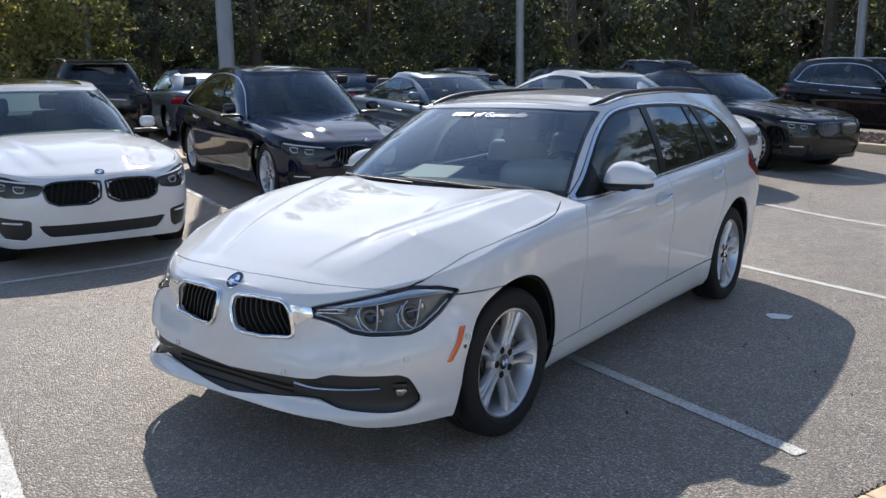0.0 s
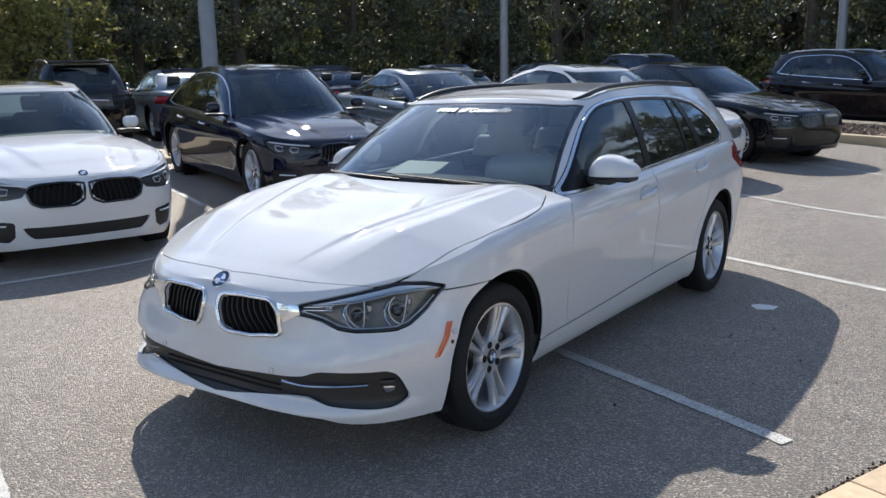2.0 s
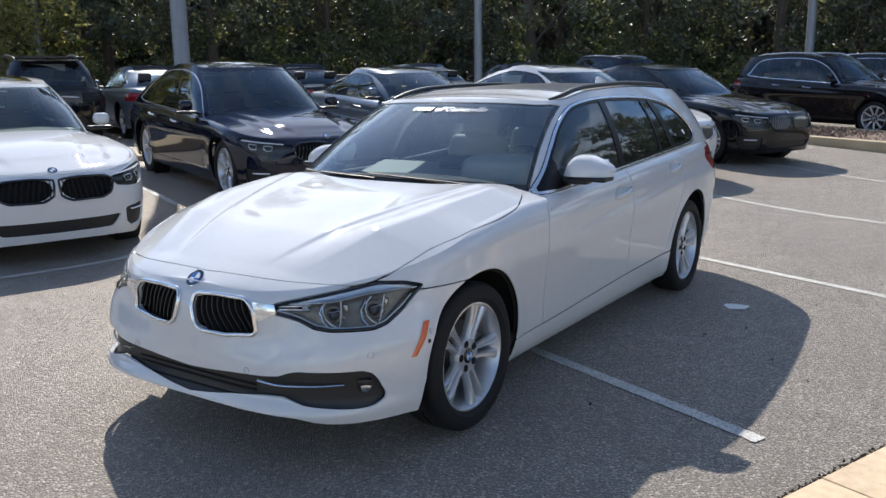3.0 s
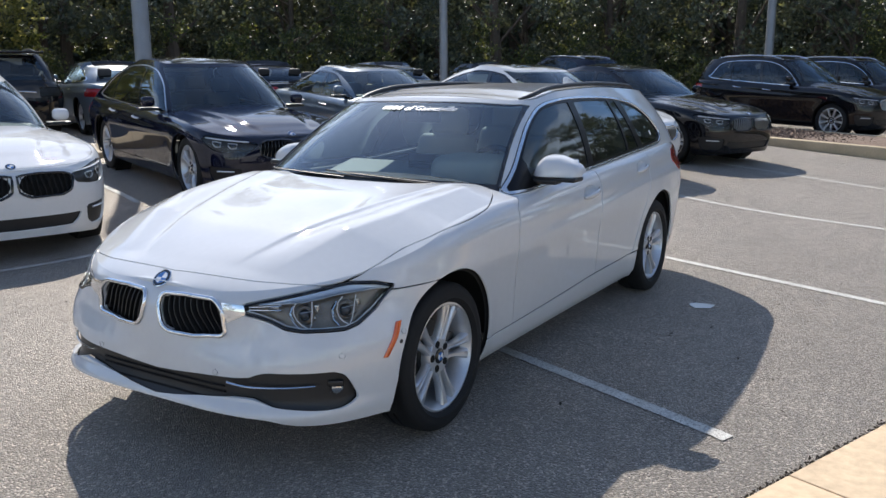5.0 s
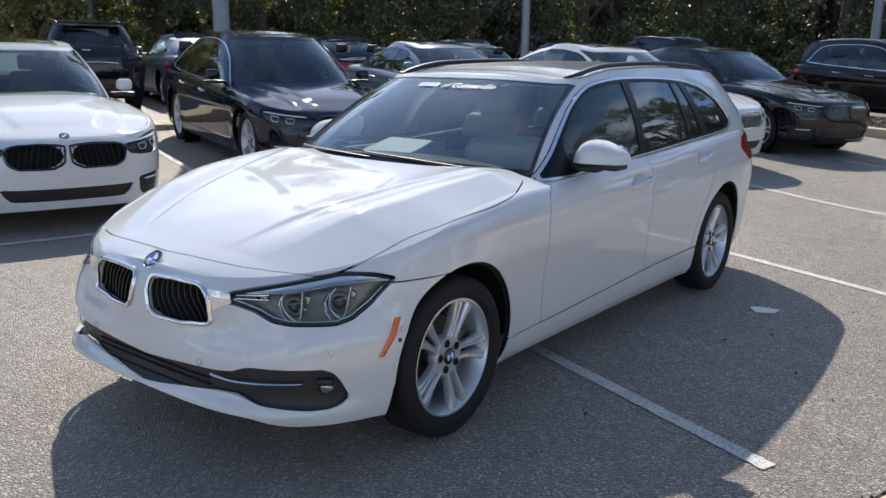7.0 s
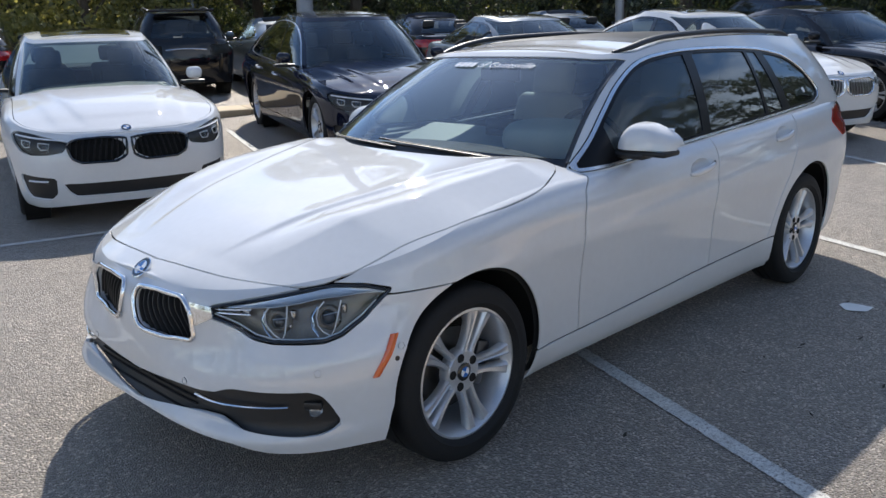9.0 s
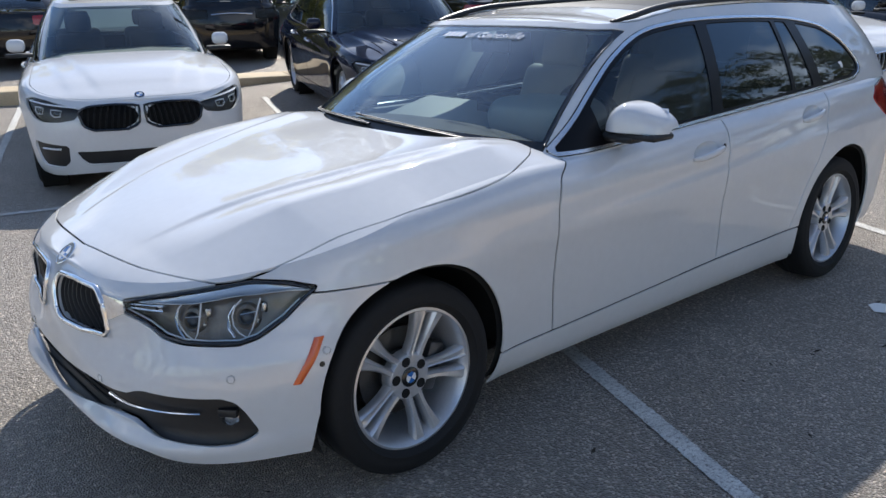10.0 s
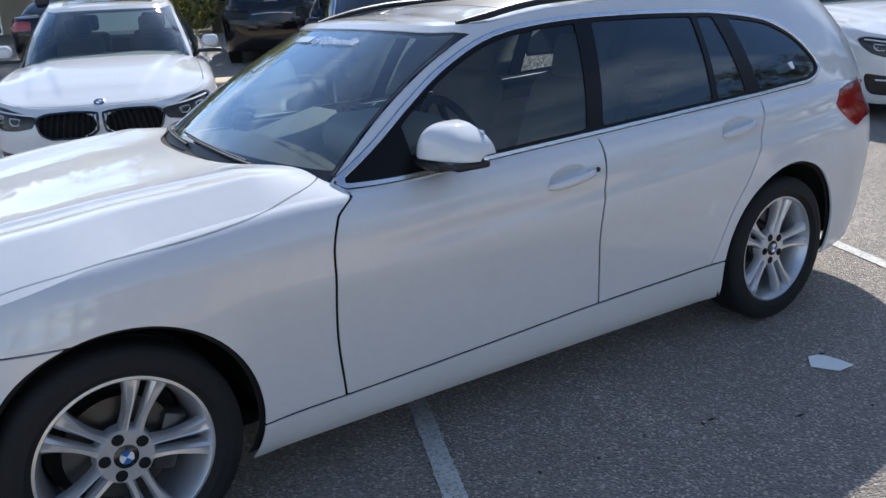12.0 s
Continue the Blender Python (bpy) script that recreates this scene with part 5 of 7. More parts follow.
# wipers and cowl
cowl = wagon_body.house.cut(lambda P, U: np.maximum.reduce([U[:, 1] - 0.075, U[:, 0] - 0.62, np.abs(P[:, 1]) - 0.60]))
panel("cowl", cowl.shifted(0.002), TRIM, wagon, 0, 0.01, "black plastic cowl under the windscreen")
for y0, y1, v1 in ((0.44, -0.16, 0.13), (-0.10, -0.66, 0.13)):
    pts = []
    for k in range(12):
        t = k / 11
        p, nn = wagon_body.screen_at(y0 + (y1 - y0) * t, 0.050 + (v1 - 0.085) * t)
        pts.append(tuple(p + nn * 0.012))
    part("wiper", tube(pts, [0.007 - 0.003 * k / 11 for k in range(12)], 8, flat=0.7), TRIM, wagon, "black wiper at rest")
    pts = []
    for k in range(12):
        t = k / 11
        p, nn = wagon_body.screen_at(y0 - 0.05 + (y1 - y0) * 1.05 * t, 0.066 + (v1 - 0.085) * t)
        pts.append(tuple(p + nn * 0.008))
    part("wiper_blade", tube(pts, 0.0045, 6), TRIM, wagon)
# dealer lettering on the glass
def lettering(text, y, v, size, parent):
    cu = bpy.data.curves.new("lettering", "FONT")
    cu.body, cu.size, cu.shear = text, size, 0.25
    ob = new("lettering", cu)
    me = bpy.data.meshes.new_from_object(ob.evaluated_get(bpy.context.evaluated_depsgraph_get()))
    bpy.data.objects.remove(ob)
    height = float(np.linalg.norm(wagon_body.house_points[0, -1] - wagon_body.house_points[0, 0]))
    for q in me.vertices:
        p, nn = wagon_body.screen_at(y + q.co.x, v + q.co.y / height)
        q.co = Vector(p + nn * 0.003)
    me.materials.append(ENAMEL)
    ob = new("lettering", me)
    ob.parent = parent
    return tagged(ob, "white dealer lettering on the glass")


lettering("of Gainesville", -0.075, 0.828, 0.062, windscreen)
bm = bmesh.new()
for k in range(4):
    a, b = -0.222 + 0.033 * k, -0.195 + 0.033 * k
    q = [wagon_body.screen_at(y, v) for y, v in ((a, 0.834), (b, 0.834), (b + 0.008, 0.878), (a + 0.008, 0.878))]
    bm.faces.new([bm.verts.new(p + nn * 0.003) for p, nn in q])
bmesh.ops.recalc_face_normals(bm, faces=bm.faces)
part("lettering_bar", bm, ENAMEL, windscreen)
# wheels
first = make_wheel(wagon, pose(0.0, 0.768, 0.325, 0, -21, 0))
copy_part(first, wagon, pose(0, -0.768, 0.325, 0, 10, 180))
copy_part(first, wagon, pose(-WB, 0.775, 0.325, 0, 60, 0))
copy_part(first, wagon, pose(-WB, -0.775, 0.325, 0, 0, 180))
# cabin
dash = block(0.52, 1.36, 0.20, 0.06, 4)
for v in dash.verts:
    v.co.x -= 0.5 * v.co.y**2 * 0.35
    v.co.z += -0.10 * (v.co.x > 0.05)
part("dashboard", dash, DASHL, wagon, "cream dashboard under the windscreen", m=pose(-1.06, 0, 0.90))
part("dash_lower", block(0.20, 1.34, 0.30, 0.05, 3, (-1.25, 0, 0.72)), BEIGE, wagon, "cream lower dashboard")
part("instrument_hood", block(0.34, 0.46, 0.17, 0.08, 6, (-1.13, 0.37, 0.995)), BEIGE, wagon)
part("centre_screen", block(0.025, 0.24, 0.09, 0.008, 2, (-1.20, 0.0, 1.02)), GLOSSB, wagon)
for s in (1, -1):
    part("door_card", block(1.8, 0.05, 0.42, 0.02, 2, (-1.87, s * 0.75, 0.70)), BEIGE, wagon, "cream door lining")
    part("door_shelf", block(1.75, 0.05, 0.06, 0.02, 2, (-1.86, s * 0.745, 0.92)), DASHM, wagon)
part("sill_strip", tube([(-0.98, -0.785, 0.950), (-1.3, -0.79, 0.958), (-1.65, -0.79, 0.970)], 0.011, 8), SATIN, wagon, "bright strip on the far door sill")
wheel_ring = tube([(0.185 * math.cos(2 * math.pi * k / 36), 0.185 * math.sin(2 * math.pi * k / 36), 0) for k in range(36)], 0.016, 10, closed=True)
hub_ = merge(block(0.12, 0.12, 0.05, 0.02, 3), block(0.34, 0.035, 0.02, 0.008, 2), block(0.035, 0.17, 0.02, 0.008, 2, (0, -0.085, 0)))
part("steering_wheel", merge(wheel_ring, hub_), DASHM, wagon, "black steering wheel", m=pose(-1.44, 0.36, 0.93, 0, -68, 0) @ pose(0, 0, 0, 0, 0, 90))


def car_seat(parent, x, y, m=None):
    base = block(0.50, 0.50, 0.16, 0.06, 4, (x, y, 0.48))
    seat = part("seat", base, BEIGE, parent, "cream leather seat")
    back = block(0.15, 0.48, 0.62, 0.06, 4)
    for v in back.verts:
        v.co.y *= 1 - 0.12 * max(0, v.co.z / 0.31)
    part("backrest", back, BEIGE, seat, m=pose(x - 0.34, y, 0.82, 0, -18, 0))
    part("headrest", block(0.11, 0.27, 0.19, 0.045, 4), BEIGE, seat, m=pose(x - 0.46, y, 1.20, 0, -12, 0))
    for q in (-0.06, 0.06):
        part("headrest_post", tube([(x - 0.43, y + q, 1.06), (x - 0.455, y + q, 1.18)], 0.006, 8), CHROME, seat)


for y in (0.37, -0.37):
    car_seat(wagon, -1.62, y)
    car_seat(wagon, -2.50, y)
part("seat_bench", block(0.5, 1.25, 0.2, 0.06, 3, (-2.45, 0, 0.44)), BEIGE, wagon)
part("load_cover", block(0.85, 1.3, 0.03, 0.01, 2, (-3.30, 0, 0.96)), DASHM, wagon)
p, nn = wagon_body.screen_at(0.0, 0.86)
part("rear_view_mirror", merge(block(0.025, 0.24, 0.065, 0.012, 3), block(0.05, 0.03, 0.05, 0.01, 2, (0.03, 0, 0.03))), DASHM, wagon, m=pose(p[0] - 0.07, 0, p[2] - 0.05))
# white plate added for the sunlit view that shows through the rear glass
part("sticker", block(0.12, 0.002, 0.035, 0.0008, 1), ENAMEL, wagon, "white plate standing for the sunlit view through the rear side window", m=pose(-2.93, 0.748, 1.10, 25, 8, 0))
# the far side of the body stands a little wider from the mid-line than the near side, the glasshouse most
GLASSHOUSE = ("windscreen", "windscreen_border", "pillar_moulding", "cowl", "body_frame", "roof", "glass_roof", "roof_lining", "roof_rail", "wiper", "wiper_blade")
still = Matrix.Identity(4)
for ob in wagon.children_recursive:
    if ob.matrix_basis != still or (ob.parent is not wagon and ob.parent.matrix_basis != still):
        continue
    co = np.zeros(len(ob.data.vertices) * 3)
    ob.data.vertices.foreach_get("co", co)
    co = co.reshape(-1, 3)
    if ob.name.split(".")[0] in GLASSHOUSE:
        far = 0.07 * np.clip(-co[:, 1] / 0.55, 0, 1) * np.clip((-0.42 - co[:, 0]) / 0.2, 0, 1) * np.clip((co[:, 0] + 2.9) / 1.2, 0, 1)
    else:
        far = 0.05 * np.clip(-co[:, 1] / 0.40, 0, 1) * np.clip((co[:, 0] + 1.6) / 0.8, 0, 1)
    co[:, 1] -= far
    ob.data.vertices.foreach_set("co", co.ravel())
    ob.data.update()

# ---- other parked cars ----
def parked_car(name, label, m, paint, kind, length, width, height, wb, fo, hk=1.0, grille=None, tail=None, wheels=None, trim=None, group="parked cars", slats=GLOSSB, detail=True, lamp_in=0.515, kid=1.0):
    """A complete parked car from its main sizes: body, bonnet, doors, glass, lamps, grilles, mirrors, wheels."""
    half, ro = width / 2, length - wb - fo
    tl = -(wb + ro)
    sc = lambda *pts: curve(*[(x, z * hk) for x, z in pts])
    back = {"sedan": tl + 0.62, "hatch": tl + 0.12, "suv": tl + 0.10}[kind]
    rback = {"sedan": -wb + 0.05, "hatch": -wb - 0.28, "suv": tl + 0.34}[kind]
    rz = height - 0.035
    top = sc((tl, 0.955 if kind != "suv" else 1.0), (tl + 0.45, 1.0), (-wb * 0.75, 0.99), (-1.8, 0.965), (-1.2, 0.942), (-0.85, 0.925), (-0.55, 0.925), (-0.3, 0.91), (0.0, 0.885), (0.3, 0.845), (0.5, 0.81), (fo - 0.12, 0.775), (fo, 0.745))
    cen = sc((-1.2, 1.02), (-0.7, 0.995), (-0.35, 0.97), (0.0, 0.93), (0.3, 0.878), (0.5, 0.832), (fo - 0.12, 0.786), (fo - 0.04, 0.750))
    prof = curve((0.12, 0.86), (0.22 * hk, 0.93), (0.32 * hk, 0.955), (0.60 * hk, 0.988), (0.72 * hk, 1.0), (0.82 * hk, 0.995), (0.92 * hk, 0.955), (1.06 * hk, 0.90))
    nx = curve((0.12, fo - 0.10), (0.2 * hk, fo - 0.05), (0.35 * hk, fo - 0.015), (0.55 * hk, fo), (0.66 * hk, fo - 0.008), (0.72 * hk, fo - 0.035), (0.76 * hk, fo - 0.075))
    tx = curve((0.2, tl + 0.12), (0.4 * hk, tl + 0.02), (0.65 * hk, tl), (0.85 * hk, tl + 0.03), (1.05 * hk, tl + 0.09))
    zb = lambda z: (lambda x: z)
    base_z = sc((tl, 0.97), (tl + 0.6, 1.0), (-wb * 0.75, 0.978), (-1.8, 0.95), (-1.2, 0.927), (-0.85, 0.915), (-0.7, 0.93), (-0.5, 0.955))
    rw = half * 0.615 if kind != "suv" else half * 0.66
    body = Body(wb, fo, tl, half, prof, nx, tx, curve((0.2, 3.7), (0.45 * hk, 3.6), (0.65 * hk, 3.2), (0.8 * hk, 2.8)), top,
                curve((tl, 0.27 * hk), (tl + 0.5, 0.22 * hk), (-wb * 0.85, 0.18 * hk), (-0.4, 0.175 * hk), (fo - 0.3, 0.17 * hk), (fo, 0.20 * hk)),
                curve((tl, 0.93), (tl + 0.7, 0.985), (-wb * 0.9, 1.0), (-1.5, 0.988), (0.0, 0.985), (0.4, 0.965), (fo, 0.94)), cen,
                dict(front=-0.48, xf=-1.25, back=back, xr=back + 0.62, n=2.75, w=curve((tl, half * 0.80), (tl + 0.6, half * 0.87), (-wb * 0.9, half * 0.895), (-0.5, half * 0.88)), z=base_z),
                dict(front=-1.22, xf=-1.80, back=rback, xr=rback + 0.5, n=2.6, w=curve((rback, rw * 0.9), (rback + 0.5, rw * 0.96), (-1.9, rw), (-1.2, rw)),
                     z=curve((rback, rz - {"sedan": 0.12, "hatch": 0.17, "suv": 0.07}[kind]), (rback + 0.55, rz - {"sedan": 0.045, "hatch": 0.075, "suv": 0.035}[kind]), (-2.2, rz), (-1.8, rz - 0.01), (-1.4, rz - 0.045), (-1.22, rz - 0.035)), crown=curve((rback, 0.01), (-2.2, 0.035), (-1.4, 0.03), (-1.22, 0.0))),
                step=0.05, rows=36, dome=lambda x, y: np.clip((fo - 0.16 - x) / 0.25, 0, 1) * (0.014 / (1 + np.exp((y - 0.30 - (0.6 - x) * 0.20) / 0.012)) + 0.012 / (1 + np.exp((y - 0.52 - (0.6 - x) * 0.14) / 0.014))), bulge=0.035 if kind != "suv" else 0.028, shoulder=(0.10, 0.055), crease=(curve((tl, 0.86 * hk), (-0.6, 0.74 * hk)), 0.012))
    car = thing(name, label, "car", group, m=m)
    R = 0.325 * (1.06 if kind != "suv" else 1.10)
    opening = lambda P, U: np.minimum(np.hypot(P[:, 0], P[:, 2] - R) - R - 0.045, np.hypot(P[:, 0] + wb, P[:, 2] - R) - R - 0.05)
    skin = body.belt.cut(opening, flip=True)
    # bonnet inside a shut line a little in from the wing tops
    edge_y = curve(*[(e[0], e[1]) for e in sorted([tuple(q) for q in body.edge if -0.9 < q[0] < fo - 0.16], key=lambda q: q[0])[::4]])
    lid = lambda P, U: np.maximum.reduce([np.abs(P[:, 1]) - edge_y(P[:, 0]) + 0.03, P[:, 0] - (fo - 0.085) + 0.42 * np.abs(P[:, 1]) ** 2.4, -(P[:, 0] + 0.46 + 0.30 * P[:, 1] ** 2 + 0.5 * P[:, 1] ** 4)])
    top_skin = body.bonnet.cut(lambda P, U: -0.9 - P[:, 0])
    panel("bonnet", top_skin.cut(lid), paint, car, 0, 0.02)
    panel("wing_top", top_skin.cut(lambda P, U: lid(P, U) - 0.007, True), paint, car, 0, 0.02)
    panel("bonnet_frame", top_skin.shifted(-0.03), VOID, car, 0, 0)
    # lamps and grilles
    q = lambda pts, r: polygon([(u * half / 0.93, z * hk) for u, z in pts], r)
    lampP = q([(lamp_in, 0.698), (0.62, 0.734), (0.78, 0.766), (0.93, 0.780), (1.01, 0.755), (0.98, 0.69), (0.90, 0.632), (0.80, 0.608), (0.64, 0.612), (lamp_in + 0.035, 0.632)], 0.004)
    kidP = q([(u * kid, z) for u, z in ((0.040, 0.700), (0.24, 0.712), (0.42, 0.706), (0.480, 0.684), (0.44, 0.592), (0.37, 0.560), (0.12, 0.556), (0.048, 0.590))], 0.018) if grille else None
    lowP = q([(-0.2, 0.366), (0.42, 0.372), (0.53, 0.378), (0.49, 0.315), (0.44, 0.272), (-0.2, 0.262)], 0.004)
    sideP = q([(0.585, 0.418), (0.64, 0.424), (0.97, 0.447), (0.985, 0.40), (0.955, 0.300), (0.90, 0.258), (0.67, 0.252), (0.60, 0.300)], 0.006)
    front = lambda f: (lambda P, U: np.where(P[:, 0] > 0.05, f(U[:, 0], U[:, 1]), 1.0))
    cut_out = {}
    for key, f in (("lamp", lampP), ("kidney", kidP), ("low", lowP), ("side", sideP)):
        if f is not None:
            cut_out[key] = skin.cut(front(f))
            skin = skin.cut(front(f), True)
    tailP = lambda P, U: np.maximum.reduce([P[:, 0] - (tl + 0.50), 0.76 * hk - P[:, 2], P[:, 2] - 0.915 * hk, 0.42 - P[:, 1]])
    tail_glass = skin.cut(tailP)
    skin = skin.cut(tailP, True)
    da, db, dc = -0.62, -1.72 - 0.1 * (wb - 2.81), -wb + 0.32
    in_door = lambda a, b: (lambda P, U: np.maximum.reduce([P[:, 0] - a, b - P[:, 0], 0.32 * hk - P[:, 2], P[:, 2] - 0.99 * hk]))
    door_f, skin = skin.split(in_door(da, db), 0.008)
    door_r, skin = skin.split(in_door(db - 0.0, dc), 0.008)
    panel("body", skin, paint, car, 0, 0.02)
    if kind == "sedan":
        E = [e for e in body.edge if e[0] < back + 0.25]
        b = np.linspace(0, 1, 14)
        P = np.array([[(e[0], e[1] * t, e[2] + 0.035 * (1 - t**2.4)) for t in b[::-1]] for e in E])
        P[-1, :, 1] = 0
        panel("boot_lid", Patch.grid(P, P[..., :2].copy()), paint, car, 0, 0.01)
    inner = body.belt.cut(lambda P, U: opening(P, U) + 0.01, True)
    panel("inner_body", inner.shifted(-0.045), VOID, car, 0, 0)
    part("floor_pan", block(length * 0.82, width * 0.72, 0.06, 0.02, at=(tl / 2 + fo / 2, 0, 0.24 * hk)), VOID, car)
    for xw in (0.0, -wb):
        for s in (1, -1):
            part("wheel_housing", lathe([(0.0, -0.10), (R + 0.06, -0.10), (R + 0.06, 0.10)], 24), VOID, car, m=pose(xw, s * (half - 0.20), R, 0, 0, 0 if s > 0 else 180))
    for s in (1, -1):
        d1 = panel("front_door", door_f, paint, car, s, 0.012)
        d2 = panel("rear_door", door_r, paint, car, s, 0.012)
        for door, xa in ((d1, db + 0.08), (d2, dc + 0.12)):
            pts = []
            for k in range(7):
                t = k / 6
                x, z = xa + 0.21 * (1 - t), (0.835 + 0.02 * t + (0.03 if door is d2 else 0)) * hk
                y = float(body.width(np.array([x]), np.array([z]))[0])
                pts.append((x, s * (y + 0.008 + 0.026 * math.sin(math.pi * t) ** 0.4), z))
            part("door_handle", tube(pts, 0.012, 8), trim or paint, door)
        lens = panel("headlight", cut_out["lamp"].shifted(0.001), LENS, car, s, 0, "clear headlight")
        panel("lamp_housing", cut_out["lamp"].shifted(-0.035), LAMPDARK, lens, s, 0)
        for u, z, r in ((0.67, 0.675, 0.048), (0.83, 0.69, 0.050)):
            p, nn = body.at(u * half / 0.93, z * hk)
            c = p - nn * 0.022
            at_ = Matrix.Translation((c[0], s * c[1], c[2])) @ Vector((nn[0] * 0.8 + 0.3, s * nn[1] * 0.8, nn[2] * 0.5)).to_track_quat("Y", "Z").to_matrix().to_4x4()
            hexed = []
            for du, dz in ((-0.95, 0.45), (-0.7, -0.62), (0.45, -0.70), (0.95, -0.1), (0.85, 0.62), (-0.1, 0.60)):
                p, nn = body.at(u * half / 0.93 + r * du, z * hk + r * 0.82 * dz)
                hexed.append((p[0] - nn[0] * 0.010, s * (p[1] - nn[1] * 0.010), p[2]))
            part("lamp_ring", tube(hexed, 0.0055, 6, closed=True), ENAMEL, lens)
            part("lamp_bowl", lathe([(0.0, 0.004), (r * 0.3, 0.0), (r * 0.62, -0.004)], 24), GLOSSB, lens, m=at_)
        p0 = []
        for k in range(10):
            p, nn = body.at((0.52 + 0.42 * k / 9) * half / 0.93, (0.715 + 0.038 * k / 9) * hk)
            p0.append((p[0] - nn[0] * 0.012, s * (p[1] - nn[1] * 0.012), p[2]))
        part("light_bar", tube(p0, 0.013, 6, flat=0.6), ENAMEL, lens)
        panel("tail_light", tail_glass.shifted(0.004), tail or REDL, car, s, 0.01)
        panel("side_intake", cut_out["side"].shifted(-0.02), TRIM, car, s, 0)
        p1 = []
        for k in range(6):
            p, nn = body.at((0.665 + 0.20 * k / 5) * half / 0.93, 0.396 * hk)
            p1.append((p[0] - nn[0] * 0.008, s * (p[1] - nn[1] * 0.008), p[2]))
        part("intake_light", tube(p1, 0.014, 6, flat=0.6), ENAMEL, car)
        if grille:
            ring = []
            for k in range(48):
                a = 2 * math.pi * k / 48
                lo_, hi_ = 0.0, 0.5
                for _ in range(20):
                    r = (lo_ + hi_) / 2
                    lo_, hi_ = (r, hi_) if kidP(np.array([0.26 * kid * half / 0.93 + r * math.cos(a)]), np.array([0.65 * hk + r * math.sin(a)]))[0] < 0 else (lo_, r)
                p, nn = body.at(0.26 * kid * half / 0.93 + r * math.cos(a), 0.65 * hk + r * math.sin(a))
                ring.append((p[0] + nn[0] * 0.004, s * (p[1] + nn[1] * 0.004), p[2]))
            g = part("kidney_grille", tube(ring, 0.011, 8, closed=True), grille, car)
            for k in range(10):
                u = (0.060 + 0.046 * k) * kid * half / 0.93
                pts = []
                for j in range(9):
                    z = (0.55 + 0.19 * j / 8) * hk
                    if kidP(np.array([u]), np.array([z]))[0] < 0.004:
                        p, nn = body.at(u, z)
                        pts.append((p[0] - nn[0] * 0.012, s * (p[1] - nn[1] * 0.012), p[2]))
                if len(pts) > 1:
                    part("slat", tube(pts, 0.007, 6, flat=2.0), slats, g)
    if grille:
        panel("grille_backing", cut_out["kidney"].shifted(-0.035), VOID, car, 0, 0)
        p, nn = body.at(0.0, 0.735 * hk)
        zc = float(cen(fo - 0.10))
        roundel(car, Matrix.Translation((fo - 0.105, 0, zc + 0.004)) @ Vector((0.5, 0, 0.86)).to_track_quat("Y", "Z").to_matrix().to_4x4(), 0.041)
    panel("lower_grille", cut_out["low"].shifted(-0.025), TRIM, car, 0, 0)
    # glass
    G = body.house
    v1 = 0.93
    sside = lambda z: half * (0.785 - 0.33 * (z - 0.95 * hk))
    at_screen = lambda P, U: np.maximum.reduce([np.abs(P[:, 1]) - sside(P[:, 2]), U[:, 1] - v1, U[:, 0] - 1.05, 0.06 - U[:, 1]])
    last = (len(body.house_points) - 1) / (body.nq - 1)
    at_rear = lambda P, U: np.maximum.reduce([np.abs(P[:, 1]) - half * (0.66 - 0.20 * U[:, 1]), U[:, 1] - 0.90, 0.12 - U[:, 1], (last - 1.0) - U[:, 0]])
    bz = lambda x: base_z(x) + 0.02
    rear_x = {"sedan": -wb - 0.12, "hatch": -wb - 0.30, "suv": tl + 0.62}[kind]
    zt = rz - 0.075
    sideP2 = polygon([(-0.86, float(bz(-0.86))), (-1.8, float(bz(-1.8)))] + rounded([(rear_x + 0.35, float(bz(rear_x + 0.35))), (rear_x, float(bz(rear_x)) + 0.035), (rear_x + 0.08, float(bz(rear_x)) + 0.10), (rear_x + (0.42 if kind != "suv" else 0.22), zt - 0.10), (rear_x + (0.75 if kind != "suv" else 0.5), zt - 0.02), (-2.1, zt + 0.005), (-1.75, zt - 0.012), (-1.48, zt - 0.065), (-1.15, zt - 0.24), (-0.88, float(bz(-0.86)) + 0.02)], 3), 0.004)
    at_side = lambda P, U: np.maximum(sideP2(P[:, 0], P[:, 2]), 0.7 - U[:, 0])
    screen, G = G.split(at_screen)
    sill_strip, G = G.split(lambda P, U: np.maximum.reduce([np.abs(P[:, 1]) - sside(P[:, 2]), U[:, 1] - 0.06, U[:, 0] - 1.05]))
    panel("cowl", sill_strip, TRIM, car, 0, 0.01)
    rear, G = G.split(at_rear)
    side, G = G.split(at_side)
    panel("body_frame", G, paint, car, 0, 0.02)
    panel("windscreen", screen.shifted(-0.003), SCREENP, car, 0, 0, "clear windscreen")
    panel("rear_window", rear.shifted(-0.003), TINTED, car, 0, 0, "dark rear window")
    inset = lambda P, U: sideP2(P[:, 0], P[:, 2]) + 0.02
    pillar = lambda P, U: np.abs(P[:, 0] - (db + 0.0) + 0.30 * (P[:, 2] - 0.95 * hk)) - 0.035
    pillar2 = lambda P, U: np.abs(P[:, 0] - (dc + 0.0) + 0.15 * (P[:, 2] - 0.95 * hk)) - 0.02
    glass = lambda P, U: np.maximum.reduce([inset(P, U), -pillar(P, U), -pillar2(P, U)])
    edge_strip = side.cut(lambda P, U: sideP2(P[:, 0], P[:, 2]) + 0.012, True)
    rest = side.cut(lambda P, U: sideP2(P[:, 0], P[:, 2]) + 0.012)
    pane, rest = rest.split(glass)
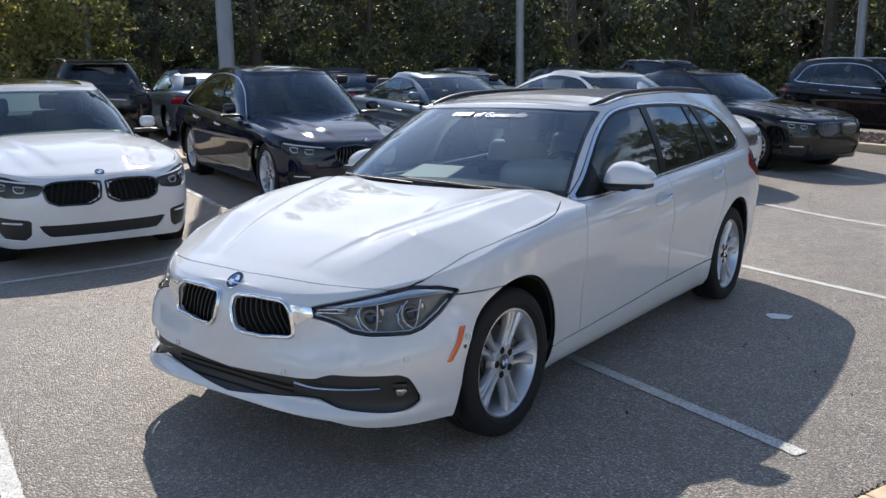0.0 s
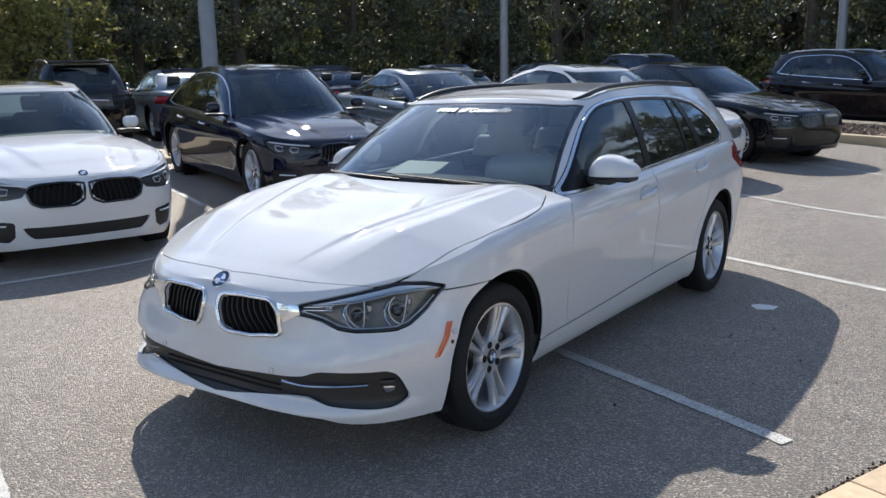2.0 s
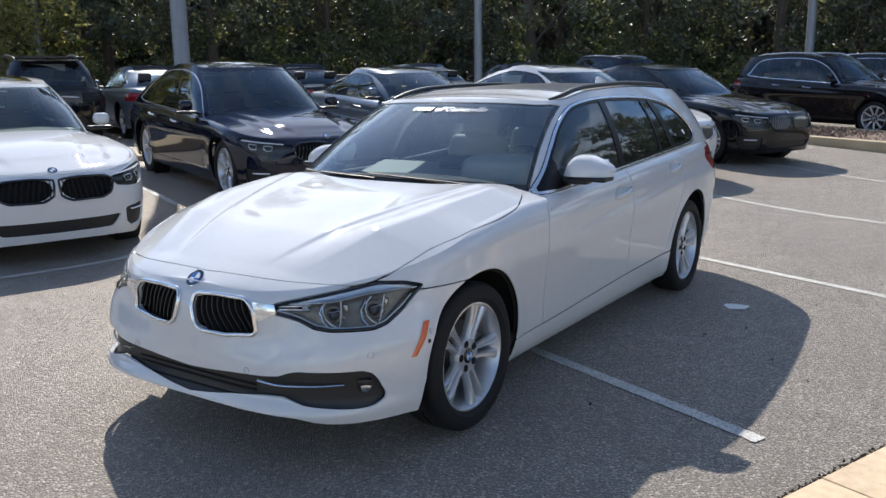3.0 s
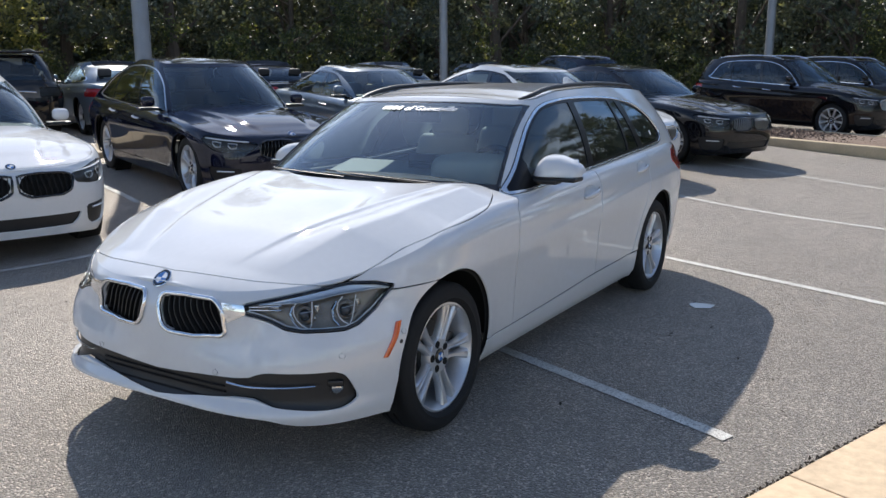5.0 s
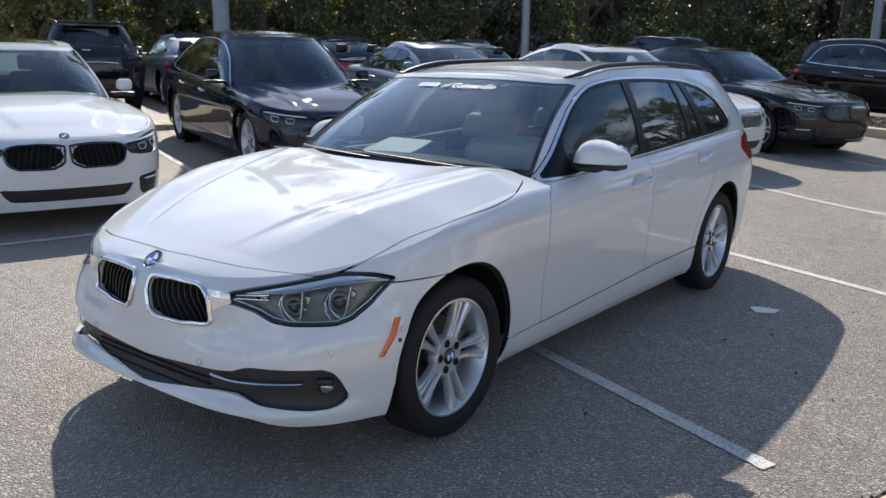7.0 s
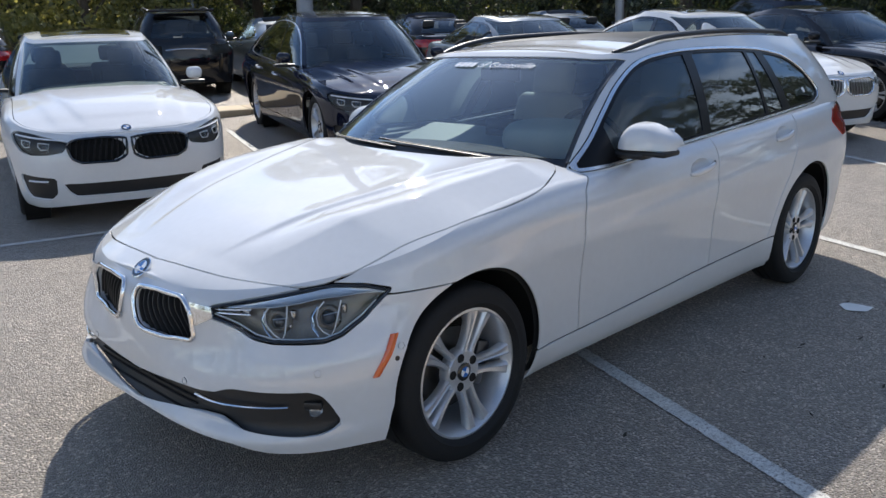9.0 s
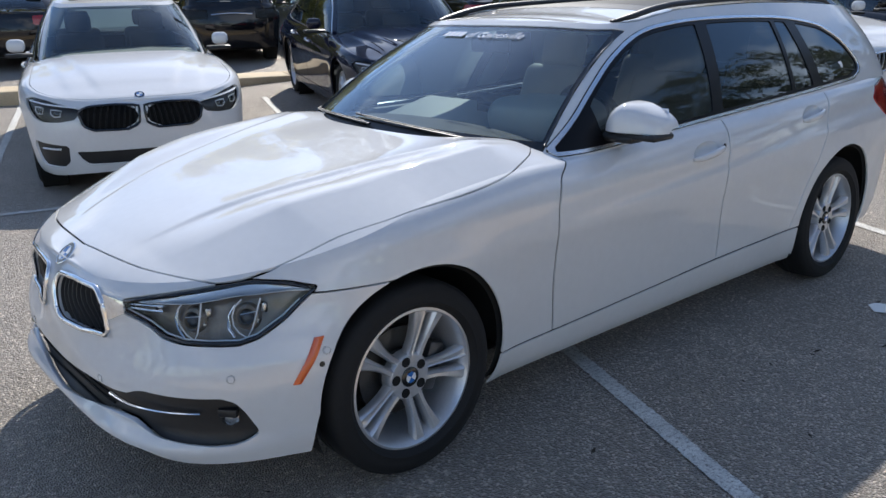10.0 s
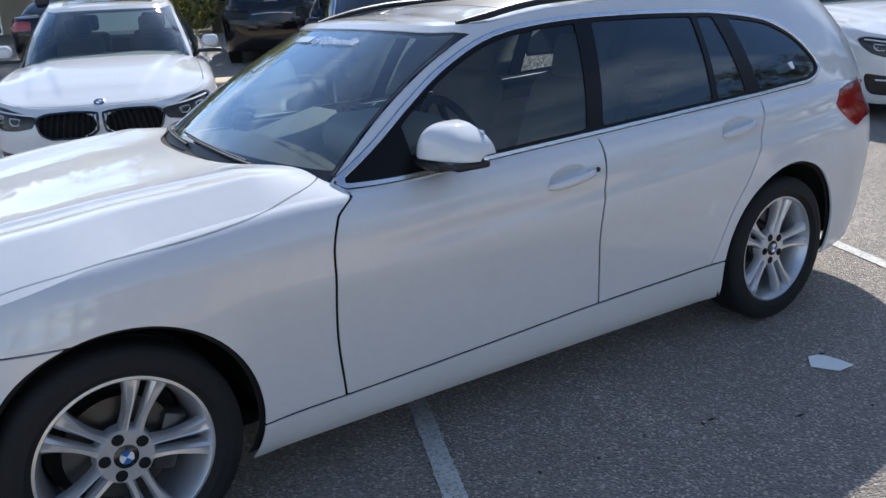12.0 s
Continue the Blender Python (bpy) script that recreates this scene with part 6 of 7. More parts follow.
    for s in (1, -1):
        panel("window_trim", edge_strip.shifted(0.003), trim or GLOSSB, car, s, 0.004)
        panel("window_frame", rest, GLOSSB, car, s, 0.004)
        panel("side_window", pane.shifted(-0.004), TINTED, car, s, 0, "tinted side window glass")
        cap = block(0.12, 0.16, 0.118, 0.048, 4)
        mir = part("door_mirror", cap, paint, car, m=pose(-0.98, s * (half + 0.005), 1.07 * hk))
        part("mirror_base", block(0.10, 0.24, 0.035, 0.014, 2, (-1.01, s * (half - 0.01), 0.98 * hk)), TRIM, mir)
    panel("roof", body.roof, paint, car, 0, 0.0)
    dark_roof = body.roof.cut(lambda P, U: polygon([(-1.55, -0.40), (-1.55, 0.40), (-2.35, 0.38), (-2.35, -0.38)], 0.03)(P[:, 0], P[:, 1]))
    panel("sunroof", dark_roof.shifted(0.003), GLOSSB, car, 0, 0.003)
    panel("roof_lining", body.roof.shifted(-0.03), BEIGE, car, 0, 0)
    if kind == "suv":
        for s in (1, -1):
            pts = []
            for k in range(15):
                x = -1.5 + (rback + 0.35 + 1.5) * k / 14
                e = [np.interp(x, body.roof_edge[::-1, 0], body.roof_edge[::-1, c]) for c in (1, 2)]
                pts.append((x, s * (e[0] - 0.05), e[1] + 0.012 + 0.03 * min(1, k / 1.5, (14 - k) / 1.5)))
            part("roof_rail", tube(pts, 0.015, 8), SATIN, car)
    dash = block(0.5, width * 0.72, 0.2, 0.06, 3)
    part("dashboard", dash, DASHM, car, m=pose(-1.06, 0, 0.90 * hk))
    for y in (0.37, -0.37):
        for x in (-1.62, -2.52):
            back_ = merge(block(0.15, 0.48, 0.62, 0.06, 3), block(0.10, 0.26, 0.18, 0.04, 3, (0.0, 0, 0.42)))
            part("seat", back_, SEATD if detail else DASHM, car, m=pose(x - 0.34, y, 0.80 * hk, 0, -16, 0))
    part("paper", block(0.004, 0.10, 0.06, 0.001, 1), ENAMEL, car, m=pose(-0.80, 0.48, 0.985 * hk, 0, -60, 0)) if detail else None
    k = R / 0.325
    for xw, s in ((0.0, 1), (0.0, -1), (-wb, 1), (-wb, -1)):
        copy_part(wheels, car, pose(xw, s * (half - 0.168), R, 0, 17 * s + 9 * xw, 0 if s > 0 else 180) @ Matrix.Diagonal((k, 1.0, k, 1)))
    return car


NARROW = make_wheel(None, pose(0, 0, -50), False, 9)
HEAD = 67.5


def facing(x, y, heading):
    """Stands a car on the sloping lot, front axle over x, y."""
    a, b = lot_z(x, y), lot_z(*(Vector((x, y)) - Vector((math.cos(radians(heading)), math.sin(radians(heading)))) * 2.85))
    return pose(x, y, a, 0, math.degrees(math.atan2(b - a, 2.85)), heading)


parked_car("saloon_car", "white saloon car with black grilles parked in a stall", facing(-1.314, -4.760, HEAD + 5), WHITE, "sedan", 4.94, 1.87, 1.525, 2.975, 0.85, 1.02, GLOSSB, wheels=NARROW, slats=VOID, lamp_in=0.485)
parked_car("hatchback_car", "navy blue fastback car with silver wheels in a stall", facing(-4.20, -4.20, HEAD + 1), NAVY, "hatch", 5.09, 1.90, 1.52, 3.07, 0.86, 0.95, GLOSSB, wheels=first, trim=SATIN, lamp_in=0.43, kid=0.84)
parked_car("saloon_car", "slate blue saloon car parked in the row", facing(-7.31, -3.92, HEAD), SLATE, "sedan", 4.66, 1.81, 1.43, 2.81, 0.80, 1.0, CHROME, wheels=NARROW)
parked_car("saloon_car", "white saloon car with chrome slatted grilles in the row", facing(-8.33, -1.58, HEAD), WHITE, "sedan", 4.94, 1.87, 1.479, 2.975, 0.85, 1.01, CHROME, wheels=NARROW, slats=SATIN)
parked_car("saloon_car", "large black saloon car in shade in the row", facing(-10.98, -0.91, HEAD), BLACKP, "sedan", 5.10, 1.90, 1.479, 3.07, 0.87, 1.01, GLOSSB, wheels=first, slats=SATIN)
parked_car("sport_utility_car", "black sport utility car with bright window line beyond the island", facing(-17.3, 0.6, HEAD), BLACKP, "suv", 4.66, 1.89, 1.68, 2.86, 0.85, 1.12, CHROME, wheels=NARROW, trim=CHROME, slats=SATIN)
parked_car("sport_utility_car", "black sport utility car with bright window line beyond the island", facing(-20.3, 1.8, HEAD), BLACKP, "suv", 4.66, 1.89, 1.68, 2.86, 0.85, 1.12, CHROME, wheels=NARROW, trim=CHROME, slats=SATIN)
rear_suv = parked_car("sport_utility_car", "black sport utility car with clear tail lamps and chrome strip", facing(-7.25, -15.05, HEAD + 180), BLACKP, "suv", 4.75, 1.89, 1.63, 2.74, 0.95, 1.06, None, LENS, wheels=NARROW)
part("tailgate_strip", tube([(-3.80 + 0.05 * (y / 0.36) ** 2, y, 0.905 - 0.02 * (y / 0.36) ** 2) for y in np.linspace(-0.36, 0.36, 9)], 0.014, 8), CHROME, rear_suv, "chrome strip across the tailgate")
part("spoiler", block(0.20, 1.16, 0.035, 0.015, 3), BLACKP, rear_suv, m=pose(-3.50, 0, 1.575, 0, 6, 0))
parked_car("saloon_car", "slate blue saloon car behind the first row", facing(-9.40, -14.5, HEAD + 180), SLATE, "sedan", 4.66, 1.81, 1.43, 2.81, 0.80, 1.0, None, wheels=NARROW, trim=CHROME)
parked_car("saloon_car", "dark saloon car with red tail lights behind the first row", facing(-4.05, -17.2, HEAD + 180), BLACKP, "sedan", 4.8, 1.83, 1.45, 2.85, 0.82, 1.02, None, wheels=NARROW)
for x, y, paint, kind, lab in ((-12.5, -13.2, BLACKP, "sedan", "black saloon car in the second row"), (-15.6, -11.9, SLATE, "sedan", "slate grey saloon car in the second row"), (-18.7, -10.7, BLACKP, "sedan", "black saloon car in the second row"), (-21.8, -9.5, NAVY, "suv", "navy sport utility car in the second row"), (-0.8, -18.4, WHITE, "sedan", "white saloon car in the second row")):
    parked_car("saloon_car" if kind == "sedan" else "sport_utility_car", lab, facing(x, y, HEAD + 180), paint, kind, 4.7, 1.85, 1.46 if kind == "sedan" else 1.66, 2.82, 0.84, 1.0 if kind == "sedan" else 1.13, None, wheels=NARROW, detail=False)
for o in (*NARROW.children_recursive, NARROW):
    bpy.data.objects.remove(o)

# ---- lines, kerbs, island, posts ----
for a, b in (((-1.135, 0.45), (-0.525, 1.935)), ((-4.35, -0.35), (-3.05, 2.75)), ((-7.45, -0.66), (-6.05, 2.75)), ((-10.75, -0.7), (-9.2, 2.75)), ((2.02, 0.9), (0.75, -2.6)), ((-4.1, -7.5), (-3.08, -5.0)), ((-1.95, -10.8), (-0.1, -5.2)), ((1.9, -4.62), (-2.6, -3.39)), ((-7.2, -6.5), (-5.9, -3.3)), ((-10.2, -5.4), (-8.8, -2.1))):
    stripe(a, b)


def strip(name, a, b, width, height, mat, label, category, joints=0.0):
    """A long raised strip from a to b, its face towards the lot rounded; a row of pieces where it is jointed."""
    a, b = Vector((*a, lot_z(*a))), Vector((*b, lot_z(*b)))
    d = b - a
    n = max(1, int(d.length / joints)) if joints else 1
    root = None
    for k in range(n):
        p = a + d * ((k + 0.5) / n)
        bm = block(d.length / n - (0.008 if joints else 0), width, height + 0.1, min(0.025, height * 0.3), 3, (0, 0, height / 2 - 0.05))
        ob = part(name if k == 0 else "kerb_stone", bm, mat, None, m=pose(p.x, p.y, p.z, 0, -math.degrees(math.atan2(d.z, d.xy.length)), math.degrees(math.atan2(d.y, d.x))))
        if k == 0:
            root = tagged(ob, label, category, kind="structure")
        else:
            ob.parent = root
    return root


foot = Vector((-0.07, 2.13, 0))
perp = Vector((0.355, 0.935, 0))
FOOT = 0.01                              # edge of the footway from its datum
run = lambda s, off: tuple((foot + ALONG * s + perp * off).xy)
strip("pavement", run(-9, FOOT + 0.95), run(12.5, FOOT + 0.95), 1.90, 0.018, PATH_C, "tan concrete footway beside the car park", "pavement", 1.5)
# planted island at the end of the row
isl = Vector((-14.0, -0.6, 0))
at_i = lambda s, off: tuple((isl + perp * s + ALONG * off).xy)
strip("kerb", at_i(-3.5, 0.08), at_i(7, 0.08), 0.16, 0.15, CONCRETE, "pale concrete kerb of the planted island", "kerb", 3.0)
strip("kerb", at_i(-3.5, 2.35), at_i(7, 2.35), 0.16, 0.15, CONCRETE, "pale concrete kerb of the planted island", "kerb", 3.0)
strip("kerb", at_i(7.08, 0.0), at_i(7.08, 2.43), 0.16, 0.15, CONCRETE, "pale concrete kerb of the planted island", "kerb")
mulch = strip("planting_bed", at_i(-3.5, 1.215), at_i(7, 1.215), 2.1, 0.13, GRAVEL, "brown mulch bed inside the island kerbs", "planting bed")
chips = []
faces = []
rnd = random.Random(5)
for k in range(5200):
    s, off = rnd.uniform(-3.4, 6.9), rnd.uniform(0.2, 2.2)
    c = isl + perp * s + ALONG * off
    r = rnd.uniform(0.02, 0.055)
    t = rnd.uniform(0, 6.28)
    n0 = len(chips)
    for a, h in ((t, 0.0), (t + 2.1, 0.0), (t + 4.2, 0.0)):
        chips.append((c.x + r * math.cos(a), c.y + r * math.sin(a), 0.128 + h + lot_z(c.x, c.y)))
    chips.append((c.x, c.y, lot_z(c.x, c.y) + 0.13 + r * rnd.uniform(0.5, 1.1)))
    faces += [(n0, n0 + 1, n0 + 3), (n0 + 1, n0 + 2, n0 + 3), (n0 + 2, n0, n0 + 3)]
me = bpy.data.meshes.new("mulch_chips")
me.from_pydata(chips, [], faces)
me.materials.append(GRAVEL)
tagged(new("mulch_chips", me), "brown bark and stone chips over the island bed", "mulch", kind="stuff")
# tan concrete median behind the first row
med = Vector((-4.98, -9.12, 0))
strip("median", tuple((med - ALONG * 9).xy), tuple((med + ALONG * 16).xy), 0.9, 0.14, CONCRETE, "tan concrete median between the parking rows", "median", 3.0)
# lamp posts on round concrete feet
for x, y, r in ((-7.4, -10.05, 0.15), (-14.9, -8.3, 0.10), (-21.5, -2.0, 0.115), (-12.7, -23.6, 0.11)):
    z = lot_z(x, y)
    post = part("lamp_post", lathe([(0.0, 0.0), (r * 1.1, 0.0), (r * 1.08, 0.1), (r, 0.12), (r * 0.92, 5.2), (0.0, 5.2)], 24, "z"), GALV, None, m=pose(x, y, z + 0.5))
    tagged(post, "tall grey steel lamp post on a concrete foot", "lamp post", "lamp posts")
    part("foot", lathe([(0.0, 0.0), (r + 0.16, 0.0), (r + 0.16, 0.60), (r + 0.13, 0.65), (0.0, 0.65)], 28, "z"), CONCRETE, post, m=pose(x, y, z - 0.05))
    part("lamp_head", block(0.6, 0.3, 0.12, 0.04, 2), GALV, post, m=pose(x + 0.2, y + 0.2, z + 5.72, 0, 0, 50))
# litter: fallen leaves and twigs on the asphalt
rnd = random.Random(11)
bits, fc = [], []
for k in range(55):
    x, y = rnd.uniform(-4.5, 2.2), rnd.uniform(-2.6, 2.0)
    if rnd.random() < 0.45:
        x, y = rnd.uniform(-4.5, -0.5), rnd.uniform(1.1, 2.1)
    a, l, w = rnd.uniform(0, 6.28), rnd.uniform(0.008, 0.024), rnd.uniform(0.003, 0.008)
    n0 = len(bits)
    for u, v, h in ((-l, 0, 0.002), (0, -w, 0.004), (l, 0, 0.009), (0, w, 0.006)):
        bits.append((x + u * math.cos(a) - v * math.sin(a), y + u * math.sin(a) + v * math.cos(a), h))
    fc.append((n0, n0 + 1, n0 + 2, n0 + 3))
# crumbs of asphalt and soil along the edge of the footway
for k in range(2600):
    c = foot + ALONG * rnd.uniform(-3, 5) + perp * (FOOT + rnd.gauss(-0.010, 0.011))
    a, l, h = rnd.uniform(0, 6.28), rnd.uniform(0.004, 0.010), rnd.uniform(0.004, 0.020) if k % 9 == 0 else rnd.uniform(0.003, 0.010)
    n0 = len(bits)
    bits += [(c.x + l * math.cos(a + q), c.y + l * math.sin(a + q), 0.0) for q in (0, 2.1, 4.2)] + [(c.x, c.y, h)]
    fc += [(n0, n0 + 1, n0 + 3), (n0 + 1, n0 + 2, n0 + 3), (n0 + 2, n0, n0 + 3)]
me = bpy.data.meshes.new("fallen_leaves")
me.from_pydata(bits, [], fc)
me.materials.append(DEADLEAF)
tagged(new("fallen_leaves", me), "dry leaves and crumbs scattered on the asphalt", "litter", kind="stuff")

# patch of sunlight in the shade beside the car, put in as a pale plate
bm = bmesh.new()
rim_ = [bm.verts.new((x, y, 0.0015)) for x, y in ((-2.549, 1.205), (-2.606, 1.222), (-2.617, 1.297), (-2.613, 1.362), (-2.523, 1.356), (-2.476, 1.266))]
bm.faces.new(rim_)
bmesh.ops.recalc_face_normals(bm, faces=bm.faces)
top = bmesh.ops.extrude_face_region(bm, geom=bm.faces[:])
bmesh.ops.translate(bm, vec=(0, 0, 0.0022), verts=[v for v in top["geom"] if isinstance(v, bmesh.types.BMVert)])
bmesh.ops.recalc_face_normals(bm, faces=bm.faces)
tagged(part("paper_scrap", bm, SUNPATCH, None, smooth=False), "pale thin plate standing for a patch of sunlight on asphalt", "litter")

# ---- trees ----
def leaf_material(name, dark, middle, light, through_=0.22):
    """Leaves that differ one by one in tone and let some light through."""
    m = bpy.data.materials.new(name)
    m.use_nodes = True
    n, l = m.node_tree.nodes, m.node_tree.links
    b = n["Principled BSDF"]
    geo, ramp = n.new("ShaderNodeNewGeometry"), n.new("ShaderNodeValToRGB")
    ramp.color_ramp.elements[0].color, ramp.color_ramp.elements[1].color = (*dark, 1), (*light, 1)
    mid = ramp.color_ramp.elements.new(0.72)
    mid.color = (*middle, 1)
    l.new(geo.outputs["Random Per Island"], ramp.inputs["Fac"])
    l.new(ramp.outputs["Color"], b.inputs["Base Color"])
    b.inputs["Roughness"].default_value = 0.5
    thru, both, bright = n.new("ShaderNodeBsdfTranslucent"), n.new("ShaderNodeMixShader"), n.new("ShaderNodeVectorMath")
    bright.operation = "MULTIPLY"
    bright.inputs[1].default_value = (2.2, 2.0, 1.0)
    l.new(ramp.outputs["Color"], bright.inputs[0])
    l.new(bright.outputs["Vector"], thru.inputs["Color"])
    both.inputs[0].default_value = through_
    l.new(b.outputs[0], both.inputs[1])
    l.new(thru.outputs[0], both.inputs[2])
    l.new(both.outputs[0], n["Material Output"].inputs["Surface"])
    return m


# the few pale leaves of these two put flecks of sun into colour
LEAF = leaf_material("leaf", (0.054, 0.068, 0.055), (0.096, 0.112, 0.080), (0.22, 0.23, 0.145))
VINE = leaf_material("vine_leaf", (0.03, 0.045, 0.02), (0.07, 0.09, 0.035), (0.26, 0.27, 0.11), 0.35)
# olive leaves made paler: the veil of glare is put into their colour
OLIVE = leaf_material("olive_leaf", (0.13, 0.14, 0.06), (0.22, 0.22, 0.11), (0.34, 0.33, 0.19), 0.55)


def leaf_cloud(clumps, per, spread, size, seed):
    """Many small folded leaves scattered in clumps given as centre and radius."""
    r = np.random.RandomState(seed)
    cs = np.array([c for c, _ in clumps]).repeat(per, 0)
    rad = np.array([q for _, q in clumps]).repeat(per)
    n = len(cs)
    d = r.normal(size=(n, 3))
    d /= np.linalg.norm(d, axis=1, keepdims=True)
    c = cs + d * (rad * r.uniform(0.35, 1.0, n) ** 0.6)[:, None] * np.array([1, 1, 0.75])
    a = r.normal(size=(n, 3))
    a /= np.linalg.norm(a, axis=1, keepdims=True)
    b = np.cross(a, r.normal(size=(n, 3)))
    b /= np.linalg.norm(b, axis=1, keepdims=True)
    s = (size * r.uniform(0.6, 1.4, n))[:, None]
    P = np.stack([c - a * s, c + b * s * 0.5, c + a * s, c - b * s * 0.5], 1).reshape(-1, 3)
    F = np.arange(n * 4).reshape(-1, 4)
    return P, F


def tree(x, y, height, spread, seed, bare=0.25, leaf=None, label="dense dark green broad-leaved tree behind the car park"):
    """Broad-leaved tree: tapered trunk, limbs, uneven crown of leaf clumps that starts low."""
    r = random.Random(seed)
    t = thing("tree", label, "tree", "tree belt")
    limbs = []
    lean_ = (r.uniform(-0.4, 0.4), r.uniform(-0.4, 0.4))
    trunk = [(lean_[0] * k / 6, lean_[1] * k / 6, height * 0.62 * k / 6) for k in range(7)]
    limbs.append(tube(trunk, [0.20 * (1 - 0.75 * k / 6) * height / 9 for k in range(7)], 9))
    clumps = []
    for k in range(11):
        z = height * r.uniform(0.15, 0.6)
        f = z / (height * 0.62)
        a = r.uniform(0, 6.28)
        l = spread * r.uniform(0.5, 0.95)
        s0 = Vector((lean_[0] * f, lean_[1] * f, z))
        e0 = s0 + Vector((math.cos(a) * l, math.sin(a) * l, height * r.uniform(0.05, 0.28)))
        limbs.append(tube([s0, s0.lerp(e0, 0.5) + Vector((0, 0, 0.2)), e0], [0.06, 0.04, 0.015], 6))
        clumps.append(((e0.x, e0.y, e0.z), r.uniform(0.5, 1.0)))
    for k in range(46):
        a, q = r.uniform(0, 6.28), r.uniform(0.2, 1.0) ** 0.6
        z = height * r.uniform(bare * 0.3, 1.0)
        w = spread * math.sin(math.pi * min(0.97, max(0.14, z / height))) ** 0.55 * q
        clumps.append(((math.cos(a) * w + lean_[0], math.sin(a) * w + lean_[1], z), r.uniform(0.45, 1.05)))
    tr = part("trunk", merge(*limbs), BARK, t)
    P, F = leaf_cloud(clumps, 130, 1.0, 0.095, seed)
    me = bpy.data.meshes.new("crown")
    me.from_pydata(P.tolist(), [], F.tolist())
    me.materials.append(leaf or LEAF)
    cr = new("crown", me)
    cr.parent = t
    t.matrix_basis = pose(x, y, 0)
    return t


rnd = random.Random(21)
kinds = [tree(0, 0, h, sp, 40 + k) for k, (h, sp) in enumerate(((9.5, 2.9), (11, 3.2), (8.5, 3.0), (12, 3.3), (10, 2.7)))]
eye0 = Vector((2.0, 2.6, 0))
count = 0
for ring, (dist, step, b0, b1) in enumerate(((33, 4.2, 172, 282), (37.5, 4.2, 170, 284), (42, 4.6, 168, 288), (38, 7.5, -70, 165))):
    bearing = b0
    while bearing < b1:
        dd = dist + rnd.uniform(-1.2, 1.2)
        if 254.0 < bearing < 276.0:
            bearing = 276.0
        p = eye0 + Vector((math.cos(radians(bearing)), math.sin(radians(bearing)), 0)) * dd
        mtx = pose(p.x, p.y, lot_z(p.x, p.y) - 0.05, 0, 0, rnd.uniform(0, 360))
        k = rnd.randrange(5)
        if count < 5:
            k = count
            kinds[k].matrix_basis = mtx
        else:
            copy_thing(kinds[k], mtx)
        count += 1
        bearing += math.degrees(step / dist) * rnd.uniform(0.85, 1.15)
for k, (x, y, h) in enumerate(((-8.6, -22.4, 7.5), (-11.4, -23.2, 8.5), (-5.6, -22.5, 8.0))):
    t = tree(0, 0, h, 2.6, 61 + k, 0.1, OLIVE, "olive green tree in front of the dark belt, glare in its paler leaf colour")
    t.matrix_basis = pose(x, y, lot_z(x, y) - 0.05)
for k, (bearing, dd) in enumerate(((96, 29), (106, 31), (114, 29), (121, 32), (128, 29), (135, 30), (141, 28), (147, 30), (153, 28), (159, 30), (165, 28), (171, 30))):
    p = eye0 + Vector((math.cos(radians(bearing)), math.sin(radians(bearing)), 0)) * dd
    copy_thing(kinds[(k * 3 + 1) % 5], pose(p.x, p.y, lot_z(p.x, p.y) - 0.05, 0, 0, 67 * k) @ Matrix.Diagonal((1.15, 1.15, 1.1, 1)))
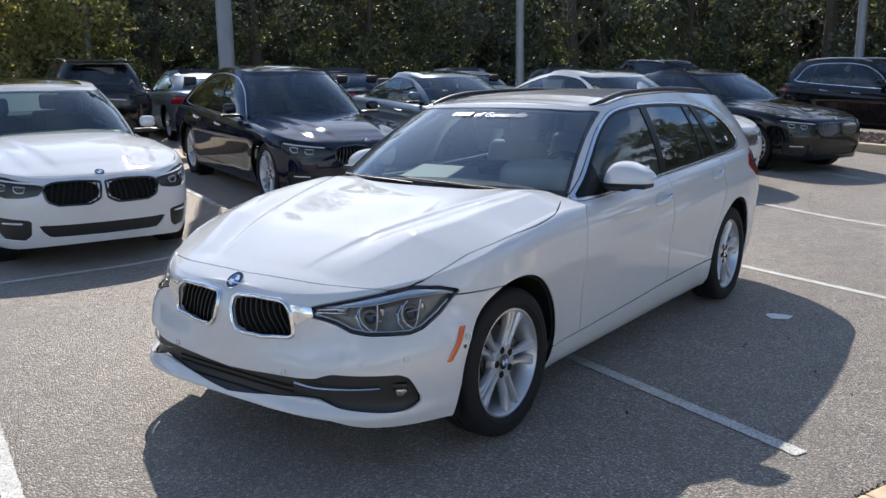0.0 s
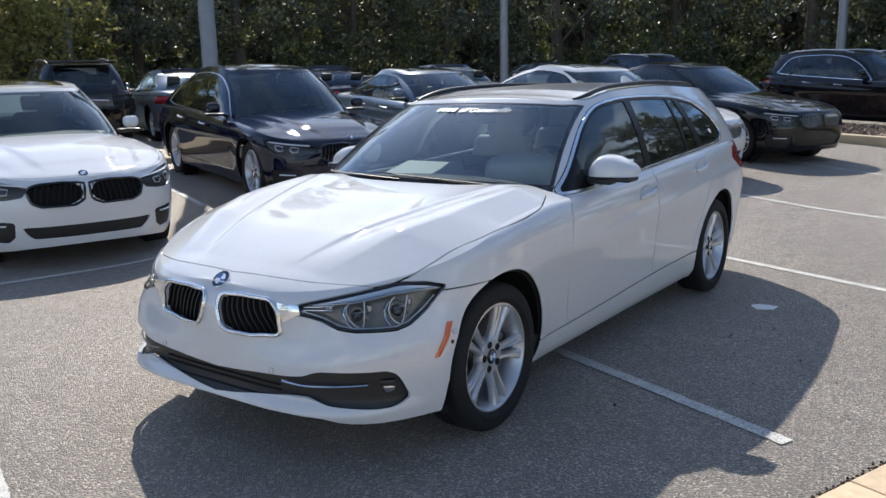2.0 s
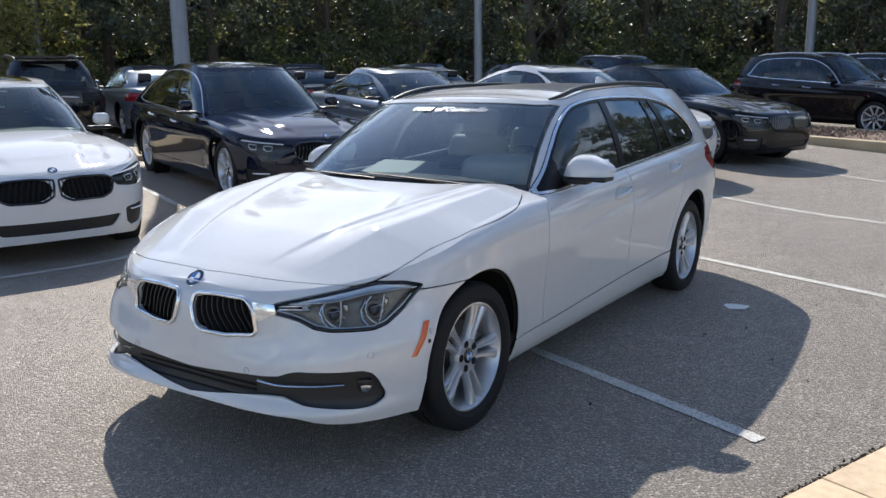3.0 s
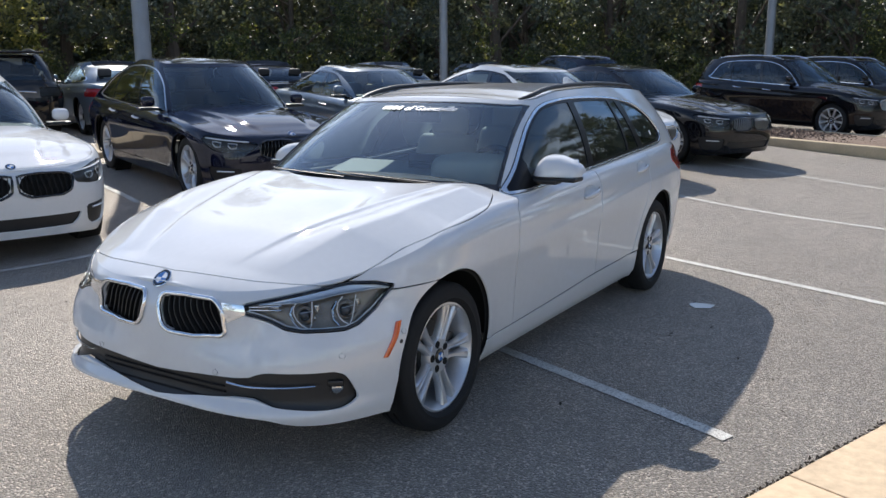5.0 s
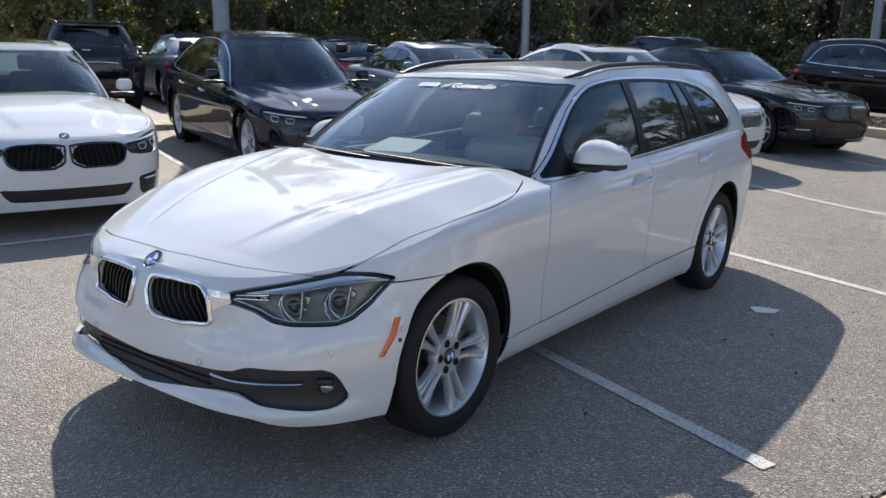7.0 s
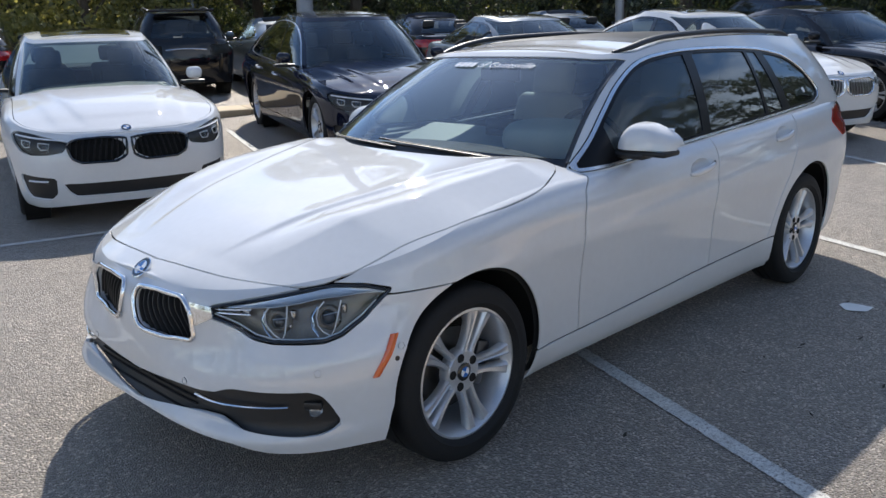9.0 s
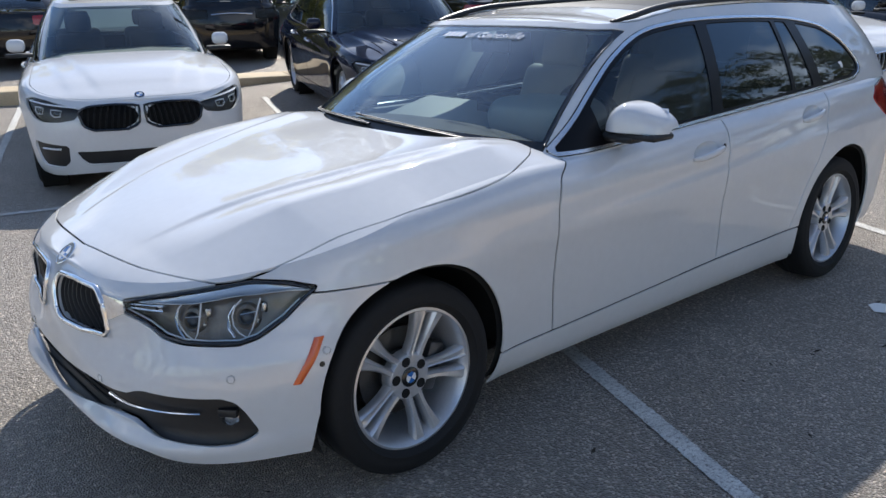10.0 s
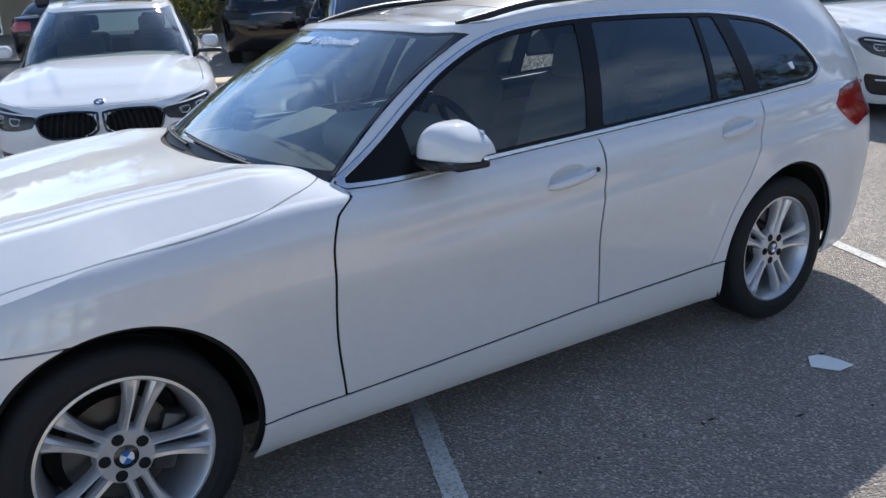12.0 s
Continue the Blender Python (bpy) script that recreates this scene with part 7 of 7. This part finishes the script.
# pale building past the end of the tree belt
def low_building():
    """Rendered wall with square columns, a dark shopfront and a flat roof with a deep fascia."""
    m = pose(-6.6, -35.4, lot_z(-6.6, -35.4), 0, 0, 168.0)
    b = thing("building", "beige rendered low building with white columns beyond the cars", "building", m=m)
    part("wall", merge(block(3.6, 0.3, 5.0, 0.02, 1, (-0.4, 0, 2.5)), block(2.4, 0.3, 1.4, 0.02, 1, (-3.4, 0, 4.3)), block(9.0, 0.3, 5.0, 0.02, 1, (-9.1, 0, 2.5)), block(14.6, 0.3, 0.5, 0.02, 1, (-6.0, -6.0, 2.5))), STUCCO, b)
    part("roof", merge(block(16.0, 8.0, 0.25, 0.04, 2, (-6.0, -3.0, 5.12)), block(16.0, 0.2, 0.6, 0.03, 2, (-6.0, 1.0, 5.1))), STUCCOW, b, "white roof fascia")
    for x in (1.35, -1.9, -5.2, -9.4):
        part("column", block(0.38, 0.38, 5.0, 0.03, 2, (x, 0.75, 2.5)), STUCCOW, b, "white square column")
    win = part("window", merge(block(2.4, 0.06, 0.10, 0.01, 1, (-3.4, -0.02, 3.56)), block(2.4, 0.06, 0.10, 0.01, 1, (-3.4, -0.02, 0.05)), *[block(0.08, 0.06, 3.6, 0.01, 1, (x, -0.02, 1.8)) for x in (-4.56, -3.4, -2.24)]), SATIN, b)
    for x in (-3.98, -2.82):
        part("pane", block(1.08, 0.012, 3.4, 0.002, 1, (x, -0.02, 1.8)), GLOSSB, win, "dark shopfront glass")


low_building()
# low undergrowth along the foot of the trees
clumps = []
for k in range(70):
    b, tall = radians(rnd.uniform(168, 253)), rnd.uniform(0.8, 4.2) * rnd.random() ** 0.4
    d = 30.0 + rnd.random() * 2.5
    for j in range(int(5 + tall * 5)):
        bb, z = b + rnd.gauss(0, 0.012), tall * rnd.random()
        x, y = eye0.x + d * math.cos(bb), eye0.y + d * math.sin(bb)
        clumps.append(((x, y, lot_z(x, y) + 0.2 + z), rnd.uniform(0.2, 0.5)))
P, F = leaf_cloud(clumps, 44, 1.0, 0.06, 77)
me = bpy.data.meshes.new("undergrowth")
me.from_pydata(P.tolist(), [], F.tolist())
me.materials.append(VINE)
tagged(new("undergrowth", me), "sunlit undergrowth and vines along the tree belt", "bushes", kind="stuff")
# deeper woods that close the belt behind
clumps = []
for k in range(3400):
    b = radians(rnd.uniform(160, 296))
    d = 46 + rnd.random() * 5
    clumps.append(((eye0.x + d * math.cos(b), eye0.y + d * math.sin(b), 0.4 + rnd.uniform(0, 9.0)), rnd.uniform(0.9, 1.7)))
P, F = leaf_cloud(clumps, 60, 1.0, 0.42, 78)
me = bpy.data.meshes.new("woods")
me.from_pydata(P.tolist(), [], F.tolist())
me.materials.append(LEAF)
tagged(new("woods", me), "dark woods behind the tree belt", "woods", kind="stuff")
